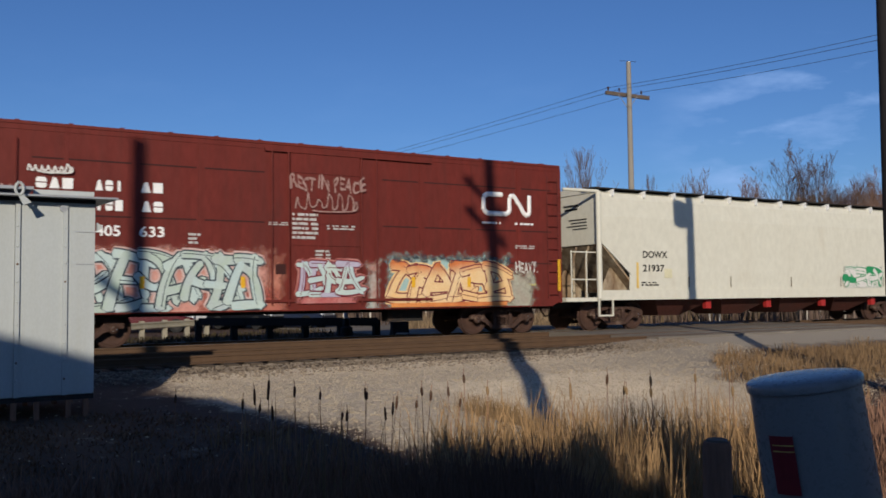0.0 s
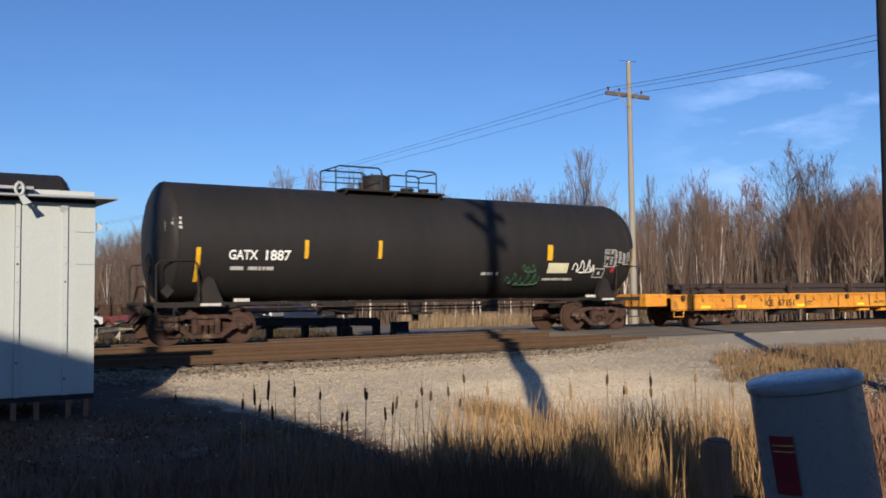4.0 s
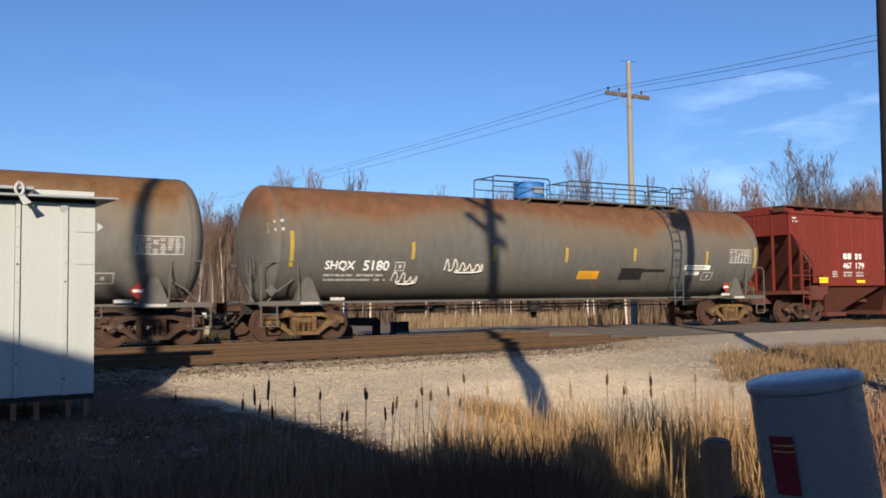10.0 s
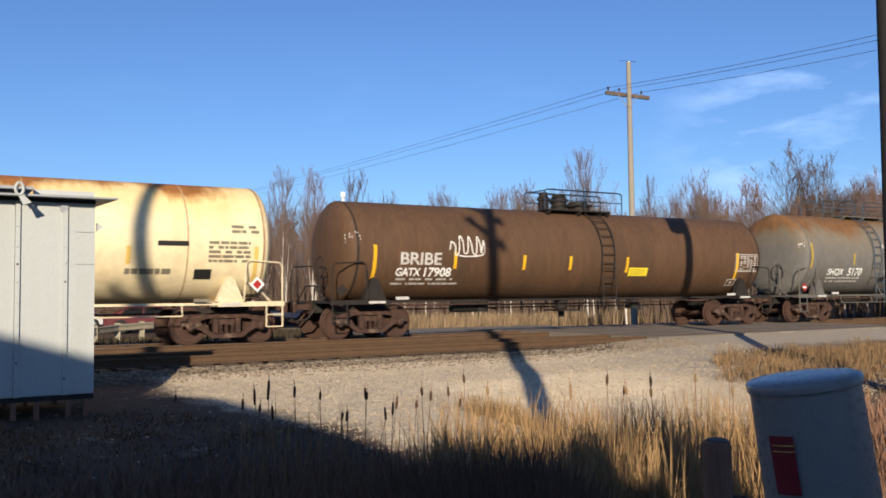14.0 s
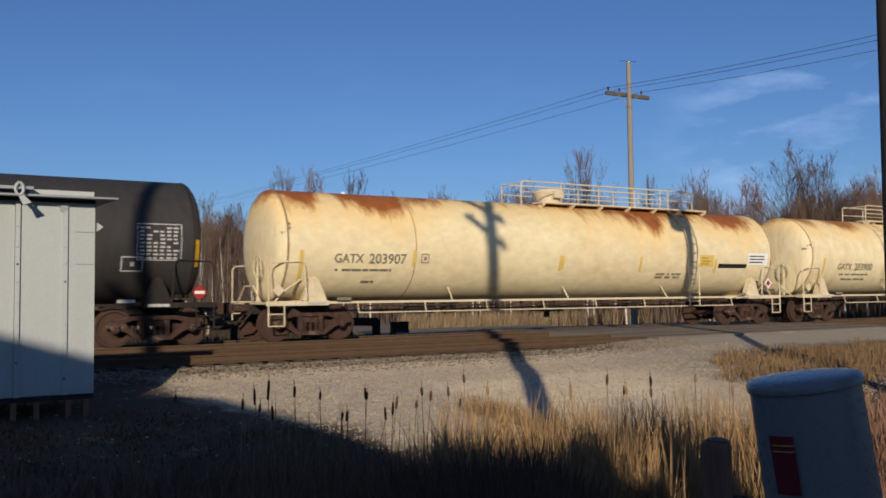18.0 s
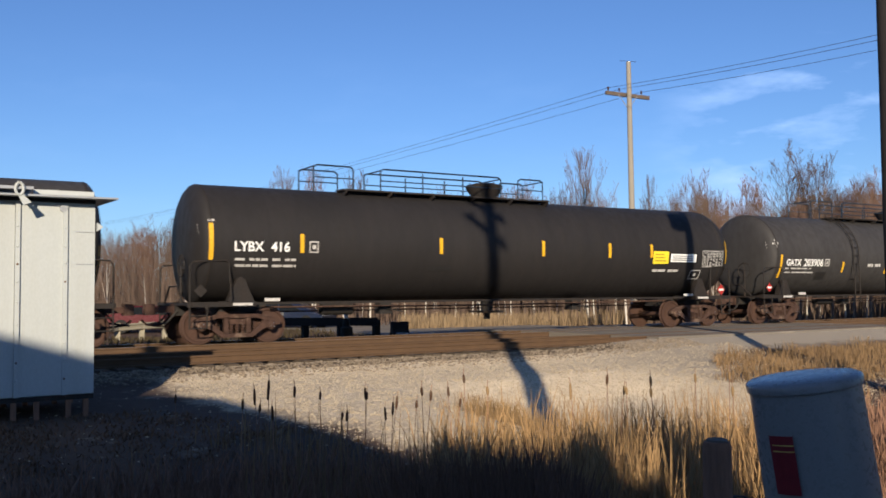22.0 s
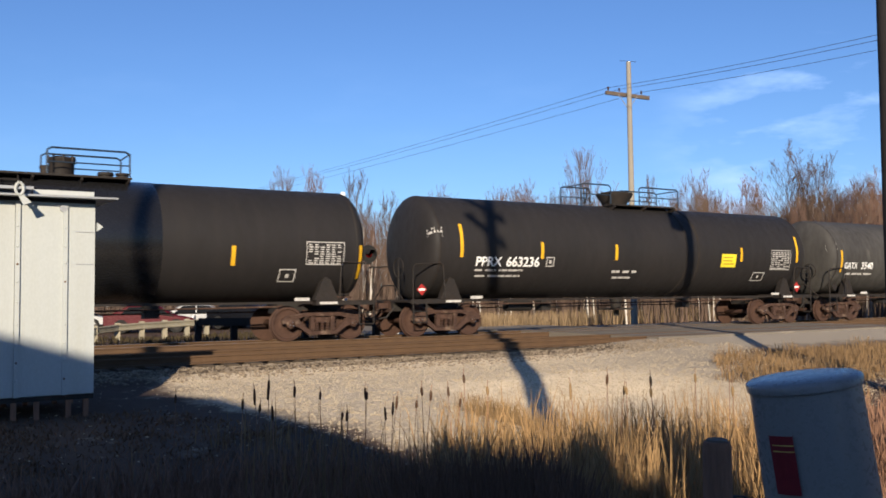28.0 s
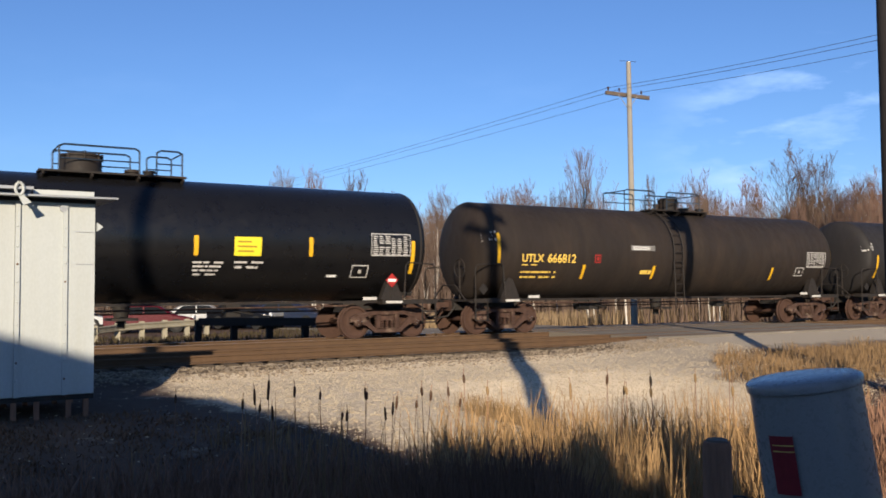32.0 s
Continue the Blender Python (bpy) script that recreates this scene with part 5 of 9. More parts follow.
tank_car("black tank car with a round dome and yellow label", -260.99, 14.38, 1.52, 2.56, P_BLACK, dict(ends=(-0.34, 0.0), style="",
    stripes=[(-6.95, -12.5, 23.6), (-4.09, -12.9, 5.7), (-1.14, -12.9, 5.4), (4.66, -12.4, 5.5), (7.65, -12.8, 23.6)],
    left_placard=True,
    words=[('PPRX', '663236', -6.43, -4.17, -16.7)],
    boxes=[(-3.91, -3.61, -22.1, -10.8), (5.44, 6.04, -40.8, -27.2)],
    small=[(-6.43, -4.73, -28.1, -25.4), (-6.37, -4.73, -35.3, -32.4), (-1.22, -0.15, -29.3, -25.5), (-1.12, -0.35, -37.3, -34.0)],
    panels=[('ylabel', 3.67, 4.4, -20.3, -3.1)],
    tables=[(6.3, 7.26, -21.9, 2.4)],
    placards=[(8.15, -53.5)],
    platform=[(-0.62, 2.24)],
    rails=[(-1.71, -0.45), (0.83, 2.66)],
    dome=[('bowl', -0.45, 0.83)],
    straps=[(2.03,), (2.57,)]))
tank_car("black tank car with large white block sign and glossy band", -279.11, 14.23, 1.5, 2.52, P_BLACK, dict(ends=(-0.16, 0.1), style="",
    stripes=[(-4.11, -21.6, -4.2), (-1.43, -24.7, -6.1), (1.06, -15.8, 1.0), (4.57, -22.8, -3.9), (8.02, -37.3, -1.0), (-7.43, -33.9, 1.8)],
    words=[('PROX', '75921', -6.34, -4.83, -14.2)],
    brand=[(-6.42, -2.9, 2.0, 19.5)],
    boxes=[(-3.48, -3.24, -20.7, -10.1), (5.8, 6.25, -40.8, -26.0)],
    small=[(-6.32, -4.8, -26.1, -23.3), (-6.3, -4.77, -33.1, -30.1), (-2.05, -1.72, -37.2, -29.2)],
    tables=[(6.53, 7.49, -19.9, 0.4)],
    band=[(-0.97, 2.86)],
    platform=[(-1.0, 2.31)],
    rails=[(-1.87, -0.83), (0.46, 2.31)],
    dome=[('manway', 0.55, 1.12)],
    ladders=[(-0.56, -0.17)]))
tank_car("dirty black tank car with yellow stencilled lettering", -297.34, 13.95, 1.48, 2.5, P_DIRTY, dict(ends=(-0.15, 0.0), style="",
    stripes=[(-7.47, -16.8, 17.9), (-4.22, -35.9, -17.3), (-1.25, -35.6, -17.7), (4.6, -37.4, -18.5), (7.87, -17.9, 15.8)],
    words_yellow=[('UTLX', '666812', -6.63, -4.58, -10.0)],
    boxes_red=[(-3.82, -3.58, -14.8, -4.9)],
    small_yellow=[(-6.61, -6.06, -18.9, -17.3), (-6.61, -5.29, -28.2, -25.4), (-6.59, -5.25, -34.9, -31.8), (-1.82, -1.34, -29.0, -22.7)],
    panels=[('worn', -2.32, -1.27, 1.1, 7.5)],
    tables=[(6.5, 7.49, -16.1, 3.0)],
    boxes=[(5.89, 6.36, -31.0, -17.9)],
    platform=[(-0.76, 1.97)],
    rails=[(-1.67, -0.29), (0.28, 1.87)],
    dome=[('manway', 0.51, 1.16)],
    ladders=[(-0.43, -0.15)]))
tank_car("clean glossy black tank car with white data panels", -315.2, 13.9, 1.54, 2.58, P_GLOSS, dict(style="",
    stripes=[(1.55, -15.4, 2.5), (4.5, -14.9, 3.2), (7.49, -32.1, 2.4)],
    panels=[('ylabel', 2.49, 3.18, -15.2, 2.2), ('white', 5.02, 5.31, -36.5, -33.8)],
    small=[(1.49, 2.24, -22.8, -20.6), (1.5, 2.26, -26.7, -24.4), (1.51, 2.13, -30.7, -28.4), (1.53, 2.08, -34.9, -32.5), (2.51, 3.25, -22.4, -20.1), (2.53, 3.12, -27.5, -24.6)],
    tables=[(6.27, 7.36, -11.9, 7.7)],
    boxes=[(5.7, 6.2, -37.2, -23.0)],
    placards=[(6.93, -40.7)],
    platform=[(-1.83, 1.52)],
    rails=[(-1.37, 0.45), (0.86, 1.48)],
    dome=[('manway', -1.3, -0.3)]))


# ---- boxcar, flatcar and hoppers ----
P_BOX = mat("oxide_red_paint", (0.150, 0.0235, 0.0165), 0.65, second=(0.112, 0.0185, 0.0140), scale=0.6, amount=0.8, grain=8, bump=0.03, spots=(0.07, 0.025, 0.02), spot_scale=1.2, spot_from=0.6, spot_to=0.9, stretch=(1, 1, 0.35), streak=((0.080, 0.022, 0.017), 0.6), gloss=0.2)
P_HOPPER = mat("faded_red_hopper_paint", (0.190, 0.0300, 0.0200), 0.65, second=(0.140, 0.0240, 0.0170), scale=0.5, amount=0.8, grain=8, bump=0.03, spots=(0.095, 0.035, 0.025), spot_scale=0.9, spot_from=0.6, spot_to=0.9, stretch=(1.4, 1, 0.25), streak=((0.105, 0.030, 0.022), 0.5), gloss=0.2)
P_BAY = mat("grimy_red_bay_paint", (0.130, 0.040, 0.028), 0.8, second=(0.085, 0.033, 0.025), scale=1.2, amount=0.9, grain=12, bump=0.05, spots=(0.070, 0.040, 0.031), spot_scale=1.5)
P_PALE = mat("pale_hopper_paint", (0.60, 0.585, 0.495), 0.6, second=(0.545, 0.525, 0.435), scale=0.5, amount=0.4, grain=8, bump=0.02, spots=(0.45, 0.39, 0.29), spot_scale=0.9, spot_from=0.6, spot_to=0.9, stretch=(0.8, 1, 0.5), streak=((0.52, 0.48, 0.39), 0.18))
P_PALESTAIN = mat("rust_stained_cream_paint", (0.46, 0.40, 0.29), 0.8, second=(0.22, 0.14, 0.075), scale=1.6, amount=1.0, grain=10, bump=0.05, spots=(0.10, 0.055, 0.03), spot_scale=2.2, spot_from=0.5, spot_to=0.68, stretch=(1, 1, 0.4))
P_FLAT = mat("orange_flatcar_paint", (0.68, 0.315, 0.04), 0.6, second=(0.55, 0.22, 0.03), scale=1.6, amount=0.9, grain=12, bump=0.05, spots=(0.20, 0.085, 0.035), spot_scale=2.6, spot_from=0.54, spot_to=0.70)
P_FLATDARK = mat("rust_streaked_flatcar_paint", (0.26, 0.11, 0.035), 0.8, second=(0.14, 0.06, 0.03), scale=3, amount=0.9, grain=14, bump=0.05)
P_SEAM = mat("dark_seam", (0.045, 0.014, 0.012), 0.8, bump=0)
P_RAILLOAD = mat("rusty_new_rails", (0.055, 0.040, 0.037), 0.7, second=(0.03, 0.024, 0.023), scale=2, grain=20, bump=0.1)
S_BLUE = mat("spray_pale_blue", (0.44, 0.56, 0.58), 0.7, second=(0.52, 0.60, 0.52), scale=1.6, amount=0.9, bump=0)
S_GREEN = mat("spray_pale_green", (0.42, 0.52, 0.40), 0.7, second=(0.46, 0.52, 0.54), scale=1.8, amount=0.9, bump=0)
S_LILAC = mat("spray_lilac", (0.45, 0.42, 0.52), 0.7, bump=0)
S_PINK = mat("spray_pink", (0.50, 0.24, 0.21), 0.7, second=(0.34, 0.10, 0.08), scale=2.2, amount=0.9, bump=0)
S_ORANGE = mat("spray_orange", (0.72, 0.30, 0.08), 0.7, second=(0.52, 0.15, 0.05), scale=1.6, amount=0.9, bump=0)
S_CREAM = mat("spray_cream", (0.78, 0.62, 0.36), 0.7, second=(0.76, 0.44, 0.16), scale=1.4, amount=0.9, bump=0)
S_FIRE = mat("spray_cream_to_orange", (0.76, 0.60, 0.36), 0.7, second=(0.76, 0.46, 0.18), scale=1.4, amount=0.9, bump=0, top=((0.58, 0.16, 0.045), 1.8, 2.15, 0.7))
S_HALO = mat("spray_rose_white", (0.60, 0.47, 0.44), 0.7, second=(0.52, 0.34, 0.30), scale=2, amount=0.9, bump=0)
S_DARK = mat("spray_dark_outline", (0.045, 0.06, 0.075), 0.7, bump=0)
S_MAROON = mat("spray_maroon_outline", (0.16, 0.02, 0.035), 0.7, bump=0)
S_KELLY = mat("spray_green", (0.03, 0.26, 0.10), 0.7, bump=0)


def spray_ground(colour, second, x0, x1, z1, soft):
    """Thin spray paint that fades out along an uneven border at its sides and top."""
    m = mat("thin_spray", colour, 0.7, second=second, scale=2.2, amount=0.9, grain=14, bump=0)
    n, l = m.node_tree.nodes, m.node_tree.links
    tc, sep, tex = n.new("ShaderNodeTexCoord"), n.new("ShaderNodeSeparateXYZ"), n.new("ShaderNodeTexNoise")
    l.new(tc.outputs["Object"], sep.inputs["Vector"])
    l.new(tc.outputs["Object"], tex.inputs["Vector"])
    tex.inputs["Scale"].default_value, tex.inputs["Detail"].default_value, tex.inputs["Roughness"].default_value = 3.2, 6.0, 0.65

    def calc(op, a, c):
        x = n.new("ShaderNodeMath")
        x.operation = op
        for i, v in enumerate((a, c)):
            if isinstance(v, (int, float)):
                x.inputs[i].default_value = v
            else:
                l.new(v, x.inputs[i])
        return x.outputs[0]
    e = calc("MINIMUM", calc("MINIMUM", calc("SUBTRACT", sep.outputs["X"], x0), calc("SUBTRACT", x1, sep.outputs["X"])), calc("SUBTRACT", z1, sep.outputs["Z"]))
    e = calc("ADD", e, calc("MULTIPLY", calc("SUBTRACT", tex.outputs["Fac"], 0.62), soft * 3.0))
    r = n.new("ShaderNodeMapRange")
    r.inputs["From Max"].default_value, r.inputs["To Max"].default_value = soft, 0.95
    l.new(e, r.inputs["Value"])
    l.new(r.outputs["Result"], n["Principled BSDF"].inputs["Alpha"])
    return m


class Wall:
    """A flat car side, seen from -y: places writing and paint on it by metres along and up."""

    def __init__(self, car, y):
        self.car, self.y = car, y

    def rect(self, m, x0, x1, z0, z1, lift=0.006, mi=0):
        y = self.y - lift
        m.poly([(x0, y, z0), (x1, y, z0), (x1, y, z1), (x0, y, z1)], mi)

    def panel(self, name, x0, x1, z0, z1, material, lift=0.006):
        m = Mesh()
        self.rect(m, x0, x1, z0, z1, lift)
        return part(name, m, material, self.car, clean=False)

    def words(self, text, x0, x1, z0, z1, material, wobble=0.0):
        v, f = text_mesh(text)
        s, h = (x1 - x0) / max(p[0] for p in v), (z1 - z0) / max(p[1] for p in v)
        m = Mesh()
        m.v, m.f, m.mi = [(x0 + p[0] * s + wobble * 0.5 * math.sin(p[1] * 7 + p[0] * 2), self.y - 0.008, z0 + p[1] * h * (1 + wobble * 3 * math.sin(p[0] * 5)) + wobble * math.sin(p[0] * 3.1)) for p in v], f, [0] * len(f)
        part("lettering", m, material, self.car, clean=False)

    def blocks(self, kinds, x0, x1, z0, z1, material, slant=0.0, name="sign_block"):
        """Plain shapes where a company name stands."""
        kinds = kinds.split()
        w = (x1 - x0) / len(kinds)
        for i, kind in enumerate(kinds):
            m = Mesh()
            xa, xw, h = x0 + i * w + 0.01, w - 0.05, z1 - z0
            for outline in sign_shapes(kind):
                m.poly([(xa + xw * u + slant * h * v, self.y - 0.008, z0 + h * v) for u, v in outline])
            part(name, m, material, self.car, clean=False)

    def bars(self, x0, x1, z0, z1, rows, rng, material):
        m = Mesh()
        for k in range(rows):
            za = z0 + (z1 - z0) * k / rows
            x = x0
            while x < x1 - 0.03:
                w = min(rng.uniform(0.05, 0.25), x1 - x)
                self.rect(m, x, x + w, za, za + (z1 - z0) / rows * 0.55)
                x += w + rng.choice((0.025, 0.03, 0.09))
        part("small_lettering", m, material, self.car, clean=False, kind="stuff")

    def wild(self, x0, x1, z0, z1, rng, fills, outline, glow, count, wide, name="graffiti"):
        """Interlocking bent shapes in the manner of sprayed lettering, but no letters: a glow, dark edges, two-tone fill and bevel lines."""
        m = Mesh()
        mats = [glow, outline] + list(fills)
        strokes = []
        span, tall = (x1 - x0) / count, z1 - z0
        for i in range(count):
            cx = x0 + span * (i + 0.5)
            forms = [((-0.55, 0.02), (-0.35, 0.6), (-0.15, 0.95)), ((-0.15, 0.95), (0.25, 0.75), (0.5, 0.05)), ((-0.5, 0.5), (0.0, 0.35), (0.6, 0.55)), ((-0.6, 0.92), (0.1, 1.0), (0.6, 0.8)), ((0.45, 0.95), (0.2, 0.5), (0.55, 0.1)), ((-0.6, 0.1), (0.0, -0.02), (0.65, 0.16))]
            for j in rng.sample(range(len(forms)), 5):
                pts = [Vector((cx + span * (u * 1.25 + rng.uniform(-0.3, 0.3)), 0, z0 + tall * min(0.97, max(0.03, v + rng.uniform(-0.2, 0.2))))) for u, v in forms[j]]
                strokes.append((i, pts, wide * rng.uniform(0.75, 1.2), 2 + rng.randrange(len(fills))))

        def lay(pts, w0, w1, y, mi, tip):
            a, c, e = pts
            curve = [a * (1 - q) ** 2 + c * (2 * q * (1 - q)) + e * q * q for q in [k / 7 for k in range(8)]]
            left, right = [], []
            for k, p in enumerate(curve):
                d = (curve[min(7, k + 1)] - curve[max(0, k - 1)]).normalized()
                w = (w0 + (w1 - w0) * k / 7) / 2
                side = Vector((-d.z, 0, d.x)) * w
                left.append(p + side)
                right.append(p - side)
            end = curve[-1] + (curve[-1] - curve[-2]).normalized() * tip
            back = curve[0] - (curve[1] - curve[0]).normalized() * tip * 0.5
            for k in range(7):
                m.poly([(v.x, y, min(max(v.z, z0 - 0.02), z1 + 0.12)) for v in (right[k], right[k + 1], left[k + 1], left[k])], mi)
            for tri in ((right[-1], end, left[-1]), (left[0], back, right[0])):
                m.poly([(v.x, y - 0.0001, min(max(v.z, z0 - 0.02), z1 + 0.12)) for v in tri], mi)
        y = self.y - 0.016
        for n, (i, pts, w, mi) in enumerate(strokes):
            lay(pts, w + 0.17, w * 0.8 + 0.15, y - 0.0001 * n, 0, 0.16)
        y -= 0.008
        for i in range(count):
            mine = [q for q in strokes if q[0] == i]
            for n, (_, pts, w, mi) in enumerate(mine):
                lay(pts, w + 0.075, w * 0.75 + 0.07, y - 0.003 * i - 0.0002 * n, 1, 0.13)
            for n, (_, pts, w, mi) in enumerate(mine):
                lay(pts, w, w * 0.75, y - 0.003 * i - 0.0012 - 0.0002 * n, mi, 0.09)
            for n, (_, pts, w, mi) in enumerate(mine[:2]):
                off = Vector((rng.uniform(-0.3, 0.3) * w, 0, rng.uniform(-0.3, 0.3) * w))
                lay([p + off for p in pts], 0.022, 0.016, y - 0.003 * i - 0.0024 - 0.0002 * n, 1, 0.0)
        return part(name, m, mats, self.car, "sprayed graffiti in pale colours with dark outlines", clean=False)

    def mist(self, x0, x1, z0, z1, colour, second, lift=0.003, soft=0.3):
        """Soft-edged sprayed ground under the graffiti."""
        m = Mesh()
        self.rect(m, x0, x1, z0, z1, lift)
        return part("sprayed_ground", m, spray_ground(colour, second, x0, x1, z1, soft), self.car, clean=False)

    def outline_tag(self, x0, x1, z0, z1, rng, material, width):
        """Bulging hollow shapes drawn in one sprayed line, with a tail stroke; no letters."""
        m = Mesh()
        y, count = self.y - 0.02, 4
        span, tall = (x1 - x0) * 0.78 / count, z1 - z0

        def line(pts):
            nonlocal y
            for (xa, za), (xb, zb) in zip(pts, pts[1:]):
                d = Vector((xb - xa, 0, zb - za))
                if d.length < 1e-4:
                    continue
                d.normalize()
                w = Vector((-d.z, 0, d.x)) * width * rng.uniform(0.55, 0.8)
                e = d * width * 0.4
                y -= 0.0002
                m.poly([(xa - w.x - e.x, y, za - w.z - e.z), (xb - w.x + e.x, y, zb - w.z + e.z), (xb + w.x + e.x, y, zb + w.z + e.z), (xa + w.x - e.x, y, za + w.z - e.z)])
        for i in range(count):
            cx, ph = x0 + (x1 - x0) * 0.14 + span * (i + 0.5), rng.uniform(0, 6.28)
            lean, n = rng.uniform(-0.25, 0.25), 26
            for size, lobes in ((rng.uniform(0.85, 1.1), rng.choice((2, 3, 5))), (rng.uniform(0.2, 0.42), 2))[:rng.choice((1, 2, 2))]:
                ring = []
                for k in range(n + 1):
                    a = 2 * math.pi * k / n
                    z = 0.46 * size * (1 + 0.22 * math.cos(lobes * a + ph)) * math.copysign(abs(math.sin(a)) ** 0.7, math.sin(a))
                    ring.append((cx + span * (0.52 * size * (1 + 0.2 * math.sin((lobes + 1) * a + ph)) * math.cos(a) + lean * z), (z0 + z1) / 2 + tall * z))
                line(ring)
        line([(x0, z1 - 0.2 * tall), (x0 + 0.12, z0 + 0.3 * tall), (x0 + 0.2, z1 - 0.3 * tall), (x0 + 0.32, z0 + 0.15 * tall), (x0 + 0.45, z0 + 0.5 * tall)])
        line([(x1 - 0.55, z0 + 0.1 * tall), (x1 - 0.3, z0), (x1 - 0.1, z0 + 0.15 * tall), (x1, z0 + 0.55 * tall), (x1 - 0.25, z0 + 0.5 * tall), (x1 - 0.5, z0 + 0.35 * tall)])
        part("graffiti_outline", m, material, self.car, "thin white outline graffiti", clean=False)

    def squiggle(self, x0, x1, z0, z1, rng, material, width=0.03, name="graffiti_squiggle"):
        m = Mesh()
        loops = max(3, round((x1 - x0) / max(0.12, (z1 - z0) * 0.6)))
        pts = [(x0 + (x1 - x0) * u, z0 + (z1 - z0) * v) for u, v in tag_curve(loops, rng)]
        for k, ((xa, za), (xb, zb)) in enumerate(zip(pts, pts[1:])):
            d = Vector((xb - xa, 0, zb - za)).normalized()
            w = Vector((-d.z, 0, d.x)) * width * rng.uniform(0.5, 0.8)
            y = self.y - 0.03 - 0.0003 * k
            m.poly([(xa - w.x - d.x * 0.015, y, za - w.z - d.z * 0.015), (xb - w.x, y, zb - w.z), (xb + w.x, y, zb + w.z), (xa + w.x - d.x * 0.015, y, za + w.z)])
        part(name, m, material, self.car, clean=False)


def couplers(car, half, z_mat=M_TRUCK):
    for s in (-1, 1):
        c = Mesh()
        coupler(c, s * half, s)
        part("coupler", c, z_mat, car, "rusty knuckle coupler")


def make_boxcar():
    car = thing("boxcar", "oxide red steel boxcar with graffiti along its lower side", "boxcar", group="train cars")
    rng = random.Random(4)
    L, W, z0, z1 = 7.7, 1.57, 0.80, 4.98
    m = Mesh()
    m.box(-L, -W, z0 + 0.15, L, W, z1)
    part("body", m, P_BOX, car)
    r = Mesh()
    r.prism([(-W - 0.03, z1), (W + 0.03, z1), (W + 0.03, z1 + 0.07), (0, z1 + 0.10), (-W - 0.03, z1 + 0.07)], "X", -L - 0.05, L + 0.05)
    part("roof", r, P_BOX, car, "ribbed red roof")
    for i in range(14):
        x = -L + 0.5 + i * 1.1
        r = Mesh()
        r.prism([(-W, z1 + 0.07), (W, z1 + 0.07), (W, z1 + 0.10), (0, z1 + 0.13), (-W, z1 + 0.10)], "X", x - 0.04, x + 0.04)
        part("roof_rib", r, P_BOX, car)
    e = Mesh()
    e.box(-L, -W - 0.012, z1 - 0.12, L, -W, z1)
    e.box(-L, W, z1 - 0.12, L, W + 0.012, z1)
    part("top_chord", e, P_BOX, car)
    s = Mesh()
    s.prism([(-L, z0 + 0.15), (-L + 0.3, z0), (L - 0.3, z0), (L, z0 + 0.15), (L, z0 + 0.3), (-L, z0 + 0.3)], "Y", -W - 0.014, -W)
    s.prism([(-L, z0 + 0.15), (-L + 0.3, z0), (L - 0.3, z0), (L, z0 + 0.15), (L, z0 + 0.3), (-L, z0 + 0.3)], "Y", W, W + 0.014)
    part("side_sill", s, P_BOX, car)
    # ribbed ends
    for d in (-1, 1):
        for k in range(8):
            z = z0 + 0.42 + 0.5 * k
            g = Mesh()
            pts = [(d * L, z), (d * (L + 0.07), z + 0.10), (d * (L + 0.07), z + 0.20), (d * L, z + 0.32)]
            g.prism(pts, "Y", -W + 0.08, W - 0.08)
            part("end_rib", g, P_BOX, car)
        for y in (-W, W - 0.10):
            p = Mesh()
            p.box(d * L - 0.03 if d > 0 else -L - 0.09, y, z0 + 0.1, d * L + 0.09 if d > 0 else -L + 0.03, y + 0.10, z1)
            part("corner_post", p, P_BOX, car)
        lad = Mesh()
        xl = d * (L - 0.28)
        for q in (-0.2, 0.2):
            lad.rod((xl + q, -W - 0.07, z0 + 0.25), (xl + q, -W - 0.07, z1 - 0.3), 0.014, 0.014, 5)
        for k in range(11 if d > 0 else 5):
            lad.rod((xl - 0.2, -W - 0.07, z0 + 0.35 + 0.34 * k), (xl + 0.2, -W - 0.07, z0 + 0.35 + 0.34 * k), 0.013, 0.013, 5)
        part("ladder", lad, P_BOX, car)
    # side posts, dark panel seams
    for x in (-6.2, -4.7, -3.2, 2.9, 4.6, 6.2):
        q = Mesh()
        q.box(x - 0.05, -W - 0.012, z0 + 0.3, x + 0.05, -W, z1 - 0.12)
        part("side_post", q, P_BOX, car)
    for z in (4.25, 3.0, 2.05):
        for x0, x1 in ((-6.9, -4.8), (-4.6, -3.3), (-3.1, -1.6), (1.7, 2.8), (3.0, 4.5), (4.7, 6.1), (6.3, 7.4)):
            q = Mesh()
            q.box(x0, -W - 0.006, z, x1, -W, z + 0.035)
            part("seam", q, P_SEAM, car)
    door = Mesh()
    door.box(-0.92, -W - 0.055, z0 + 0.3, 1.0, -W, z1 - 0.12)
    dr = part("door", door, P_BOX, car, "closed plug door")
    for x in (-1.42, -0.98, 1.06, 1.5):
        b = Mesh()
        b.rod((x, -W - 0.06, z0 + 0.15), (x, -W - 0.06, z1 - 0.12), 0.022, 0.022, 6)
        part("locking_bar", b, P_BOX, dr)
    for z in (1.35, 2.0, 2.45, 3.0, 3.65, 4.3):
        b = Mesh()
        b.box(-0.92, -W - 0.075, z, 1.0, -W - 0.055, z + 0.045)
        part("door_rib", b, P_BOX, dr)
    for z in (z0 + 0.22, z1 - 0.18):
        b = Mesh()
        b.box(-1.6, -W - 0.08, z, 3.2, -W, z + 0.07)
        part("door_track", b, P_BOX, car)
    hb = Mesh()
    hb.box(-1.32, -W - 0.03, 1.72, -1.05, -W, 1.98)
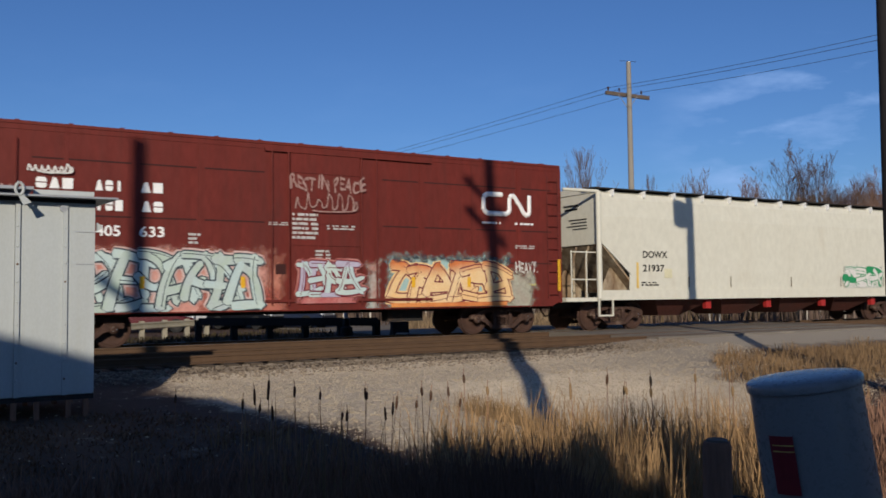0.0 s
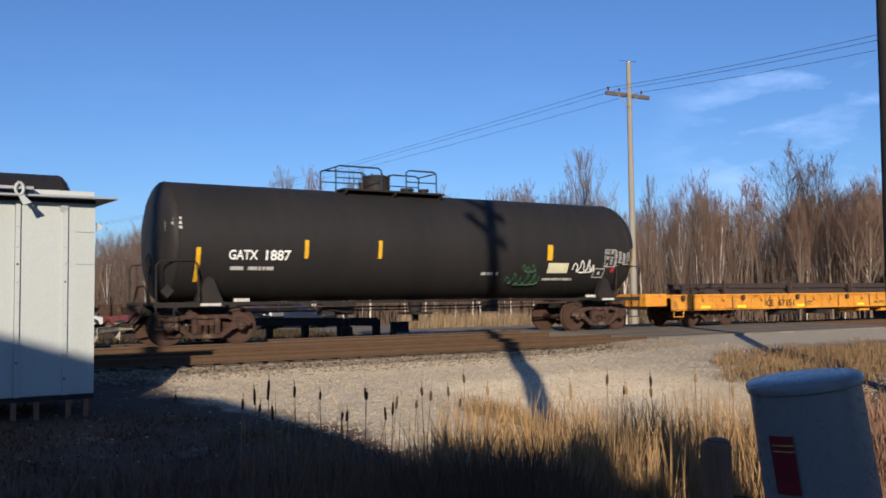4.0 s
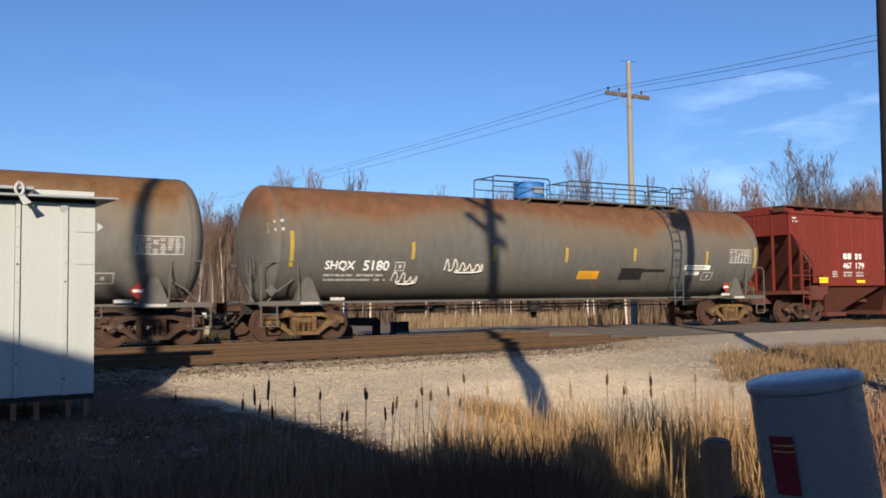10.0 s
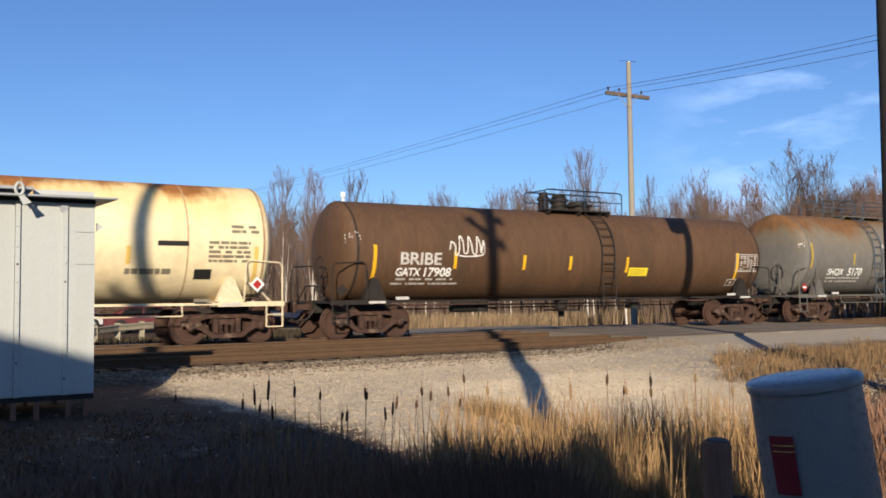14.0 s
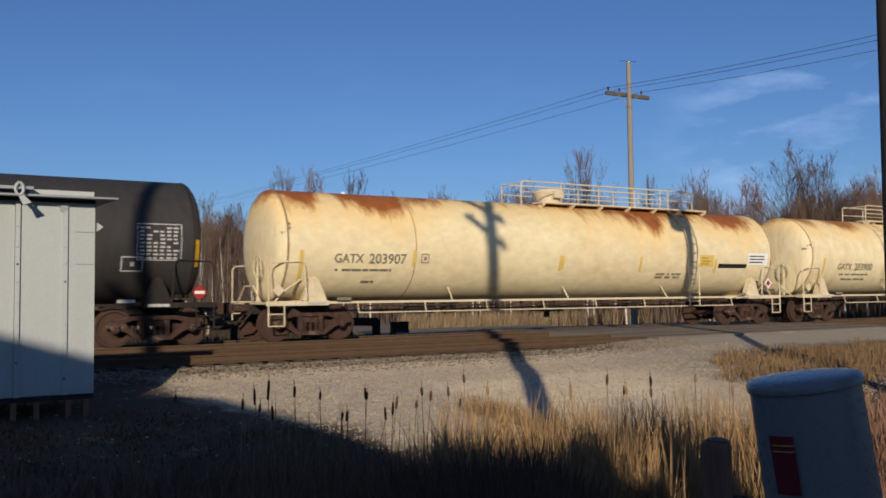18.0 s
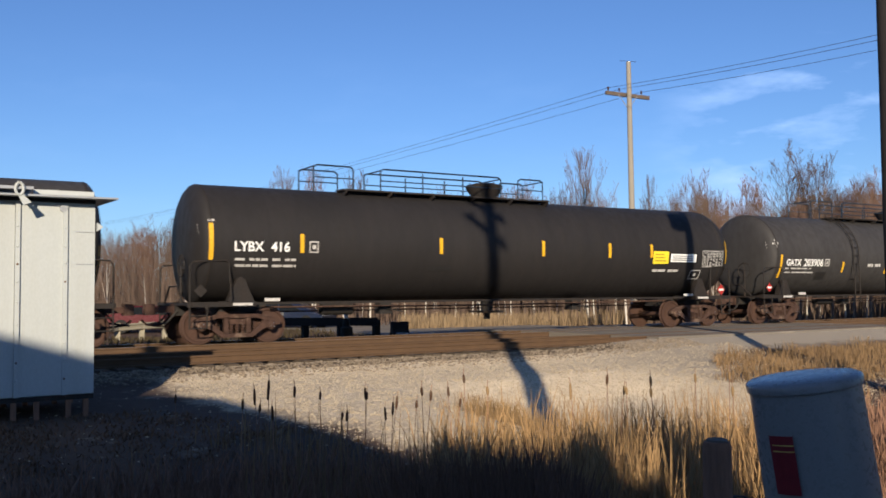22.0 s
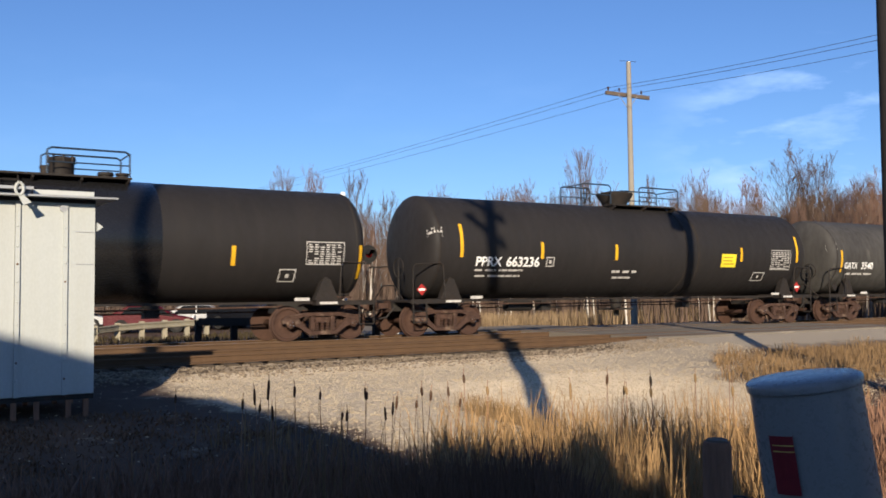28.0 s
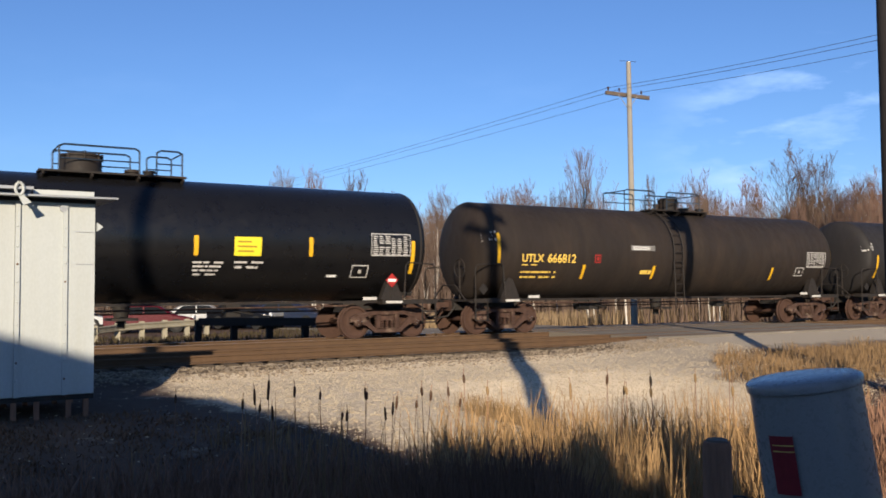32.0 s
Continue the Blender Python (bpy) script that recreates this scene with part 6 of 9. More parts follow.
    part("lock_box", hb, P_SEAM, car)
    w = Wall(car, -W - 0.016)
    dw = Wall(car, -W - 0.08)
    w.blocks("pill wedge slab", -6.83, -6.02, 3.60, 3.84, M_WHITE)
    w.blocks("wedge pill bar", -5.60, -4.95, 3.60, 3.84, M_WHITE)
    w.blocks("wedge slab", -4.60, -4.05, 3.60, 3.84, M_WHITE)
    w.blocks("slab wedge pill", -6.80, -6.02, 3.15, 3.40, M_WHITE)
    w.blocks("bar pill slab", -5.60, -4.95, 3.15, 3.40, M_WHITE)
    w.blocks("wedge pill", -4.58, -4.05, 3.15, 3.40, M_WHITE)
    w.words("CNA", -6.78, -6.08, 2.58, 2.82, M_WHITE)
    w.words("405", -5.58, -5.04, 2.58, 2.82, M_WHITE)
    w.words("633", -4.62, -4.05, 2.58, 2.82, M_WHITE)
    # the railway's sign as plain rounded strokes
    y = -W - 0.026
    for pts in ([(5.62, 4.06), (5.10, 4.06), (4.97, 3.97), (4.97, 3.60), (5.10, 3.50), (5.78, 3.50), (5.88, 3.60), (5.88, 3.98), (5.98, 4.06), (6.08, 4.00), (6.42, 3.52), (6.52, 3.48), (6.60, 3.56), (6.60, 4.08)],):
        s = Mesh()
        for (xa, za), (xb, zb) in zip(pts, pts[1:]):
            s.rod((xa, y + 0.07, za), (xb, y + 0.07, zb), 0.085, 0.085, 10)
        part("sign_stroke", s, M_WHITE, car, "white continuous-line company sign")
    w.bars(4.90, 5.54, 3.20, 3.30, 1, rng, M_WHITE)
    w.bars(6.05, 6.75, 3.20, 3.30, 1, rng, M_WHITE)
    w.squiggle(-7.0, -6.1, 3.95, 4.15, rng, P_SPRAY, 0.03)
    w.squiggle(-7.55, -7.05, 3.35, 3.65, rng, P_SPRAYTHIN, 0.022)
    w.squiggle(-7.5, -7.1, 2.95, 3.25, rng, P_SPRAYTHIN, 0.022)
    dw.words("REST IN PEACE", -0.95, 1.15, 3.88, 4.22, P_SPRAYTHIN, 0.05)
    dw.squiggle(-0.85, 0.85, 3.36, 3.80, rng, P_SPRAYTHIN, 0.024)
    dw.bars(-0.90, -0.2, 2.62, 3.32, 6, rng, P_WHITEDIM)
    dw.bars(0.05, 0.9, 2.88, 3.02, 2, rng, P_WHITEDIM)
    dw.bars(-0.27, 0.14, 2.10, 2.38, 3, rng, P_WHITEDIM)
    w.bars(-1.5, -0.95, 2.95, 3.05, 2, rng, P_WHITEDIM)
    w.bars(6.05, 6.75, 2.50, 2.62, 2, rng, P_WHITEDIM)
    for q in ((-3.49, -3.2, 2.44, 2.73),):
        w.bars(*q, 3, rng, P_WHITEDIM)
    w.panel("yellow_bar", 6.05, 6.78, 1.42, 1.48, M_YLABEL)
    w.mist(-7.55, -1.25, 0.83, 2.5, (0.52, 0.20, 0.15), (0.62, 0.36, 0.30), 0.003, 0.32)
    w.mist(-3.4, -0.9, 0.83, 1.5, (0.36, 0.05, 0.04), (0.50, 0.20, 0.14), 0.006, 0.3)
    w.wild(-6.75, -1.75, 0.86, 2.22, rng, (S_BLUE, S_BLUE, S_GREEN, S_BLUE, S_GREEN), S_DARK, S_HALO, 9, 0.21)
    w.mist(-1.62, -0.95, 0.83, 2.3, (0.50, 0.22, 0.15), (0.42, 0.14, 0.10), 0.004, 0.22)
    dw.mist(-0.95, 1.05, 0.98, 1.6, (0.52, 0.22, 0.20), (0.40, 0.07, 0.07), 0.004, 0.25)
    dw.wild(-0.72, 0.85, 1.16, 2.02, rng, (S_BLUE, S_LILAC, S_BLUE), S_MAROON, S_PINK, 4, 0.15)
    w.mist(1.05, 1.75, 0.83, 2.2, (0.40, 0.48, 0.44), (0.42, 0.20, 0.16), 0.004, 0.25)
    w.mist(1.6, 6.0, 0.83, 2.45, (0.30, 0.50, 0.52), (0.42, 0.52, 0.44), 0.005, 0.34)
    w.mist(5.5, 6.95, 0.83, 2.1, (0.42, 0.46, 0.36), (0.36, 0.30, 0.24), 0.008, 0.35)
    w.wild(2.1, 5.6, 0.95, 2.02, rng, (S_FIRE, S_FIRE, S_FIRE), S_MAROON, S_CREAM, 6, 0.25)
    w.panel("sprayed_bar", 1.9, 5.7, 0.845, 0.96, S_ORANGE, 0.06)
    for k in range(14):
        w.squiggle(2.0 + 0.28 * k, 2.2 + 0.28 * k, 2.08 + 0.05 * (k % 3), 2.24 + 0.05 * (k % 2), rng, S_DARK, 0.014)
    w.words("HEAVY.", 6.05, 6.85, 1.80, 2.10, P_SPRAY, 0.03)
    for x, z in ((7.62, 1.25), (-7.66, 1.25)):
        Wall(car, -W - 0.075).panel("reflector_stripe", x - 0.05, x + 0.05, z, z + 0.95, M_YELLOW)
    for x in (-4.56, -2.17, 2.6, 4.4):
        Wall(car, -W - 0.06).panel("reflector_stripe", x - 0.055, x + 0.055, 1.38, 1.66, M_YELLOW)
    u = Mesh()
    u.box(-L + 0.2, -0.3, 0.7, L - 0.2, 0.3, 0.96)
    for x in (-4, -2, 0, 2, 4):
        u.box(x - 0.08, -1.3, 0.75, x + 0.08, 1.3, 0.95)
    part("centre_sill", u, M_DARKSTEEL, car)
    t = Mesh()
    t.box(2.2, -0.9, 0.45, 3.3, -0.5, 0.85)
    part("brake_gear", t, M_DARKSTEEL, car)
    couplers(car, L + 0.3)
    add_trucks(car, 5.95, 9.2)
    place(car, 9.2, L)


def make_flatcar():
    car = thing("flatcar", "orange flatcar loaded with long dark steel rails", "flatcar", group="train cars")
    rng = random.Random(8)
    m = Mesh()
    m.box(-9.45, -1.42, 0.98, 10.1, 1.42, 1.10)
    part("deck", m, P_FLAT, car)
    for y in (-1, 1):
        s = Mesh()
        s.prism([(-9.45, 0.60), (-5.4, 0.60), (-4.6, 0.57), (4.6, 0.57), (5.4, 0.60), (10.1, 0.60), (10.1, 1.08), (-9.45, 1.08)], "Y", y * 1.40, y * 1.34)
        s.box(-9.45, min(y * 1.34, y * 1.46), 1.04, 10.1, max(y * 1.34, y * 1.46), 1.09)
        s.box(-9.45, min(y * 1.34, y * 1.45), 0.56, 10.1, max(y * 1.34, y * 1.45), 0.585)
        part("side_sill", s, P_FLAT, car, "orange side sill with stake pockets")
    for i in range(20):
        x = -9.0 + i * 0.98
        p = Mesh()
        p.box(x - 0.065, -1.50, 0.93, x + 0.065, -1.42, 1.07)
        p.box(x - 0.04, -1.51, 0.88, x + 0.04, -1.42, 0.94)
        part("stake_pocket", p, P_FLAT if i % 3 else M_TRUCK, car)
        q = Mesh()
        q.box(x + 0.47, -1.435, 0.61, x + 0.51, -1.405, 1.04)
        part("side_rib", q, P_FLAT if i % 2 else P_FLATDARK, car)
    for s in (-1, 1):
        e = Mesh()
        x0, x1 = sorted((9.45 * s if s < 0 else 10.1, (10.4 if s < 0 else 10.5) * s))
        e.box(x0, -1.15, 0.72, x1, 1.15, 1.13)
        part("end_sill", e, P_FLAT, car)
        st = Mesh()
        xs = s * 9.2
        st.path([(xs - 0.22, -1.44, 0.54), (xs - 0.22, -1.44, 0.36), (xs + 0.22, -1.44, 0.36), (xs + 0.22, -1.44, 0.54)], 0.02, 6)
        part("step", st, P_FLAT, car)
    u = Mesh()
    u.prism([(-9.3, 0.98), (-5.4, 0.62), (-4.4, 0.50), (4.4, 0.50), (5.4, 0.62), (9.6, 0.98)], "Y", -0.4, 0.4)
    part("centre_sill", u, M_DARKSTEEL, car)
    t = Mesh()
    t.lathe([(-0.6, 0.05), (-0.55, 0.18), (0.5, 0.18), (0.55, 0.05)], "X", 14, (0.6, -0.9, 0.52))
    part("air_reservoir", t, P_FLAT, car, smooth=40)
    for x, z, m_ in ((1.2, 0.52, P_FLAT), (2.6, 0.50, P_FLAT), (-1.4, 0.46, M_DARKSTEEL), (4.2, 0.46, M_DARKSTEEL), (-3.6, 0.45, M_DARKSTEEL)):
        b = Mesh()
        b.box(x - 0.32, -1.25, z - 0.12, x + 0.32, -0.75, z + 0.14)
        b.rod((x - 0.9, -1.1, z), (x + 0.9, -1.1, z + 0.04), 0.03, 0.03, 6)
        part("brake_gear", b, m_, car)
    w = Wall(car, -1.405)
    w.words("ICE", -4.85, -4.40, 0.66, 0.88, M_BLACKINK)
    w.words("67151", -4.15, -3.25, 0.66, 0.88, M_BLACKINK)
    for x in (-8.1, -6.3, -3.1, 0.5, 3.2, 6.6, 8.6):
        w.panel("reflector_stripe", x, x + 0.45, 0.62, 0.71, M_YLABEL, 0.004)
    w.bars(-2.6, -2.2, 0.66, 0.84, 3, rng, M_BLACKINK)
    w.bars(1.6, 2.2, 0.70, 0.80, 2, rng, M_BLACKINK)
    w.panel("data_panel", 2.6, 3.0, 0.72, 0.92, M_WHITE)
    couplers(car, 10.3)
    add_trucks(car, 7.1, -10.4)
    place(car, -10.4, 10.3)
    # the load: long rails in layers, held by stakes
    rd = rail_mesh(14.6, "steel_rail")
    dat = rd.data("steel_rail", P_RAILLOAD, 0, True)
    for k in range(2):
        for i in range(14):
            part("steel_rail", dat, None, car, "long dark steel rail" if i == 0 and k == 0 else "", at=pose(-0.1 + rng.uniform(-0.5, 0.5) + (0.6 if k else 0), -1.05 + i * 0.16, 1.10 + 0.18 * (k + 1) + 0.02 * k))
    for x in (-6.9, -3.4, 0.2, 3.7, 6.6):
        b = Mesh()
        b.box(x - 0.06, -1.3, 1.285, x + 0.06, 1.3, 1.30)
        b.box(x - 0.045, -1.42, 1.1, x + 0.045, -1.34, 1.52)
        part("stake", b, M_TRUCK, car)


def make_red_hopper():
    C = -67.36
    car = thing("hopper_car", "faded red three-bay covered hopper car with graffiti", "hopper car", group="train cars")
    rng = random.Random(12)
    W, zb, zt = 1.57, 1.47, 4.05
    # sides with the sloped cut at both ends
    for y in (-1, 1):
        s = Mesh()
        s.prism([(-8.35, 3.28), (-8.2, 3.28), (-7.02, 2.2), (-7.02, zb), (6.9, zb), (7.75, 2.35), (8.45, 3.30), (8.45, zt), (-8.35, zt)], "Y", y * W, y * (W - 0.03))
        part("side_sheet", s, P_HOPPER, car, "flat red side sheet")
    for i in range(16):
        x = -6.3 + i * 0.86
        p = Mesh()
        p.prism([(x - 0.10, -W), (x - 0.05, -W - 0.013), (x + 0.05, -W - 0.013), (x + 0.10, -W)], "Z", zb + 0.04, zt - 0.04)
        part("side_post", p, P_HOPPER, car)
    ch = Mesh()
    for y in (-1, 1):
        ch.box(-8.4, min(y * W, y * (W + 0.05)), zt - 0.03, 8.5, max(y * W, y * (W + 0.05)), zt + 0.08)
        ch.box(-6.7, min(y * W, y * (W + 0.05)), zb - 0.10, 7.2, max(y * W, y * (W + 0.05)), zb + 0.02)
    part("chord", ch, P_HOPPER, car)
    r = Mesh()
    r.prism([(-W, zt), (W, zt), (0.5, zt + 0.22), (-0.5, zt + 0.22)], "X", -8.35, 8.45)
    part("roof", r, P_HOPPER, car)
    for x in (-6.5, -3.2, 0.1, 3.4, 6.4):
        h = Mesh()
        h.box(x - 1.4, -0.45, zt + 0.2, x + 1.4, 0.45, zt + 0.34)
        part("roof_hatch", h, P_HOPPER, car)
    for y in (-1, 1):
        k = Mesh()
        k.box(-8.5, y * 1.25 - 0.3, zt + 0.24, 8.6, y * 1.25 + 0.3, zt + 0.265)
        for i in range(15):
            k.box(-8.45 + i * 1.21, y * 1.25 - 0.28, zt + 0.05, -8.42 + i * 1.21, y * 1.25 + 0.28, zt + 0.24)
        part("roof_walk", k, P_BAY, car, "grimy roof walkway on brackets")
    # slope sheets and bays
    for s, x0, x1 in ((-1, -8.3, -6.4), (1, 8.4, 6.6)):
        g = Mesh()
        g.prism([(x0 - 0.1 * s, 3.3), (x1 - 0.1 * s, 1.2), (x1 - 0.25 * s, 1.2), (x0 - 0.25 * s, 3.42)], "Y", -W + 0.05, W - 0.05)
        part("slope_sheet", g, P_BAY, car, "grimy sloping end sheet")
        for k, xx in enumerate((x0, x0 - s * 0.62)):
            for y in ((-1, 1) if k < 2 else (-1,)):
                p = Mesh()
                p.box(xx - 0.034, y * W - 0.05 * (y > 0) - 0.01, 1.2, xx + 0.034, y * W + 0.05 * (y < 0) + 0.01, 3.32)
                part("end_post", p, P_HOPPER, car)
        e = Mesh()
        e.box(min(x0, x1 - 0.2 * s), -W + 0.02, 1.06, max(x0, x1 - 0.2 * s), W - 0.02, 1.20)
        part("end_sill", e, P_BAY, car)
        e = Mesh()
        e.box(min(x0 + 0.02 * s, x0 - 0.02 * s), -W + 0.04, 3.25, max(x0 + 0.02 * s, x0 - 0.02 * s), W - 0.04, zt)
        part("end_sheet", e, P_HOPPER, car)
        for q in (-0.8, 0.0, 0.8):
            p = Mesh()
            p.box(x0 - 0.04, q - 0.035, 1.2, x0 + 0.04, q + 0.035, 4.1)
            part("end_post", p, P_HOPPER, car)
        lad = Mesh()
        xl = x0 - s * 0.8
        for d in (-0.2, 0.2):
            lad.rod((xl + d, -W - 0.05, 0.55), (xl + d, -W - 0.05, 2.4), 0.016, 0.016, 5)
        for k in range(6):
            lad.rod((xl - 0.2, -W - 0.05, 0.65 + 0.32 * k), (xl + 0.2, -W - 0.05, 0.65 + 0.32 * k), 0.014, 0.014, 5)
        lad.path([(x0, -W - 0.03, 1.75), (x1, -W - 0.03, 1.75)], 0.02, 6)
        part("ladder", lad, P_HOPPER, car)
        j = Mesh()
        j.prism([(x1 - s * 0.3, 1.38), (x1 + s * 0.75, 1.38), (x1 + s * 0.75, 0.85), (x1 + s * 0.15, 0.85)], "Y", -W, -W + 0.25)
        part("jacking_pad", j, P_BAY, car)
    for a, b, c, d in ((-6.3, -5.3, -4.4, -2.6), (-2.4, -1.6, -0.3, 1.7), (2.1, 3.2, 4.4, 6.0)):
        h = Mesh()
        k = len(h.v)
        top, low = 1.42, 0.36
        t = [(a, -W + 0.04, top), (d, -W + 0.04, top), (d, W - 0.04, top), (a, W - 0.04, top)]
        l = [(b, -0.75, low), (c, -0.75, low), (c, 0.75, low), (b, 0.75, low)]
        h.v += t + l
        h.f += [(0, 1, 5, 4), (1, 2, 6, 5), (2, 3, 7, 6), (3, 0, 4, 7), (4, 5, 6, 7), (3, 2, 1, 0)]
        h.mi += [0] * 6
        part("hopper_bay", h, P_BAY, car, "sloping discharge bay")
        g = Mesh()
        g.box(b - 0.15, -0.95, low - 0.16, c + 0.15, 0.95, low)
        part("outlet_gate", g, P_BAY, car)
    u = Mesh()
    u.box(-8.6, -0.3, 0.72, 8.6, 0.3, 1.05)
    part("centre_sill", u, P_BAY, car)
    w = Wall(car, -W - 0.04)
    w.blocks("pill slab", -5.28, -4.75, 2.38, 2.60, M_WHITE)
    w.blocks("pill pill", -4.55, -4.10, 2.38, 2.60, M_WHITE)
    w.words("467", -5.30, -4.76, 2.02, 2.25, M_WHITE)
    w.words("179", -4.50, -3.98, 2.02, 2.25, M_WHITE)
    w.bars(-5.28, -4.75, 1.72, 1.95, 2, rng, P_WHITEDIM)
    w.bars(-4.50, -4.05, 1.72, 1.95, 2, rng, P_WHITEDIM)
    w.bars(-5.95, -5.65, 1.70, 1.95, 3, rng, P_WHITEDIM)
    for x, kind in ((2.56, "pill"), (3.24, "slab"), (3.92, "pill"), (4.58, "slab")):
        w.blocks(kind, x, x + 0.46, 2.88, 3.08, M_WHITE, 0.8)
        w.panel("sign_underline", x - 0.10, x + 0.42, 2.80, 2.85, M_WHITE)
    w.outline_tag(-2.75, 0.35, 1.55, 2.22, rng, P_SPRAYMID, 0.020)
    w.squiggle(3.3, 3.9, 1.7, 1.95, rng, P_SPRAY, 0.018)
    w.squiggle(7.1, 7.9, 2.9, 3.2, rng, P_SPRAY, 0.02)
    w.panel("data_panel", 4.95, 5.38, 1.68, 1.95, M_WHITE)
    w.panel("data_print", 5.02, 5.31, 1.75, 1.88, M_BLACKINK, 0.01)
    w.bars(6.3, 6.8, 1.8, 2.1, 3, rng, P_WHITEDIM)
    w.bars(-8.2, -7.9, 3.7, 3.95, 2, rng, P_WHITEDIM)
    v = Wall(car, -W - 0.056)
    for x0, x1 in ((-6.78, -6.25), (-4.5, -3.98), (-1.97, -1.55), (0.68, 1.15), (4.13, 4.57), (6.5, 6.9)):
        v.panel("reflector_stripe", x0, x1, 1.48, 1.58, M_YLABEL)
    v.panel("reflector_stripe", -6.78, -6.25, 1.60, 1.68, M_YLABEL)
    couplers(car, 8.6)
    add_trucks(car, 6.88, C)
    place(car, C, 8.6)


def make_pale_hopper():
    C = 27.0
    car = thing("hopper_car", "pale cream covered hopper car with smooth curved sides", "hopper car", group="train cars")
    rng = random.Random(21)
    W, zb, zt = 1.57, 1.24, 4.36
    for y in (-1, 1):
        s = Mesh()
        bands = [(zb, 0.02, 7.25), (1.8, 0.0, 7.25), (2.75, 0.0, 8.42), (3.58, 0.0, 8.42), (4.14, 0.05, 8.42), (zt, 0.13, 8.42)]
        for (za, da, xa), (zc2, db, xb) in zip(bands, bands[1:]):
            for thick in (0.0, 0.03):
                s.poly([(-xa, y * (W - da - thick), za), (xa, y * (W - da - thick), za), (xb, y * (W - db - thick), zc2), (-xb, y * (W - db - thick), zc2)])
        part("side_sheet", s, P_PALE, car, "smooth cream side sheet", smooth=50)
        k = Mesh()
        k.box(-8.5, min(y * W, y * (W + 0.04)), 0.95, 8.5, max(y * W, y * (W + 0.04)), 1.26)
        part("side_sill", k, P_PALE, car)
    r = Mesh()
    r.prism([(-W + 0.1, zt), (W - 0.1, zt), (0.6, zt + 0.2), (-0.6, zt + 0.2)], "X", -8.45, 8.45)
    part("roof", r, P_PALE, car)
    for y in (-1, 1):
        k = Mesh()
        k.box(-8.6, y * 1.2 - 0.3, zt + 0.12, 8.6, y * 1.2 + 0.3, zt + 0.145)
        part("roof_walk", k, M_DARKSTEEL, car, "dark roof walkway grating")
        for i in range(13):
            b = Mesh()
            x = -7.9 + i * 1.35
            b.prism([(y * 1.1, zt + 0.02), (y * 1.6, zt + 0.10), (y * 1.6, zt - 0.10), (y * 1.55, zt - 0.13)], "X", x - 0.016, x + 0.016)
            part("walk_bracket", b, M_WHITE, car)
    for x in (-5.5, -1.8, 1.8, 5.5):
        h = Mesh()
        h.box(x - 1.5, -0.4, zt + 0.18, x + 1.5, 0.4, zt + 0.30)
        part("roof_hatch", h, P_PALE, car)
    for s in (-1, 1):
        e = Mesh()
        x0, x1 = s * 8.42, s * 6.9
        e.box(min(x0, x0 - s * 0.05), -W + 0.06, 2.72, max(x0, x0 - s * 0.05), W - 0.06, zt)
        part("end_sheet", e, P_PALE, car)
        k = Mesh()
        for row, (ya, yb) in enumerate(((-0.5, 0.25), (-0.45, 0.2), (-0.9, 0.0), (-0.9, -0.1), (-0.9, 0.1), (-0.9, -0.2))):
            z = (3.98, 3.86, 3.52, 3.42, 3.32, 3.22)[row]
            k.box(min(x0, x0 + s * 0.006), ya, z, max(x0, x0 + s * 0.006), yb, z + (0.07 if row < 2 else 0.045))
        part("end_lettering", k, M_BLACKINK, car, "rows of small black lettering")
        for y in (-0.95, -0.35, 0.4):
            k = Mesh()
            k.path([(x0 + s * 0.12, y, 1.04), (x0 + s * 0.12, y, 2.3), (x0 - s * 0.1, y + 0.1, 2.7)], 0.035, 7)
            part("brake_pipe", k, P_PALESTAIN, car)
        k = Mesh()
        k.lathe([(x0 + s * 0.35, 0.10), (x0 + s * 0.4, 0.17), (x0 + s * 0.95, 0.17), (x0 + s * 1.0, 0.10)], "X", 14, (0, 0.35, 1.32))
        k.box(min(x0 + s * 0.45, x0 + s * 0.9), 0.2, 1.04, max(x0 + s * 0.45, x0 + s * 0.9), 0.5, 1.2)
        part("brake_cylinder", k, P_BAY, car, "rusty brake cylinder", smooth=40)
        g = Mesh()
        g.prism([(x0, 2.75), (x1, 1.2), (x1 - s * 0.1, 1.2), (x0 - s * 0.1, 2.75)], "Y", -W + 0.05, W - 0.05)
        part("slope_sheet", g, P_PALESTAIN, car, "brown-stained sloping end sheet")
        for y in (-1.15, 1.12):
            g = Mesh()
            g.prism([(s * 8.25, 1.04), (s * 7.0, 1.04), (s * 7.0, 1.65), (s * 7.45, 2.05), (s * 7.75, 1.95)], "Y", y, y + 0.03)
            part("end_gusset", g, P_PALESTAIN, car, "stained cream gusset plate")
        for y in (-1, 1):
            p = Mesh()
            p.rod((s * 8.5, y * (W - 0.02), 1.0), (s * 8.5, y * (W - 0.02), zt), 0.09, 0.09, 10)
            p.rod((s * 8.5, y * (W - 0.02), zt), (s * 9.6, y * (W - 0.4), zt + 0.05), 0.05, 0.05, 8)
            part("end_post", p, P_PALE, car, smooth=40)
            q = Mesh()
            for xx in (s * 9.5, s * 8.9):
                q.rod((xx, y * 1.4, 0.95), (xx, y * 1.4, 2.5), 0.022, 0.022, 6)
            for z in (1.6, 2.45):
                q.rod((s * 9.5, y * 1.4, z), (s * 8.5, y * 1.4, z), 0.022, 0.022, 6)
            part("end_handrail", q, P_PALE, car)
        f = Mesh()
        f.box(min(s * 8.4, s * 9.8), -1.5, 0.92, max(s * 8.4, s * 9.8), 1.5, 1.04)
        part("end_platform", f, P_PALE, car)
        j = Mesh()
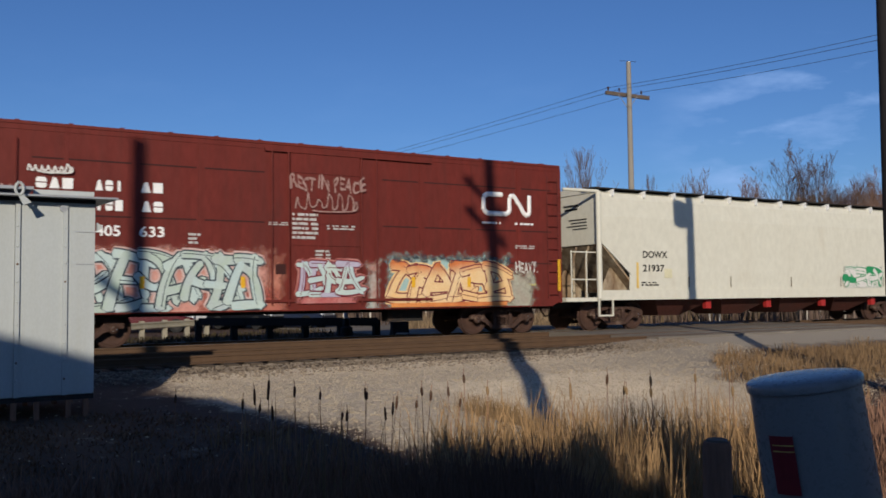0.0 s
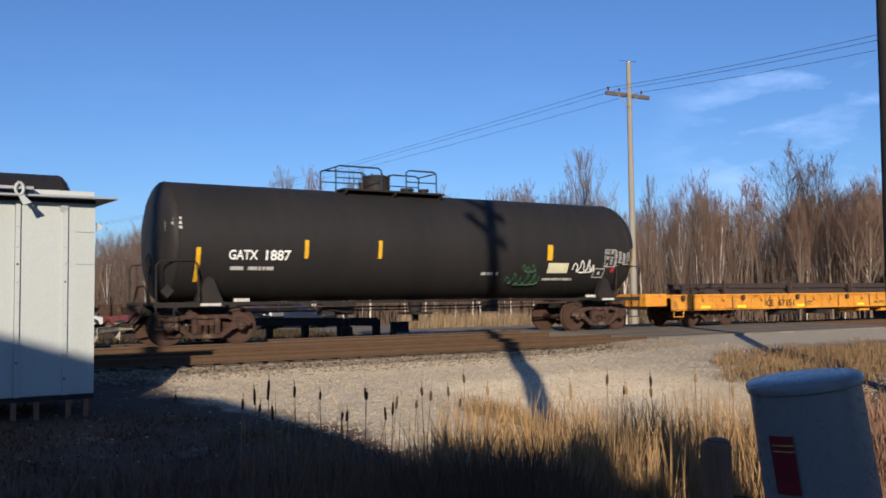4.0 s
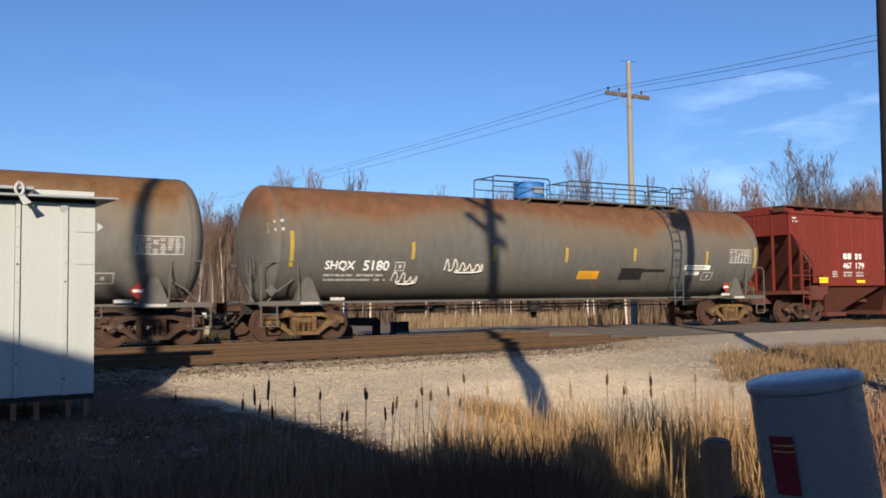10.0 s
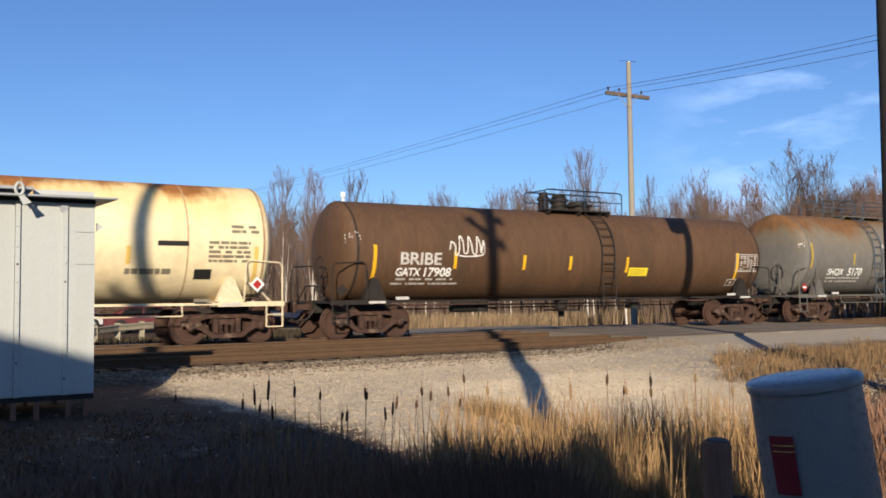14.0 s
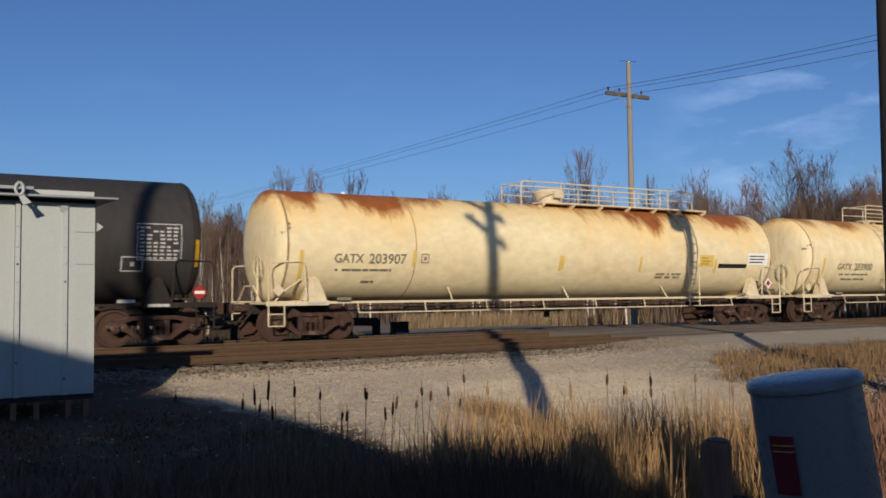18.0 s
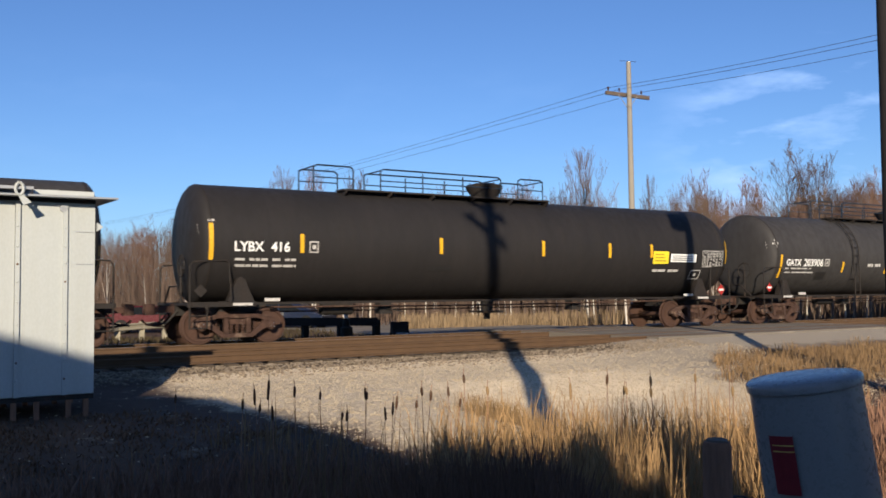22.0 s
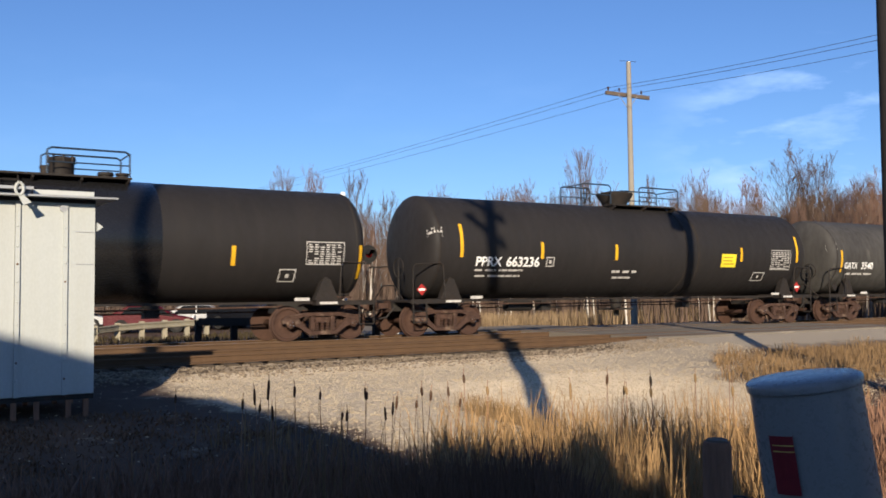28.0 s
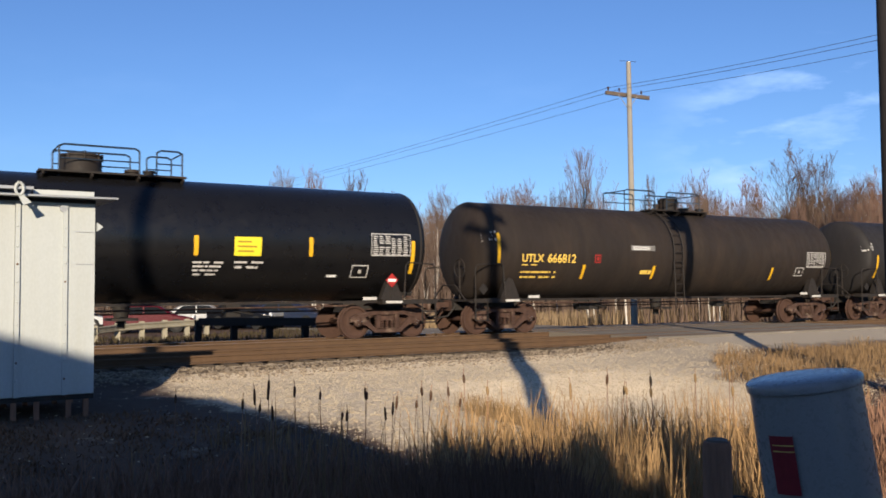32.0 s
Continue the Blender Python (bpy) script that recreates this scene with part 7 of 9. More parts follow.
        j.box(s * 8.3 - 0.3, -W - 0.05, 0.45, s * 8.3 - 0.26, -W, 0.98)
        j.box(s * 8.3 + 0.26, -W - 0.05, 0.45, s * 8.3 + 0.30, -W, 0.98)
        j.box(s * 8.3 - 0.3, -W - 0.05, 0.45, s * 8.3 + 0.3, -W, 0.5)
        part("step", j, P_PALE, car)
    for x in (-4.6, -1.5, 1.6, 4.7):
        h = Mesh()
        h.v += [(x - 1.4, -1.4, 0.96), (x + 1.4, -1.4, 0.96), (x + 1.4, 1.4, 0.96), (x - 1.4, 1.4, 0.96), (x - 0.5, -0.6, 0.4), (x + 0.5, -0.6, 0.4), (x + 0.5, 0.6, 0.4), (x - 0.5, 0.6, 0.4)]
        h.f += [(0, 1, 5, 4), (1, 2, 6, 5), (2, 3, 7, 6), (3, 0, 4, 7), (4, 5, 6, 7), (3, 2, 1, 0)]
        h.mi += [0] * 6
        part("hopper_bay", h, P_BAY, car, "rust-red discharge bay")
        g = Mesh()
        g.box(x + 1.0, -1.35, 0.62, x + 1.25, -1.2, 0.92)
        part("gate_bracket", g, P_RED, car, "red gate operating bracket")
    u = Mesh()
    u.box(-9.4, -0.3, 0.70, 9.4, 0.3, 1.0)
    part("centre_sill", u, M_DARKSTEEL, car)
    w = Wall(car, -W - 0.004)
    w.words("DOWX", -6.69, -5.60, 2.30, 2.52, M_BLACKINK)
    w.words("21937", -6.70, -5.75, 1.86, 2.08, M_BLACKINK)
    w.bars(-6.77, -6.0, 1.40, 1.56, 2, rng, M_BLACKINK)
    w.panel("stencil_patch", -5.75, -5.4, 1.65, 1.95, P_CREAMLABEL)
    w.panel("reflector_stripe", -6.98, -6.88, 1.32, 2.15, M_YPALE)
    for x in (-4.62, -2.59, 0.61, 3.5, 6.2):
        w.panel("reflector_stripe", x - 0.022, x + 0.022, 1.34, 1.70, P_DLETTER)
    w.mist(3.6, 6.2, 1.28, 2.2, (0.62, 0.62, 0.56), (0.52, 0.54, 0.48), 0.004, 0.2)
    w.wild(3.9, 6.0, 1.34, 2.0, rng, (P_SPRAY, S_KELLY, P_SPRAY), S_KELLY, P_SPRAY, 3, 0.22)
    Wall(car, -W + 0.02).bars(-8.2, -7.7, 3.3, 3.7, 4, rng, M_BLACKINK)
    couplers(car, 9.5)
    add_trucks(car, 7.37, C)
    place(car, C, 9.5)


make_boxcar()
make_flatcar()
make_red_hopper()
make_pale_hopper()


# ---- things beside the track ----
def in_view(px, depth):
    """A place on the plan: px from -1 (edge of the view) to 1 across the view, depth along the view."""
    r = px * math.tan(radians(52.7 / 2)) * depth
    return (math.cos(YAW) * r + math.sin(YAW) * depth, -math.sin(YAW) * r + math.cos(YAW) * depth)


def make_shed():
    t = thing("equipment_shed", "white painted steel trackside equipment shed on short legs", "shed", pose(0, 13.5, 0))
    x0, x1, z0, z1, d = -0.9, 2.395, -0.2, 2.49, 1.45
    m = Mesh()
    m.box(x0, 0.01, z0, x1, d, z1)
    part("wall", m, M_SHED, t, "white painted sheet steel wall")
    for a, b in ((-0.9, 0.33), (0.36, 1.355), (1.42, 1.975), (2.025, 2.395)):
        p = Mesh()
        p.box(a, -0.012, z0 + 0.01, b, 0.01, z1)
        part("wall_panel", p, M_SHED, t)
    for a in (0.345, 1.39, 2.0):
        p = Mesh()
        p.box(a - 0.03, -0.045, z0, a + 0.03, -0.012, z1)
        p.box(a + 0.03, -0.03, z0, a + 0.036, -0.012, z1)
        part("standing_seam", p, M_SHED, t)
        for k in range(9):
            q = Mesh()
            z = z0 + 0.2 + 0.27 * k + 0.03 * math.sin(k * 5 + a)
            q.lathe([(-0.056, 0.008), (-0.052, 0.014), (-0.045, 0.016)], "Y", 8, (a, 0, z))
            part("rivet", q, M_RUSTDOT if (k * 7 + int(a * 10)) % 5 == 0 else M_SHED, t)
    r = Mesh()
    r.prism([(-0.28, 2.54), (1.6, 2.60), (1.6, 2.625), (-0.28, 2.565)], "X", -1.1, 2.66)
    part("roof", r, M_GALV, t, "thin galvanised roof sheet")
    r = Mesh()
    r.box(-1.1, -0.34, 2.62, 1.55, 0.3, 2.66)
    part("roof_flap", r, M_GALV, t)
    r = Mesh()
    r.box(1.57, -0.12, 2.585, 2.36, -0.06, 2.65)
    part("roof_trim", r, M_SHED, t)
    f = Mesh()
    f.box(x0, -0.04, z1, x1, d, 2.545)
    part("eave_board", f, M_DARKSTEEL, t)
    e = Mesh()
    for i in range(12):
        a, b = i * math.pi / 6, (i + 1) * math.pi / 6
        e.rod((1.37 + 0.05 * math.cos(a), -0.36, 2.62 + 0.085 * math.sin(a)), (1.37 + 0.05 * math.cos(b), -0.36, 2.62 + 0.085 * math.sin(b)), 0.022, 0.022, 6)
    e.prism([(1.34, 2.56), (1.40, 2.56), (1.52, 2.44), (1.42, 2.40)], "Y", -0.37, -0.34)
    part("lifting_eye", e, M_SHED, t)
    b = Mesh()
    b.lathe([(-0.05, 0.05), (-0.012, 0.05)], "Y", 14, (1.97, 0, 2.41))
    part("bolt_cover", b, M_GALV, t, smooth=40)
    l = Mesh()
    l.prism([(2.42, 2.10), (2.50, 2.16), (2.42, 2.22)], "Y", -0.06, 0.06)
    part("side_lamp_hood", l, M_SHED, t)
    for k, (xa, za) in enumerate(((2.14, 2.08), (2.14, 1.62))):
        p = Mesh()
        p.box(xa, -0.018, za, xa + 0.24, -0.012, za + 0.012)
        part("panel_crease", p, M_GALV, t)
    for y in (0.0, d - 0.08):
        s = Mesh()
        s.box(x0, y, -0.27, x1, y + 0.08, -0.2)
        part("base_skid", s, M_DARKSTEEL, t)
    for x in (-0.6, 0.2, 0.85, 1.37, 1.66, 2.07, 2.3):
        for y in (0.04, d - 0.1):
            g = Mesh()
            g.box(x - 0.035, y - 0.03, ground_z(x, 13.5 + y) - 0.05, x + 0.035, y + 0.04, -0.2)
            part("leg", g, M_POSTWOOD, t)


def wire(name, a, b, sag, r=0.0095):
    m = Mesh()
    n = 24
    a, b = Vector(a), Vector(b)
    pts = []
    for i in range(n + 1):
        q = i / n
        p = a.lerp(b, q)
        p.z -= sag * 4 * q * (1 - q)
        pts.append(p)
    m.path(pts, r, 5)
    return tagged(part(name, m, M_WIRE, clean=False), "thin dark overhead power wire between poles", "wire", "power wires")


def line_pole(x, y, top, arm_z, arm_dir, label, material, lean=0.0, arms=1, girth=0.165, taper=0.035):
    t = thing("utility_pole", label, "utility pole", pose(x, y, 0, 0, lean, 0))
    m = Mesh()
    z0 = -1.3
    m.lathe([(z0 + (top - z0) * i / 10, girth * (1 - taper * i) * (1 + 0.015 * math.sin(i * 2.3))) for i in range(11)], "Z", 16)
    part("pole", m, material, t, smooth=40)
    u = Vector((arm_dir[0], arm_dir[1], 0)).normalized()
    w = Vector((-u.y, u.x, 0))
    spots = []
    for k in range(arms):
        z = arm_z - 0.85 * k
        mm = Matrix.Translation((w.x * 0.17, w.y * 0.17, z)) @ Matrix(((u.x, w.x, 0, 0), (u.y, w.y, 0, 0), (0, 0, 1, 0), (0, 0, 0, 1)))
        a = Mesh()
        a.box(-1.26, -0.06, -0.085, 1.36, 0.06, 0.085, m=mm)
        part("crossarm", a, M_ARM, t, "weathered grey crossarm")
        for s in (-1, 1):
            b = Mesh()
            b.rod(mm @ Vector((0.55 * s, -0.07, -0.05)), mm @ Vector((0.06 * s, -0.10, -0.62)), 0.018, 0.018, 5)
            part("brace", b, M_GALV, t)
        for s in (-1.12, -0.45, 0.9):
            i = Mesh()
            p = mm @ Vector((s, 0, 0))
            i.lathe([(0.06, 0.012), (0.14, 0.012), (0.15, 0.045), (0.20, 0.05), (0.21, 0.03), (0.25, 0.05), (0.29, 0.035), (0.30, 0.01)], "Z", 12, tuple(p))
            part("insulator", i, M_INSUL, t, "dark glazed pin insulator", smooth=40)
            spots.append(Vector((x, y, 0)) + p + Vector((0, 0, 0.24)))
    c = Mesh()
    c.rod((0, 0, top), (0, 0, top + 0.02), girth * 0.66, girth * 0.66, 12)
    part("pole_cap", c, M_GALV, t)
    return t, spots


M_ARM = mat("weathered_arm_wood", (0.13, 0.10, 0.08), 0.9, second=(0.08, 0.062, 0.05), scale=3, grain=24, bump=0.4)
M_INSUL = mat("brown_glazed_porcelain", (0.05, 0.03, 0.025), 0.2, bump=0, gloss=0.5)


def make_power_line():
    t, near = line_pole(29.21, 30.93, 12.05, 10.52, (1, -0.04), "weathered pale wooden utility pole with one crossarm", M_POLE)
    _, far = line_pole(28.6, 172, 15.3, 14.6, (1, -0.04), "far wooden utility pole beyond the trees", M_POLE)
    _, back = line_pole(29.6, -20, 12.0, 10.6, (1, -0.04), "wooden utility pole on the near side of the road", M_POLE)
    k = Mesh()
    k.rod((-0.5, 0.05, 12.08), (0.45, -0.05, 12.12), 0.012, 0.012, 5)
    part("top_pin_wire", k, M_WIRE, t)
    for a, b, c in zip(near, far, back):
        wire("power_wire", a, b, 1.0)
        wire("power_wire", a, c, 1.25)
    p, _ = line_pole(15.80, 9.80, 11.5, 9.9, (0, 1), "dark creosoted utility pole beside the road", M_POLEDARK, girth=0.20)
    tr = Mesh()
    tr.lathe([(7.95, 0.24), (8.0, 0.28), (8.7, 0.28), (8.76, 0.24), (8.8, 0.1)], "Z", 18, (-0.42, 0.05, 0))
    part("transformer", tr, M_GALV, p, "grey transformer can", smooth=40)
    # the line along the near side of the ditch, outside the view: its poles throw the shadows on the train
    line_pole(2.67, 0.5, 13.6, 12.25, (0.09, 1), "dark creosoted utility pole behind the ditch", M_POLEDARK, lean=-2.6, arms=2, girth=0.29, taper=0.05)
    line_pole(-7.9, 0.2, 13.2, 9.5, (0.09, 1), "dark creosoted utility pole behind the ditch", M_POLEDARK, girth=0.29, taper=0.05)


def make_building():
    """The gabled building behind the camera, outside the view, in whose shadow the ditch lies."""
    b = thing("gabled_building", "plain gabled building behind the ditch", "building", kind="structure")
    m = Mesh()
    m.prism([(-20, -0.6), (3.2, -0.6), (3.2, 0.10), (-1.6, 3.89), (-6.4, 6.78), (-18, 10.42), (-20, 10.42)], "Y", -10, -4.0)
    part("wall", m, M_SHED, b)
    c = Mesh()
    c.box(-1.54, -4.75, 2.5, -1.24, -4.45, 4.14)
    part("chimney", c, M_POLEDARK, b)
    c = Mesh()
    c.rod((-0.92, -4.6, 3.0), (-0.92, -4.6, 3.58), 0.09, 0.09, 14)
    part("vent_pipe", c, M_GALV, b)


def make_pedestal():
    x, y = in_view(0.822, 2.48)
    view = Matrix.Rotation(radians(7.5), 4, Vector((math.sin(YAW), math.cos(YAW), 0)))
    t = thing("cable_pedestal", "white round plastic cable pedestal with a red warning label", "pedestal", Matrix.Translation((x + 0.135, y - 0.085, -0.52)) @ view.inverted())
    z = 1.40
    m = Mesh()
    m.lathe([(0, 0.165), (z - 0.024, 0.145), (z - 0.022, 0.14)], "Z", 48)
    part("body", m, M_PEDESTAL, t, "white ribbed plastic body", smooth=40)
    c = Mesh()
    c.lathe([(z - 0.026, 0.144), (z - 0.024, 0.151), (z - 0.006, 0.153), (z, 0.149), (z + 0.004, 0.142), (z + 0.010, 0.09), (z + 0.012, 0.02)], "Z", 48)
    part("cap", c, M_PEDESTAL, t, "domed white cap", smooth=50)
    # label on the side that faces the camera
    face = math.atan2(-y, -x)
    def curved(m, a0, a1, z0, z1, lift):
        n = 6
        for i in range(n):
            p, q = a0 + (a1 - a0) * i / n, a0 + (a1 - a0) * (i + 1) / n
            r = 0.151 + lift
            m.poly([(r * math.cos(p), r * math.sin(p), z0), (r * math.cos(q), r * math.sin(q), z0), (r * math.cos(q), r * math.sin(q), z1), (r * math.cos(p), r * math.sin(p), z1)])
    a0 = face - 0.76
    l = Mesh()
    curved(l, a0, a0 + 0.46, z - 0.285, z - 0.13, 0.003)
    lab = part("label", l, M_REDLABEL, t, "dark red warning label", clean=False)
    for za, zb in ((z - 0.172, z - 0.169), (z - 0.156, z - 0.153)):
        w = Mesh()
        curved(w, a0 + 0.06, a0 + 0.46, za, zb, 0.004)
        part("label_line", w, M_YPALE, lab, clean=False)


M_POSTWOOD = mat("brown_post_wood", (0.26, 0.135, 0.085), 0.9, second=(0.11, 0.062, 0.045), scale=5, grain=26, bump=0.5, stretch=(3, 3, 0.4))


def make_fence_post():
    x, y = in_view(0.605, 4.0)
    t = thing("fence_post", "short weathered round wooden fence post in the reeds", "fence post", pose(x, y, 0, 1.5, -1, 0))
    m = Mesh()
    m.lathe([(-1.4, 0.068), (0.43, 0.062), (0.452, 0.056), (0.46, 0.03)], "Z", 16)
    part("post", m, M_POSTWOOD, t, smooth=40)
    for dz, dx in ((0.14, 0.5), (0.11, 0.45)):
        w = Mesh()
        w.path([(0.05, -0.02, dz), (0.05 + dx * 0.5, -0.06, dz - 0.05), (0.05 + dx, -0.08, dz - 0.06)], 0.003, 5)
        part("barbed_wire", w, M_WIRE, t)
    c = Mesh()
    c.rod((0, 0, 0.452), (0, 0, 0.462), 0.05, 0.045, 14)
    part("cut_top", c, M_ARM, t)
    x2, y2 = in_view(0.98, 4.4)
    for k in range(2):
        w = Mesh()
        pts = [Vector((x, y, 0.24 - 0.015 * k)).lerp(Vector((x2, y2, 0.02 - 0.015 * k)), i / 14) - Vector((0, 0, 0.05 * math.sin(math.pi * i / 14))) for i in range(15)]
        pts = [p + Vector((0, 0, 0.008 * (-1) ** (i + k))) for i, p in enumerate(pts)]
        w.path(pts, 0.005, 5)
        tagged(part("fence_wire", w, M_WIRE, clean=False), "twisted rusty wire from the fence post", "wire", "fence wires")


def make_signal():
    """Level crossing signal on the far side of the track."""
    x, y = 12.55, 26.7
    t = thing("crossing_signal", "white crossing signal mast with crossbuck and red lamps", "crossing signal", pose(x, y, 0, 0, -1.3, 0))
    m = Mesh()
    m.rod((0, 0, -0.5), (0, 0, 4.42), 0.06, 0.055, 14)
    part("mast", m, M_WHITE, t, smooth=40)
    c = Mesh()
    c.lathe([(4.40, 0.06), (4.42, 0.085), (4.56, 0.085), (4.60, 0.05)], "Z", 14)
    part("bell", c, M_WHITE, t, smooth=40)
    base = Mesh()
    base.lathe([(-0.6, 0.20), (0.15, 0.20), (0.2, 0.12), (0.45, 0.11)], "Z", 16)
    part("mast_base", base, M_DARKSTEEL, t, smooth=40)
    for s in (-1, 1):
        b = Mesh()
        mm = Matrix.Translation((-0.16, 0.09 + 0.02 * s, 3.64)) @ Matrix.Rotation(radians(12), 4, "Z") @ Matrix.Rotation(radians(45 * s), 4, "Y")
        b.box(-0.56, -0.012, -0.095, 0.56, 0.012, 0.095, m=mm)
        part("crossbuck_blade", b, M_WHITE, t)
    sg = Mesh()
    sg.box(-0.33, 0.08, 2.95, -0.07, 0.10, 3.12)
    part("track_sign", sg, M_WHITE, t)
    a = Mesh()
    a.rod((-0.7, 0, 2.74), (0.98, 0, 2.74), 0.035, 0.035, 8)
    part("lamp_arm", a, M_GALV, t)
    for dx, dy, face, lit in ((-0.49, -0.05, -1, False), (0.16, -0.16, -1, True), (0.86, -0.05, -1, True), (0.2, 0.2, 1, True)):
        d = Mesh()
        d.lathe([(dy, 0.02), (dy, 0.30), (dy + 0.02 * face, 0.30), (dy + 0.02 * face, 0.02)], "Y", 24, (dx, 0, 2.55))
        d.lathe([(dy - 0.16 * face, 0.09), (dy - 0.10 * face, 0.13), (dy, 0.13)], "Y", 16, (dx, 0, 2.55))
        o = part("lamp", d, M_BLACKINK, t, "round black lamp background", smooth=40)
        h = Mesh()
        n = 10
        for i in range(n):
            p, q = math.pi * i / n, math.pi * (i + 1) / n
            h.poly([(dx + 0.16 * math.cos(p), dy + 0.02 * face, 2.55 + 0.16 * math.sin(p)), (dx + 0.16 * math.cos(q), dy + 0.02 * face, 2.55 + 0.16 * math.sin(q)), (dx + 0.13 * math.cos(q), dy + 0.30 * face, 2.55 + 0.13 * math.sin(q)), (dx + 0.13 * math.cos(p), dy + 0.30 * face, 2.55 + 0.13 * math.sin(p))])
        part("hood", h, M_BLACKINK, o, clean=False)
        g = Mesh()
        g.lathe([(dy + 0.021 * face, 0.13 if lit else 0.15), (dy + 0.04 * face, 0.10 if lit else 0.13), (dy + 0.05 * face, 0.02)], "Y", 18, (dx, 0, 2.55))
        part("lens", g, M_LENS if lit else M_PALELENS, o, "dark red lens" if lit else "pale weathered lens", smooth=40)
    bx = Mesh()
    bx.box(-0.40, 0.06, 1.70, 0.04, 0.30, 2.28)
    part("junction_box", bx, M_GALV, t)


M_LENS = mat("red_lens", (0.075, 0.005, 0.005), 0.15, bump=0, gloss=0.5)
M_PALELENS = mat("pale_lens", (0.72, 0.72, 0.70), 0.4, bump=0)
M_CARBLUE = mat("dark_blue_car_paint", (0.012, 0.018, 0.04), 0.3, bump=0, gloss=0.5)
M_CARBLACK = mat("black_car_paint", (0.006, 0.006, 0.007), 0.3, bump=0, gloss=0.5)
M_CARRED = mat("red_car_paint", (0.085, 0.006, 0.012), 0.25, metal=0.2, bump=0, gloss=0.5)
M_CARSILVER = mat("silver_car_paint", (0.36, 0.37, 0.39), 0.3, metal=0.6, bump=0, gloss=0.5)
M_GLASS = mat("dark_car_glass", (0.01, 0.012, 0.015), 0.08, bump=0, gloss=0.5)
M_TYRE = mat("tyre_rubber", (0.02, 0.02, 0.02), 0.9, bump=0.1)
M_LAMP = mat("headlamp_glass", (0.75, 0.78, 0.80), 0.1, bump=0, gloss=0.5)


def vehicle(name, label, x, y, heading, paint, length, profile, glass):
    """A parked or waiting vehicle, front towards local +x; profile: side outline, glass: side window outline."""
    t = thing(name, label, "car", pose(x, y, ground_z(x, y) + 0.02, 0, 0, heading), "waiting vehicles")
    w = 0.93
    m = Mesh()
    m.prism(profile, "Y", -w, w)
    bm = bmesh.new()
    me = m.data("body", paint, 35, True)
    bm.from_mesh(me)
    bmesh.ops.bevel(bm, geom=bm.edges[:], offset=0.05, segments=2, affect="EDGES", clamp_overlap=True)
    bm.to_mesh(me)
    bm.free()
    body = part("body", me, None, t)
    for s in (-1, 1):
        for k, outline in enumerate(glass):
            g = Mesh()
            g.prism(outline, "Y", s * (w + 0.004), s * (w - 0.03))
            part("side_window", g, M_GLASS, body)
        h = Mesh()
        h.lathe([(-0.03, 0.10), (0.03, 0.10), (0.04, 0.06)], "X", 14, (length / 2 - 0.03, s * 0.68, 0.78))
        part("headlight", h, M_LAMP, t, smooth=40)
        for px in (-length * 0.30, length * 0.31):
            q = Mesh()
            q.lathe([(s * 0.72, 0.2), (s * 0.72, 0.34), (s * 0.74, 0.36), (s * 0.92, 0.36), (s * 0.945, 0.33), (s * 0.945, 0.22)], "Y", 22, (px, 0, 0.36), close=False)
            wh = part("wheel", q, M_TYRE, t, "black tyre", smooth=40)
            r = Mesh()
            r.lathe([(s * 0.90, 0.23), (s * 0.935, 0.21), (s * 0.92, 0.08), (s * 0.94, 0.06)], "Y", 16, (px, 0, 0.36))
            part("rim", r, M_DARKSTEEL, wh, smooth=40)
    b = Mesh()
    b.box(length / 2 - 0.06, -0.85, 0.36, length / 2 + 0.05, 0.85, 0.52)
    part("bumper", b, M_CARSILVER, t, "bright front bumper")
    g = Mesh()
    g.box(length / 2 - 0.04, -0.50, 0.62, length / 2 + 0.02, 0.50, 0.86)
    part("grille", g, M_GALV, t)
    return t


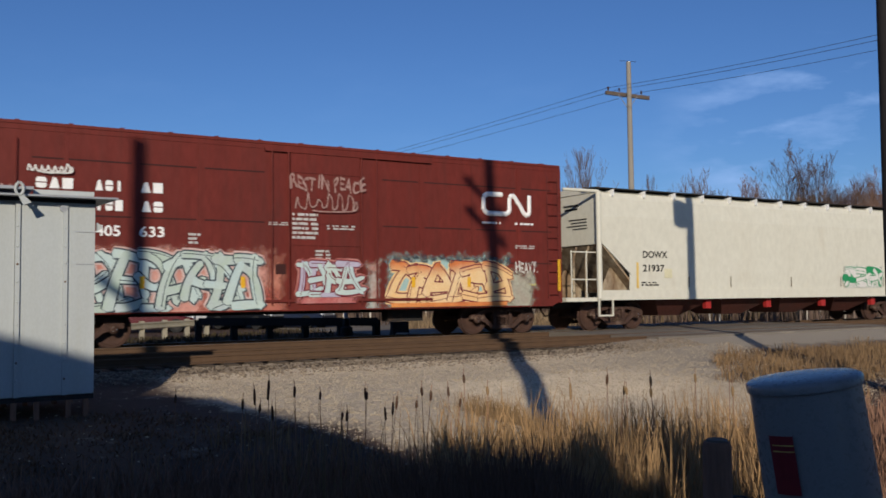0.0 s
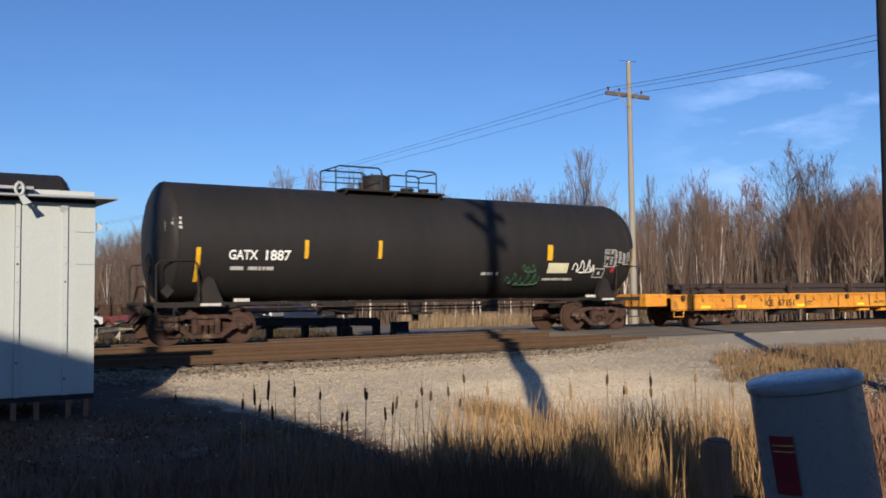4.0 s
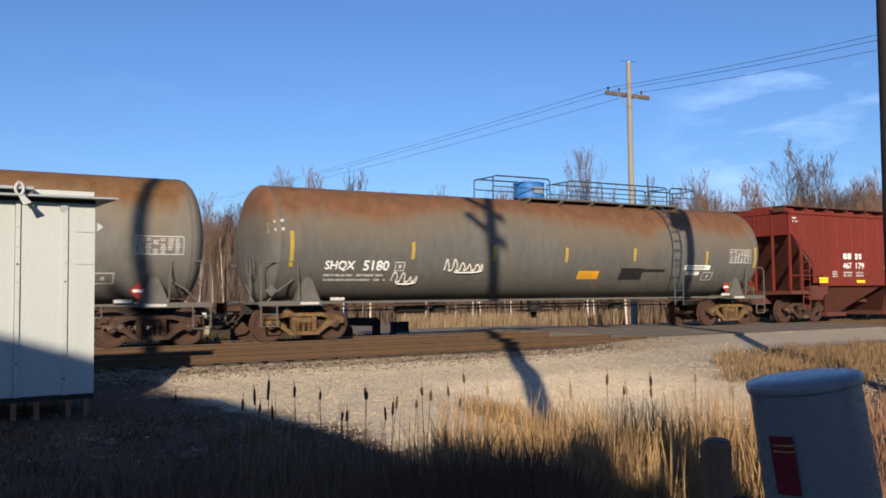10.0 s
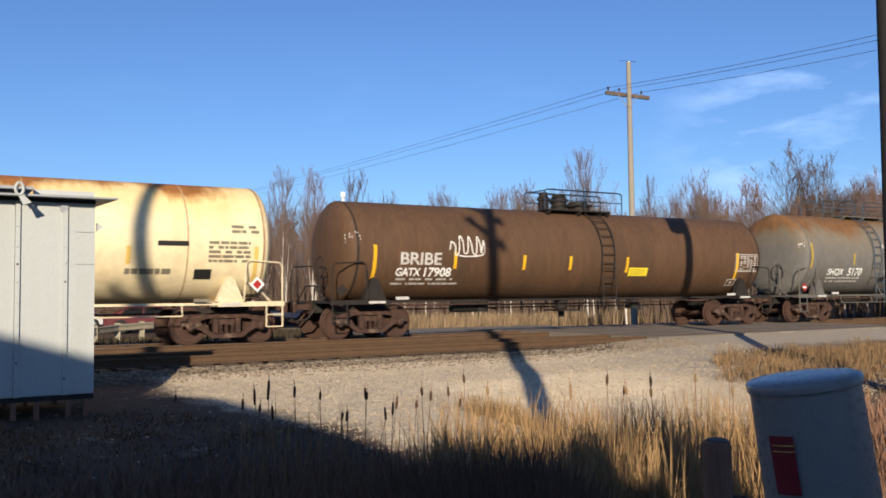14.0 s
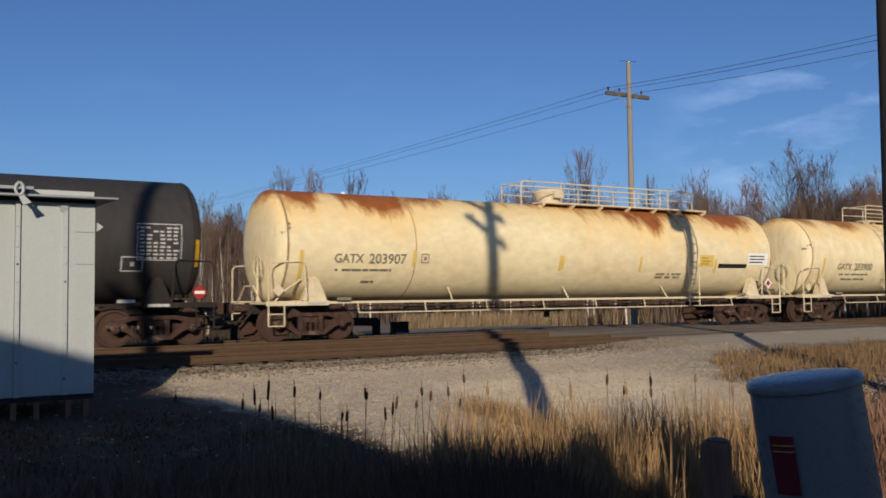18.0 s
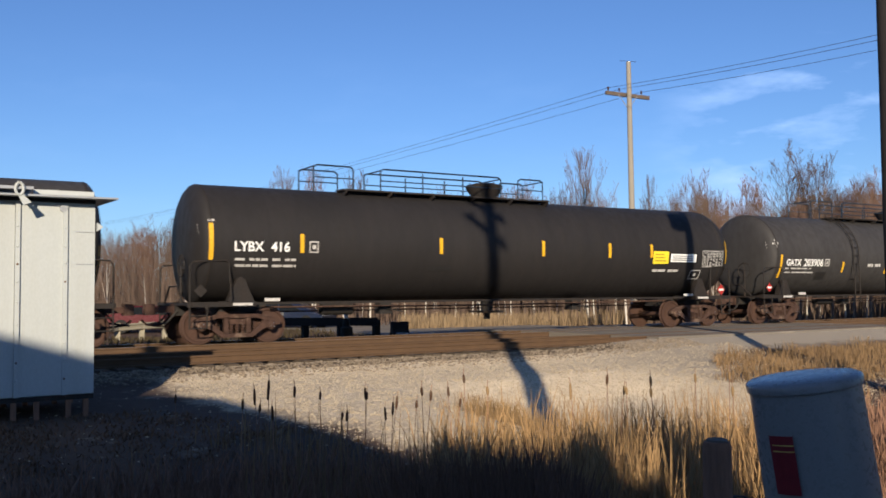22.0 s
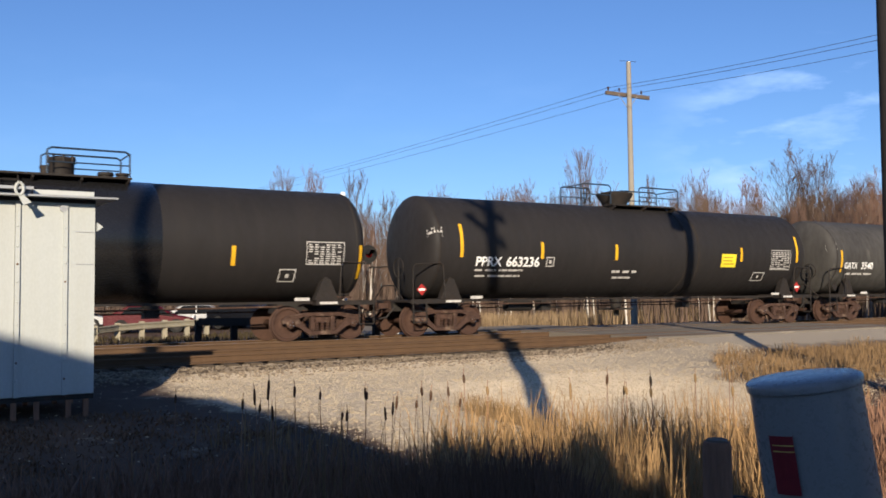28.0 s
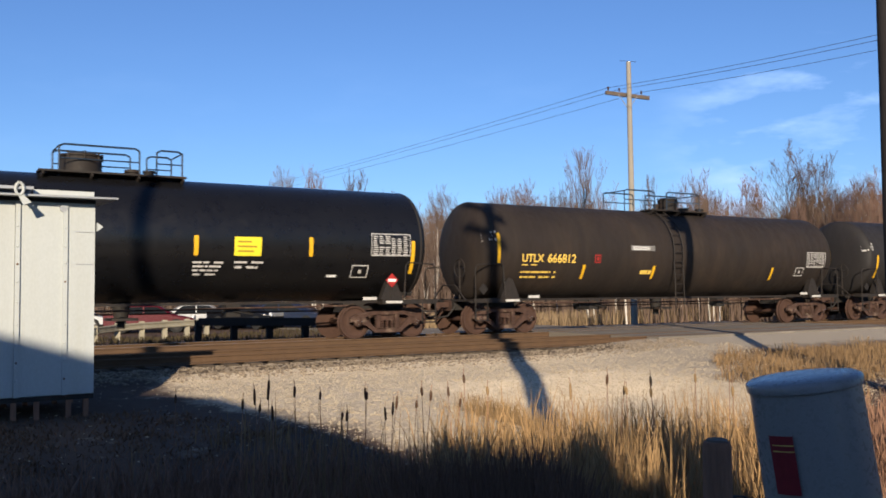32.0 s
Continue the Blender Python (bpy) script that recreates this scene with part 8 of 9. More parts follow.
def make_far_side():
    sedan = [(-2.2, 0.35), (2.2, 0.35), (2.25, 0.72), (1.2, 0.92), (0.45, 1.38), (-1.0, 1.40), (-1.75, 1.0), (-2.2, 0.95)]
    sg = ([(1.05, 0.95), (0.42, 1.32), (-0.2, 1.34), (-0.2, 0.95)], [(-0.28, 0.95), (-0.28, 1.34), (-0.95, 1.33), (-1.35, 0.97)])
    vehicle("car", "dark red saloon car parked behind the guard rail", 11.2, 47.5, -20, M_CARRED, 4.4, sedan, sg)
    vehicle("car", "black saloon car waiting behind the guard rail", 16.05, 46.4, -62, M_CARBLACK, 4.4, sedan, sg)
    vehicle("car", "dark blue saloon car waiting behind the guard rail", 18.0, 45.2, -50, M_CARBLUE, 4.4, sedan, sg)
    vehicle("car", "silver saloon car parked behind the guard rail", 14.3, 49.0, -20, M_CARSILVER, 4.4, sedan, sg)
    vehicle("car", "grey saloon car parked behind the guard rail", 7.6, 50.0, -20, M_CARSILVER, 4.4, sedan, sg)
    # guard rail with pale wooden posts
    t = thing("guard_rail", "pale weathered guard rail on wooden posts", "guard rail")
    pts = [(5.4, 35.6, 0.05), (6.6, 37.0, 0.12), (7.7, 38.2, 0.18), (8.8, 38.8, 0.22), (9.9, 39.4, 0.24), (11.0, 39.9, 0.26), (12.0, 40.3, 0.26)]
    for x, y, z in pts:
        p = Mesh()
        p.box(x - 0.10, y - 0.02, -0.75, x + 0.10, y + 0.18, z + 0.02)
        part("post", p, M_PALEPOST, t)
    for (xa, ya, za), (xb, yb, zb) in zip(pts, pts[1:]):
        b = Mesh()
        for dz, dy in ((-0.08, 0.0), (-0.15, 0.03), (-0.20, 0.03), (-0.27, 0.0)):
            b.rod((xa, ya - 0.05 + dy, za + dz), (xb, yb - 0.05 + dy, zb + dz), 0.045, 0.045, 6)
        part("rail_beam", b, M_PALEPOST, t)
    # the rail's stretch in the train's shade, painted in dark, and the low barrier beside the signal
    t = thing("timber_rail", "timber guard rail on short posts beside the crossing, painted dark as shade", "guard rail")
    line = [in_view((p - 784) / 784, 33.0 - 0.5 * i) for i, p in enumerate((352, 415, 478, 541, 604, 667))]
    for x, y in line:
        p = Mesh()
        p.box(x - 0.11, y, -0.75, x + 0.11, y + 0.2, 0.36)
        part("post", p, M_SHADETIMBER, t)
    for (xa, ya), (xb, yb) in zip(line, line[1:]):
        b = Mesh()
        u = Vector((xb - xa, yb - ya, 0))
        rot = Matrix.Translation((xa, ya - 0.06, 0)) @ Matrix.Rotation(math.atan2(u.y, u.x), 4, "Z")
        b.box(0, -0.07, 0.16, u.length, 0.0, 0.44, m=rot)
        part("rail_beam", b, M_SHADETIMBER, t)
    for i, (x, y) in enumerate(((16.35, 29.15),)):
        o = thing("barrier_block", "low timber barrier block beside the road, painted dark as shade", "barrier", pose(x, y, 0, 0, 0, -5), "barrier blocks")
        m = Mesh()
        m.prism([(-0.26, -0.7), (0.26, -0.7), (0.24, -0.35), (0.12, -0.1), (0.10, 0.22), (-0.10, 0.22), (-0.12, -0.1), (-0.24, -0.35)], "X", -0.8, -0.15)
        part("block", m, M_SHADETIMBER, o)
        s = Mesh()
        s.box(-0.7, -0.262, -0.22, -0.25, -0.13, -0.19)
        part("pale_strip", s, M_WHITE, o)


M_PALEPOST = mat("pale_weathered_wood", (0.33, 0.30, 0.225), 0.9, second=(0.20, 0.18, 0.13), scale=3, grain=20, bump=0.3)
# near-black colour carries the train's shade on rail and barrier
M_SHADETIMBER = mat("shade_darkened_timber", (0.030, 0.025, 0.022), 0.9, second=(0.02, 0.017, 0.015), scale=3, grain=20, bump=0.3)


# ---- plants ----
def blades(name, label, count, where, height, width, material, seed, lean=0.25, kind="stuff"):
    """Many dry stems and leaves; where(rng) gives a place or None, height(rng, x, y) the length."""
    rng = random.Random(seed)
    v, f = [], []
    made = 0
    while made < count:
        p = where(rng)
        if p is None:
            continue
        x, y = p
        z = ground_z(x, y) - 0.03
        h = height(rng, x, y)
        w = width * rng.uniform(0.6, 1.3)
        a = rng.uniform(0, 6.283)
        d = rng.uniform(0, lean) * h
        if rng.random() < 0.12:
            d *= 2.4
            h *= 0.75
        ca, sa = math.cos(a), math.sin(a)
        b = rng.uniform(0, 6.283)
        tx, ty = math.cos(b) * w, math.sin(b) * w
        k = len(v)
        for q, bend, ww in ((0.0, 0.0, 1.0), (0.5, 0.22, 0.9), (0.82, 0.6, 0.6)):
            cx, cy, cz = x + ca * d * bend, y + sa * d * bend, z + h * q
            v.append((cx - tx * ww, cy - ty * ww, cz))
            v.append((cx + tx * ww, cy + ty * ww, cz))
        v.append((x + ca * d, y + sa * d, z + h * (1.0 if d < 0.4 * h else 0.86)))
        f += [(k, k + 1, k + 3, k + 2), (k + 2, k + 3, k + 5, k + 4), (k + 4, k + 5, k + 6)]
        made += 1
    m = Mesh()
    m.v, m.f, m.mi = v, f, [0] * len(f)
    ob = part(name, m, material, clean=False)
    return tagged(ob, label, name.replace("_", " "), kind=kind)


def make_reeds():
    def dense(rng):
        px, d = rng.uniform(-0.05, 0.80), rng.uniform(4.6, 9.6)
        x, y = in_view(px, d)
        if y > 9.3 or y < 2.4:
            return None
        if d < 6.3:
            return None
        if rng.random() > min(1.0, 0.25 + (px + 0.05) * 2.2):
            return None
        return x, y

    def tall(rng, x, y):
        h = rng.uniform(0.6, 1.2) if rng.random() < 0.85 else rng.uniform(1.1, 1.65)
        return h * (0.92 + 0.12 * noise.noise((x * 1.3, y * 1.3, 4)))
    blades("dry_reeds", "dense stand of dry golden reeds in the ditch", 22000, dense, tall, 0.0062, M_REED, 31, 0.30)

    # low brown blades added to put shade into the gaps between stems
    def floor_of_ditch(rng):
        px, d = rng.uniform(0.0, 0.84), rng.uniform(4.2, 9.8)
        x, y = in_view(px, d)
        if px > 0.33 and d < 7.0:
            return None
        return (x, y) if 2.2 < y < 9.4 else None
    blades("reed_litter", "brown leaves and broken stems among the reeds, added to darken the gaps", 26000, floor_of_ditch, lambda rng, x, y: rng.uniform(0.45, 1.0), 0.016, M_LITTER, 41, 0.5)

    # nearest reeds, in a darker brown that holds the building's shade
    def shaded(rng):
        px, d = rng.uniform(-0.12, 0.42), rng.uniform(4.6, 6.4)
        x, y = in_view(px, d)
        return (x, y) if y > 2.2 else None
    blades("shaded_reeds", "reeds in the ditch, the shade painted in as dark brown", 9000, shaded, lambda rng, x, y: rng.uniform(0.85, 1.38) - 6.0 * max(0.0, (x * math.cos(YAW) - y * math.sin(YAW)) / 5.5 - 0.13), 0.009, M_REEDSHADE, 43, 0.2)

    def scattered(rng):
        px, d = rng.uniform(-0.45, 0.62), rng.uniform(7.2, 9.4)
        x, y = in_view(px, d)
        return (x, y) if rng.random() < 0.25 + 0.9 * (px + 0.45) else None
    blades("reed_stalks", "single thin brown reed stalks before the gravel", 520, scattered, lambda rng, x, y: rng.uniform(0.85, 1.45), 0.0055, M_GRASS, 46, 0.12)

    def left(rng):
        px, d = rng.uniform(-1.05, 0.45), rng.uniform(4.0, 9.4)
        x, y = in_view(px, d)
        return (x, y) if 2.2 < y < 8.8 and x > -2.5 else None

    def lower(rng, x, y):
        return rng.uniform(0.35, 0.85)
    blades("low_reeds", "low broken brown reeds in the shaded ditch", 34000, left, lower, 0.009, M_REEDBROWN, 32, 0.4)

    def rubble(rng):
        x, y = rng.uniform(-2.5, 6.5), rng.uniform(7.0, 13.6)
        return (x, y) if rng.random() < 0.25 + max(0, noise.noise((x * 1.3, y * 1.3, 8))) and x < 3.2 + (13.6 - y) * 0.6 else None
    blades("dead_leaves", "matted dead leaves and stalks on the bank of the ditch", 14000, rubble, lambda rng, x, y: rng.uniform(0.04, 0.10), 0.012, M_LITTER, 44, 1.2)

    def right(rng):
        px, d = rng.uniform(0.78, 1.06), rng.uniform(4.0, 14.0)
        x, y = in_view(px, d)
        return (x, y)
    blades("brown_reeds", "brown reeds beside the pole", 4500, right, lambda rng, x, y: rng.uniform(0.5, 1.0), 0.009, M_REEDBROWN, 33, 0.3)

    def verge(rng):
        x, y = rng.uniform(14, 34), rng.uniform(11.0, 15.3)
        front = 10.2 + (x - 12) * 0.95
        if y > min(front, 14.9) + 0.4 * noise.noise((x, y, 1)) + 0.3:
            return None
        return x, y
    blades("verge_grass", "tufts of dry straw-coloured grass beside the gravel", 21000, verge, lambda rng, x, y: rng.uniform(0.08, 0.30) * (1 + 0.9 * noise.noise((x * 1.1, y * 1.1, 7))), 0.007, M_VERGE, 34, 0.7)

    def edge(rng):
        x, y = rng.uniform(1.5, 15), rng.uniform(8.6, 11.2)
        return (x, y) if noise.noise((x * 0.8, y * 0.8, 3)) > -0.05 + 0.18 * (y - 9.2) else None
    blades("gravel_weeds", "sparse dry weeds at the edge of the gravel", 1100, edge, lambda rng, x, y: rng.uniform(0.12, 0.5), 0.006, M_GRASS, 35, 0.4)

    def clump(rng):
        x, y = rng.gauss(8.1, 0.32), rng.gauss(11.6, 0.3)
        return x, y
    blades("dead_weeds", "grey-brown clump of dead weeds on the gravel bank", 900, clump, lambda rng, x, y: rng.uniform(0.12, 0.42), 0.005, M_GRASS, 45, 0.8)

    def beyond(rng):
        x, y = rng.uniform(3, 85), rng.uniform(38.0, 43.0)
        return (x, y) if x * math.cos(YAW) - y * math.sin(YAW) > -0.05 * (x * math.sin(YAW) + y * math.cos(YAW)) else None
    blades("far_reeds", "band of dry golden reeds in front of the woods", 24000, beyond, lambda rng, x, y: rng.uniform(0.35, 0.95), 0.016, M_FARREED, 36, 0.2)

    def bank(rng):
        x, y = rng.uniform(-2, 17), rng.uniform(27.5, 41)
        return (x, y) if rng.random() < 0.8 else None
    blades("bank_grass", "short olive grass on the far bank", 7000, bank, lambda rng, x, y: rng.uniform(0.08, 0.28), 0.02, M_GRASSGREEN, 37, 0.5)


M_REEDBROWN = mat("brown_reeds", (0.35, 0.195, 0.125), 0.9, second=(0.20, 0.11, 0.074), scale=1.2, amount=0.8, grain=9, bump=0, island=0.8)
# reed colour darkened to paint in the shade
M_REEDSHADE = mat("shade_painted_reeds", (0.21, 0.116, 0.074), 0.9, second=(0.125, 0.072, 0.05), scale=1.2, amount=0.8, grain=9, bump=0, island=0.8)
M_FARREED = mat("far_golden_reeds", (0.34, 0.245, 0.145), 0.9, second=(0.22, 0.155, 0.09), scale=0.8, amount=0.8, grain=9, bump=0, island=0.7)
M_GRASSGREEN = mat("olive_grass", (0.075, 0.058, 0.028), 0.9, second=(0.045, 0.033, 0.018), scale=1.2, amount=0.8, grain=9, bump=0, island=0.6)


def make_cattails():
    rng = random.Random(77)
    spots = [(300, 705, 15), (418, 715, 18), (436, 722, 14), (460, 690, 30), (466, 700, 24), (495, 728, 22), (522, 692, 20), (555, 700, 12), (583, 735, 12), (606, 735, 18), (632, 700, 14), (655, 695, 22), (672, 712, 20), (680, 722, 22), (687, 730, 22), (712, 715, 14), (736, 700, 16), (760, 690, 14), (780, 712, 16), (806, 690, 16), (835, 668, 14), (868, 690, 14), (1022, 690, 26), (1054, 672, 18), (1078, 690, 16), (1112, 690, 12), (1160, 672, 18), (1172, 690, 14), (1232, 668, 14), (1275, 665, 14), (1300, 690, 16)]
    for px, py, long_px in spots:
        d = rng.uniform(7.2, 8.8)
        x, y = in_view((px - 784) / 784, d)
        horizon = 526.5 - (px - 784) * 0.0114
        z_head = EYE[2] - (py - horizon) / 1583 * d
        hl = max(0.075, long_px / 1583 * d * rng.uniform(1.0, 1.2))
        lean = rng.uniform(-0.07, 0.07)
        zg = ground_z(x, y) - 0.05
        top = z_head + hl / 2
        t = thing("cattail", "dry cattail stem with a dark brown seed head", "cattail", pose(x, y, zg, 0, rng.uniform(-5, 6), 0), "cattails")
        s = Mesh()
        hh = top - zg
        s.path([(0, 0, 0), (lean * 0.2, 0, hh * 0.5), (lean, 0, hh), (lean * 1.15, 0, hh + 0.05)], 0.0030, 5)
        part("stem", s, M_REEDBROWN, t)
        h = Mesh()
        h.lathe([(hh - hl, 0.004), (hh - hl + 0.012, 0.0105), (hh - hl * 0.5, 0.0125), (hh - 0.012, 0.0100), (hh, 0.003)], "Z", 9, (lean, 0, 0))
        # most heads from column 860 on are straw-coloured: sunlight painted in
        part("seed_head", h, M_CATTAIL if px < 860 or rng.random() < 0.3 else M_GRASS, t, smooth=50)


def make_stones():
    rng = random.Random(5)
    v, f = [], []

    def stone(x, y, z, r):
        k = len(v)
        a = rng.uniform(0, 6.28)
        q = [r * rng.uniform(0.6, 1.2) for _ in range(6)]
        ca, sa = math.cos(a), math.sin(a)
        for dx, dy, dz in ((q[0], 0, 0), (0, q[1], 0), (-q[2], 0, 0), (0, -q[3], 0), (0.2 * r, 0.1 * r, q[4] * 0.5), (0, 0, -q[5])):
            v.append((x + dx * ca - dy * sa, y + dx * sa + dy * ca, z + dz))
        f.extend([(k, k + 1, k + 4), (k + 1, k + 2, k + 4), (k + 2, k + 3, k + 4), (k + 3, k, k + 4), (k + 1, k, k + 5), (k + 2, k + 1, k + 5), (k + 3, k + 2, k + 5), (k, k + 3, k + 5)])
    for _ in range(5200):
        x = rng.uniform(-1, 18)
        y = rng.choice((rng.uniform(16.3, 17.35), rng.gauss(16.9, 0.25), rng.uniform(16.6, 17.6)))
        stone(x, y, ground_z(x, y) + 0.01, rng.uniform(0.015, 0.045))
    m = Mesh()
    m.v, m.f, m.mi = list(v), list(f), [0] * len(f)
    ob = part("track_edge_stones", m, M_PEBBLE, clean=False)
    tagged(ob, "brownish broken stones along the edge of the track bed", "stones", kind="stuff")
    v.clear()
    f.clear()
    for _ in range(34000):
        x, y = rng.uniform(-0.5, 19), rng.uniform(9.6, 16.5)
        if y < 9.6 - (x - 3) * 0.15:
            continue
        if x < 4.0 + max(0, 13.6 - y) * 0.3 and rng.random() > 0.03:
            continue
        stone(x, y, ground_z(x, y) + 0.003, rng.choice((0.009, 0.012, 0.015, 0.019, 0.026)))
    for _ in range(3500):
        x, y = rng.uniform(-2, 18), rng.uniform(19.6, 21.8)
        stone(x, y, ground_z(x, y) + 0.01, rng.uniform(0.02, 0.05))
    m = Mesh()
    m.v, m.f, m.mi = v, f, [0] * len(f)
    ob = part("crushed_stones", m, M_STONE, clean=False)
    tagged(ob, "pale crushed stones along the track bed", "stones", kind="stuff")


def tree_data(seed, height, birch=False, fine=True, spread_out=0.5):
    """Bare tree: tapered trunk, limbs that rise in a fan, and fine twigs that round off the crown."""
    rng = random.Random(seed)
    wood, twigs = Mesh(), Mesh()
    counts = ({0: 14, 1: 8, 2: 5, 3: 3} if fine else {0: 10, 1: 6, 2: 4, 3: 0})
    if birch:
        counts[0] = 9

    def grow(p, d, length, r, level, pale=False):
        n = (5, 3, 2, 1, 1)[level]
        pts = [p]
        for i in range(n):
            bend = 0.04 if level == 0 else 0.09
            d = (d + Vector((rng.uniform(-1, 1) * bend, rng.uniform(-1, 1) * bend, 0.10 if level else 0.05))).normalized()
            p = p + d * (length / n)
            pts.append(p)
        for i in range(n):
            ra, rb = r * (1 - 0.75 * i / n), r * (1 - 0.75 * (i + 1) / n)
            (wood if level == 0 or pale or (level == 1 and not birch) else twigs).rod(pts[i], pts[i + 1], ra, rb, 7 if level == 0 else 4 if level == 1 else 3, caps=False)
        if level >= 4:
            return
        for i in range(counts[level]):
            q = 0.30 + 0.68 * (i + rng.random()) / counts[level] if level == 0 else rng.uniform(0.25, 1.0)
            k = min(n - 1, int(q * n))
            at = pts[k].lerp(pts[k + 1], q * n - k)
            a = i * 2.4 + rng.uniform(-0.5, 0.5) if level == 0 else rng.uniform(0, 6.283)
            out = Vector((math.cos(a), math.sin(a), 0.0)) * (0.36 + 0.6 * spread_out) * rng.uniform(0.7, 1.2)
            fork = birch and level == 0 and i < 2
            nd = (d * (1.6 if fork else 0.75) + out + Vector((0, 0, 0.35))).normalized()
            reach = length * (0.50 * (1.12 - 0.75 * q) + 0.04) if level == 0 else length * rng.uniform(0.38, 0.58) * (1.15 - 0.5 * q)
            grow(at, nd, reach * rng.uniform(0.8, 1.15), max((0.02, 0.013, 0.0095, 0.0075, 0.0065)[level], r * (1 - 0.75 * q) * (0.6 if fork else 0.45)), level + 1, fork)
    grow(Vector((0, 0, -0.3)), Vector((rng.uniform(-0.05, 0.05), rng.uniform(-0.05, 0.05), 1)), height * 0.94, height * 0.0115, 0)
    zt = max(max(p[2] for p in wood.v), max((p[2] for p in twigs.v), default=0))
    for m in (wood, twigs):
        m.v = [(x, y, z * height / zt if z > 0 else z) for x, y, z in m.v]
    return wood, twigs


SKYLINE = ((100, 395), (180, 385), (250, 372), (330, 362), (372, 346), (430, 352), (490, 335), (520, 342), (552, 330), (590, 345), (635, 328), (672, 338), (720, 345), (785, 330), (830, 345), (880, 328), (930, 318), (985, 325), (1037, 316), (1068, 324), (1100, 345), (1160, 326), (1250, 314), (1320, 310), (1360, 322), (1405, 312), (1440, 312), (1500, 296), (1570, 300), (1700, 304))


def make_trees():
    rng = random.Random(19)
    protos = []
    for i in range(10):
        birch = i in (5, 6)
        wood, twigs = tree_data(100 + i, 10.0, birch, i < 7, (0.16, 0.24, 0.6, 0.8, 0.3, 0.4, 0.5, 0.3, 0.5, 0.4)[i])
        t = thing("tree", "bare pale-barked birch at the edge of the woods" if birch else "bare leafless tree at the edge of the woods", "tree", pose(0, 0, -60), "bare trees")
        part("trunk", wood, M_BIRCH if birch else M_BARK, t, clean=False, smooth=50)
        part("crown", twigs, (M_TWIG, M_TWIGRED, M_TWIG, M_TWIGRED, M_TWIG, M_TWIG, M_TWIGRED, M_TWIG, M_TWIGRED, M_TWIG)[i], t, clean=False)
        protos.append(t)
    used = set()

    def plant(k, px, depth, top_y, girth=0.75):
        x, y = in_view((px - 784) / 784, depth)
        z = ground_z(x, y) - 0.1
        horizon = 526.5 - (px - 784) * 0.0114
        h = (EYE[2] + (horizon - top_y) / 1583 * depth - z) / 10.0
        m = Matrix.Translation((x, y, z)) @ Matrix.Rotation(rng.uniform(0, 6.28), 4, "Z") @ Matrix.Diagonal((h * girth, h * girth, h, 1))
        if k in used:
            c = copy_thing(protos[k], m)
            c.matrix_basis = m
        else:
            used.add(k)
            protos[k].matrix_basis = m
    # the crowns that stand out against the sky
    for k, px, depth, y, girth in ((4, 497, 60, 290, 0.72), (1, 553, 62, 288, 0.70), (4, 636, 58, 294, 0.66), (4, 693, 60, 334, 0.6), (4, 372, 58, 336, 0.6), (0, 1037, 55, 257, 0.7),
                                   (4, 782, 60, 323, 0.55), (1, 879, 60, 323, 0.7), (1, 932, 60, 311, 0.8), (4, 1000, 61, 318, 0.6), (8, 1074, 57, 320, 0.7), (0, 1153, 56, 305, 0.35),
                                   (1, 1198, 58, 320, 0.6), (4, 1246, 56, 294, 0.7), (1, 1335, 55, 300, 0.9), (2, 1408, 52, 244, 1.0), (4, 1472, 50, 266, 0.7), (3, 1538, 48, 284, 0.8)):
        plant(k, px, depth, y, girth)
    for _ in range(18):
        px = rng.uniform(1390, 1620)
        plant(rng.choice((1, 3, 4)), px, rng.uniform(48, 62), lerp_table(SKYLINE, px) + rng.uniform(8, 50), 0.85)
    for _ in range(70):
        px = rng.uniform(120, 1640)
        plant(rng.randrange(5), px, rng.uniform(54, 70), lerp_table(SKYLINE, px) + rng.uniform(6, 45), 0.8)
    for _ in range(170):
        px = rng.uniform(120, 1640)
        plant(rng.choice((7, 8, 9)), px, rng.uniform(52, 95), lerp_table(SKYLINE, px) + rng.uniform(15, 85))
    for px in (322, 345, 392, 405, 458, 472, 500, 560, 640, 700, 718, 770, 845, 880, 945, 960, 985, 1030, 1050, 1090, 1140, 1205, 1240, 1330, 1450):
        plant(rng.choice((5, 6)), px + rng.uniform(-6, 6), rng.uniform(55, 59), lerp_table(SKYLINE, px) + rng.uniform(0, 75))
    for _ in range(34):
        px = rng.uniform(180, 1600)
        plant(rng.choice((5, 6)), px, rng.uniform(50, 54), lerp_table(SKYLINE, px) + rng.uniform(25, 110))
    # tangled undergrowth and the depth of the woods
    v = Mesh()
    for _ in range(15000):
        px, depth = rng.uniform(60, 1680), rng.uniform(50, 110)
        x, y = in_view((px - 784) / 784, depth)
        top = lerp_table(SKYLINE, px)
        horizon = 526.5 - (px - 784) * 0.0114
        full = EYE[2] + (horizon - top) / 1583 * depth + 0.6
        h = full * rng.uniform(0.18, 0.86)
        z = ground_z(x, y) - 0.1
        p = Vector((x, y, z))
        q = p + Vector((rng.uniform(-0.14, 0.14) * h, rng.uniform(-0.14, 0.14) * h, h))
        r = rng.uniform(0.012, 0.035)
        v.rod(p, q, r, r * 0.3, 3, caps=False)
        for _k in range(2):
            s = p.lerp(q, rng.uniform(0.35, 0.9))
            v.rod(s, s + Vector((rng.uniform(-0.5, 0.5), rng.uniform(-0.5, 0.5), rng.uniform(0.2, 0.9))) * rng.uniform(0.6, 1.8), r * 0.5, r * 0.2, 3, caps=False)
    ob = part("undergrowth", v, M_TWIG, clean=False)
    tagged(ob, "tangle of bare brown saplings and undergrowth", "woods", kind="stuff")


make_shed()
make_power_line()
make_building()
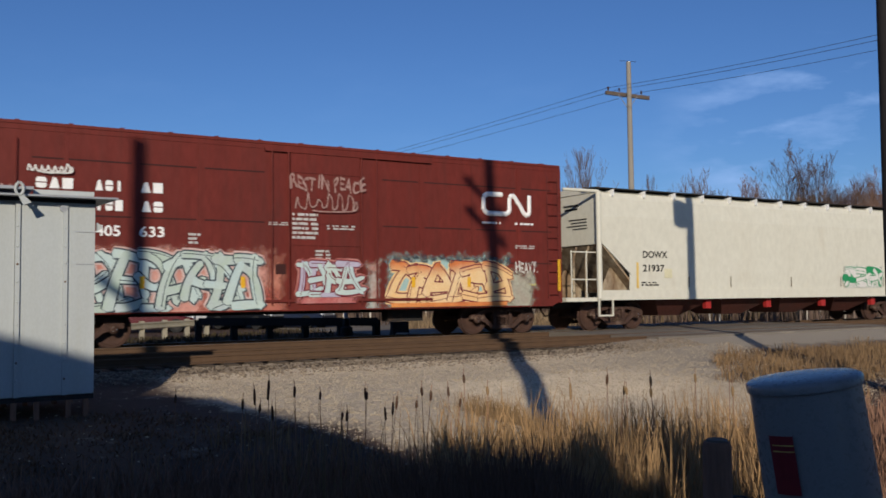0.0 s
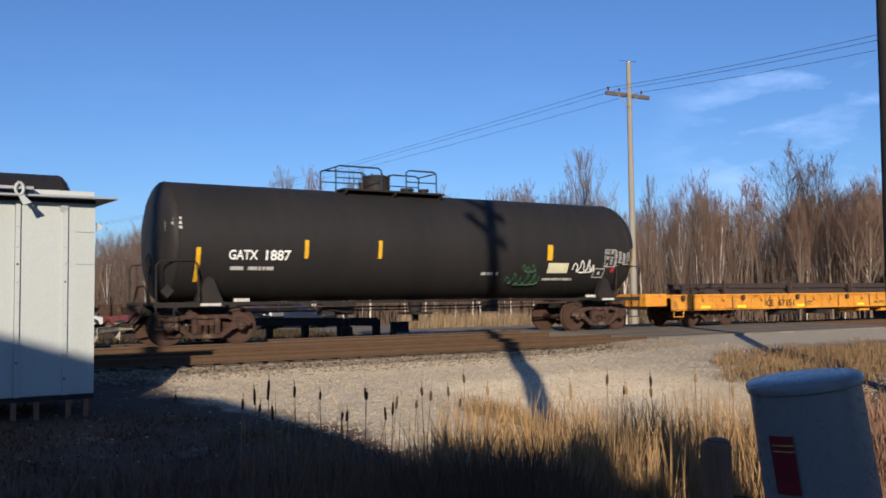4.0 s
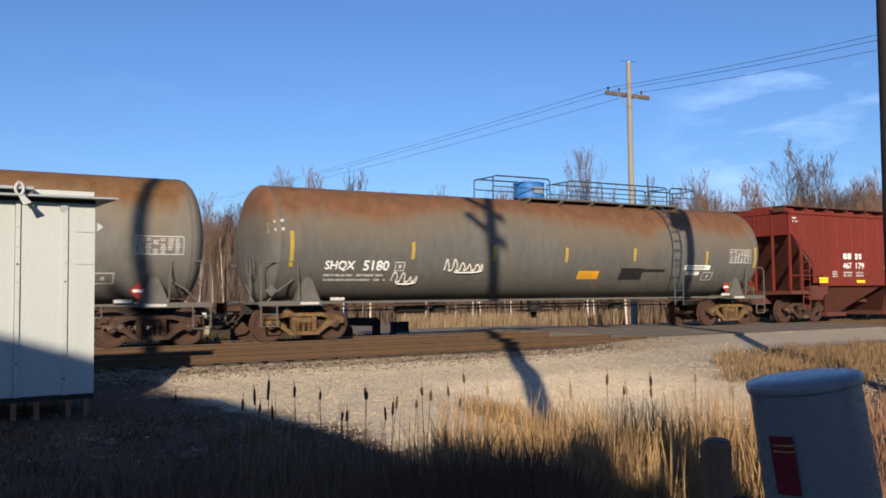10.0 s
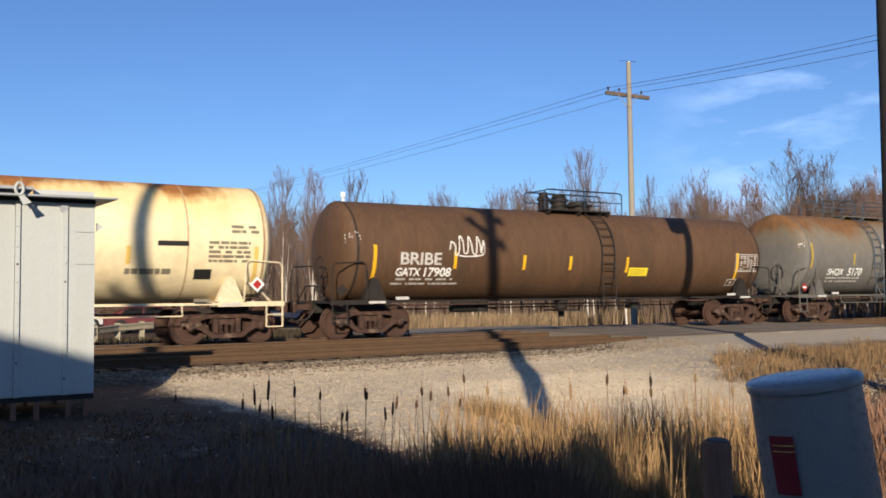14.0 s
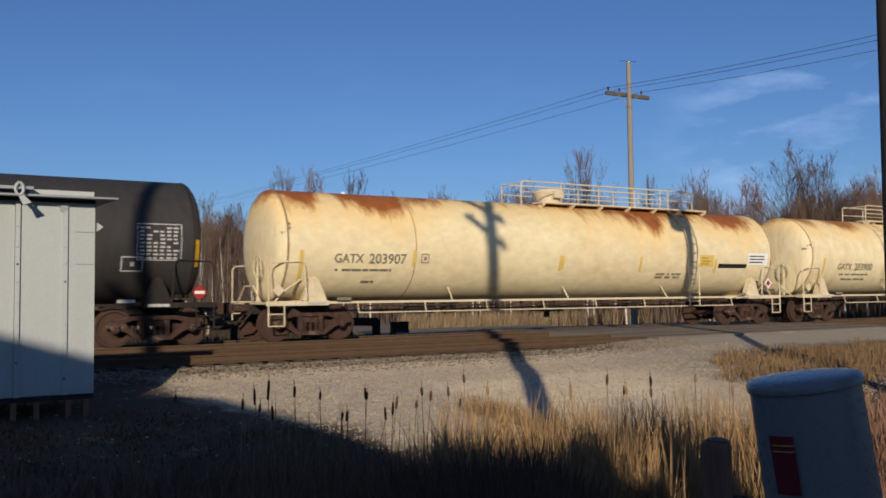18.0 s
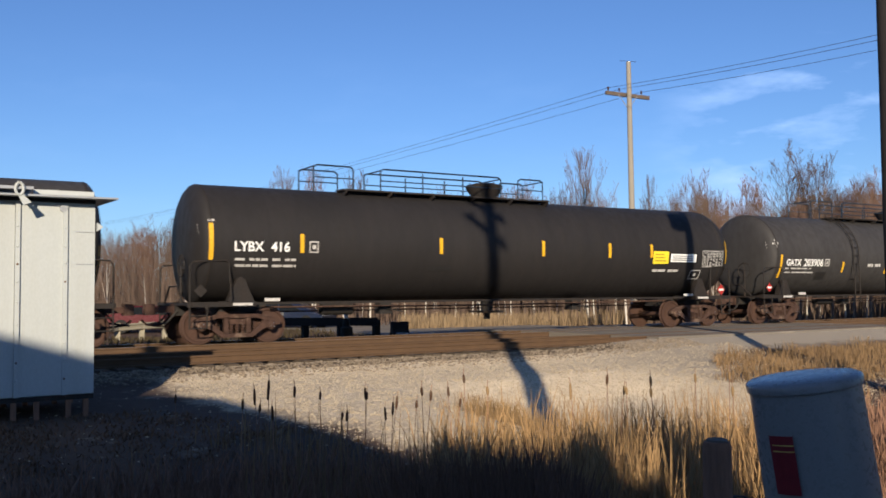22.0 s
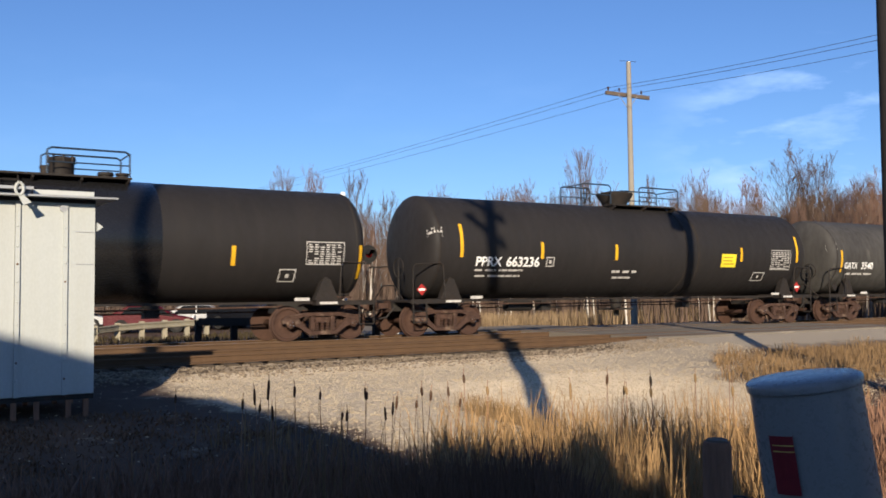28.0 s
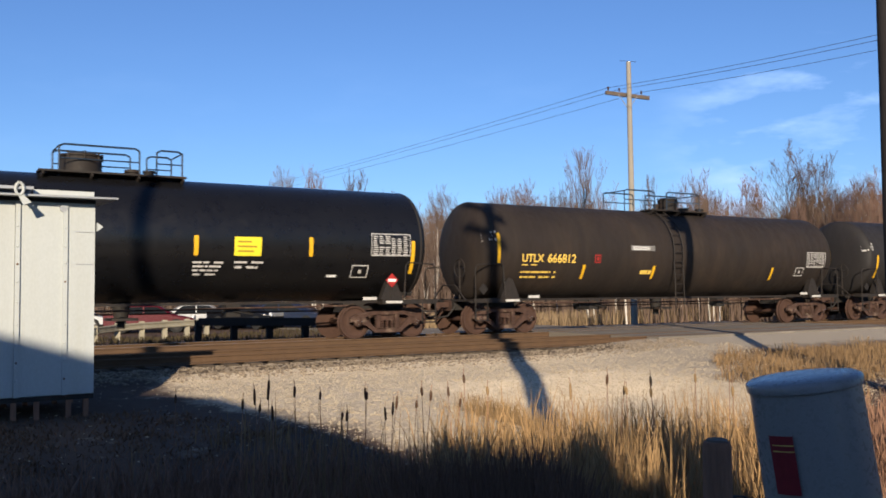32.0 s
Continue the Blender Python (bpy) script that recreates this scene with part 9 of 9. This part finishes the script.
make_pedestal()
make_fence_post()
make_signal()
make_far_side()
make_stones()
make_reeds()
make_cattails()
make_trees()


def motions():
    for car, centre in TRAIN:
        rows = [(t, pose(centre + along(t) + 10.0 * TRIM.get(t, 0.0), TRACK_Y, 0)) for t in range(33)]
        walk(car, rows)
    step = 1 / 15
    for w, k, first, last in WHEELS:
        a, b = round(first / step), round(last / step)
        times = [i * step for i in range(a, b + 1)]
        if times[0] > 0.01:
            times = [0.0] + times
        if times[-1] < 31.99:
            times = times + [32.0]
        rows = [(t, pose(k, 0, 0.45, 0, math.degrees((along(min(max(t, first), last)) - along(first)) / WHEEL_R), 0)) for t in times]
        walk(w, rows)


motions()
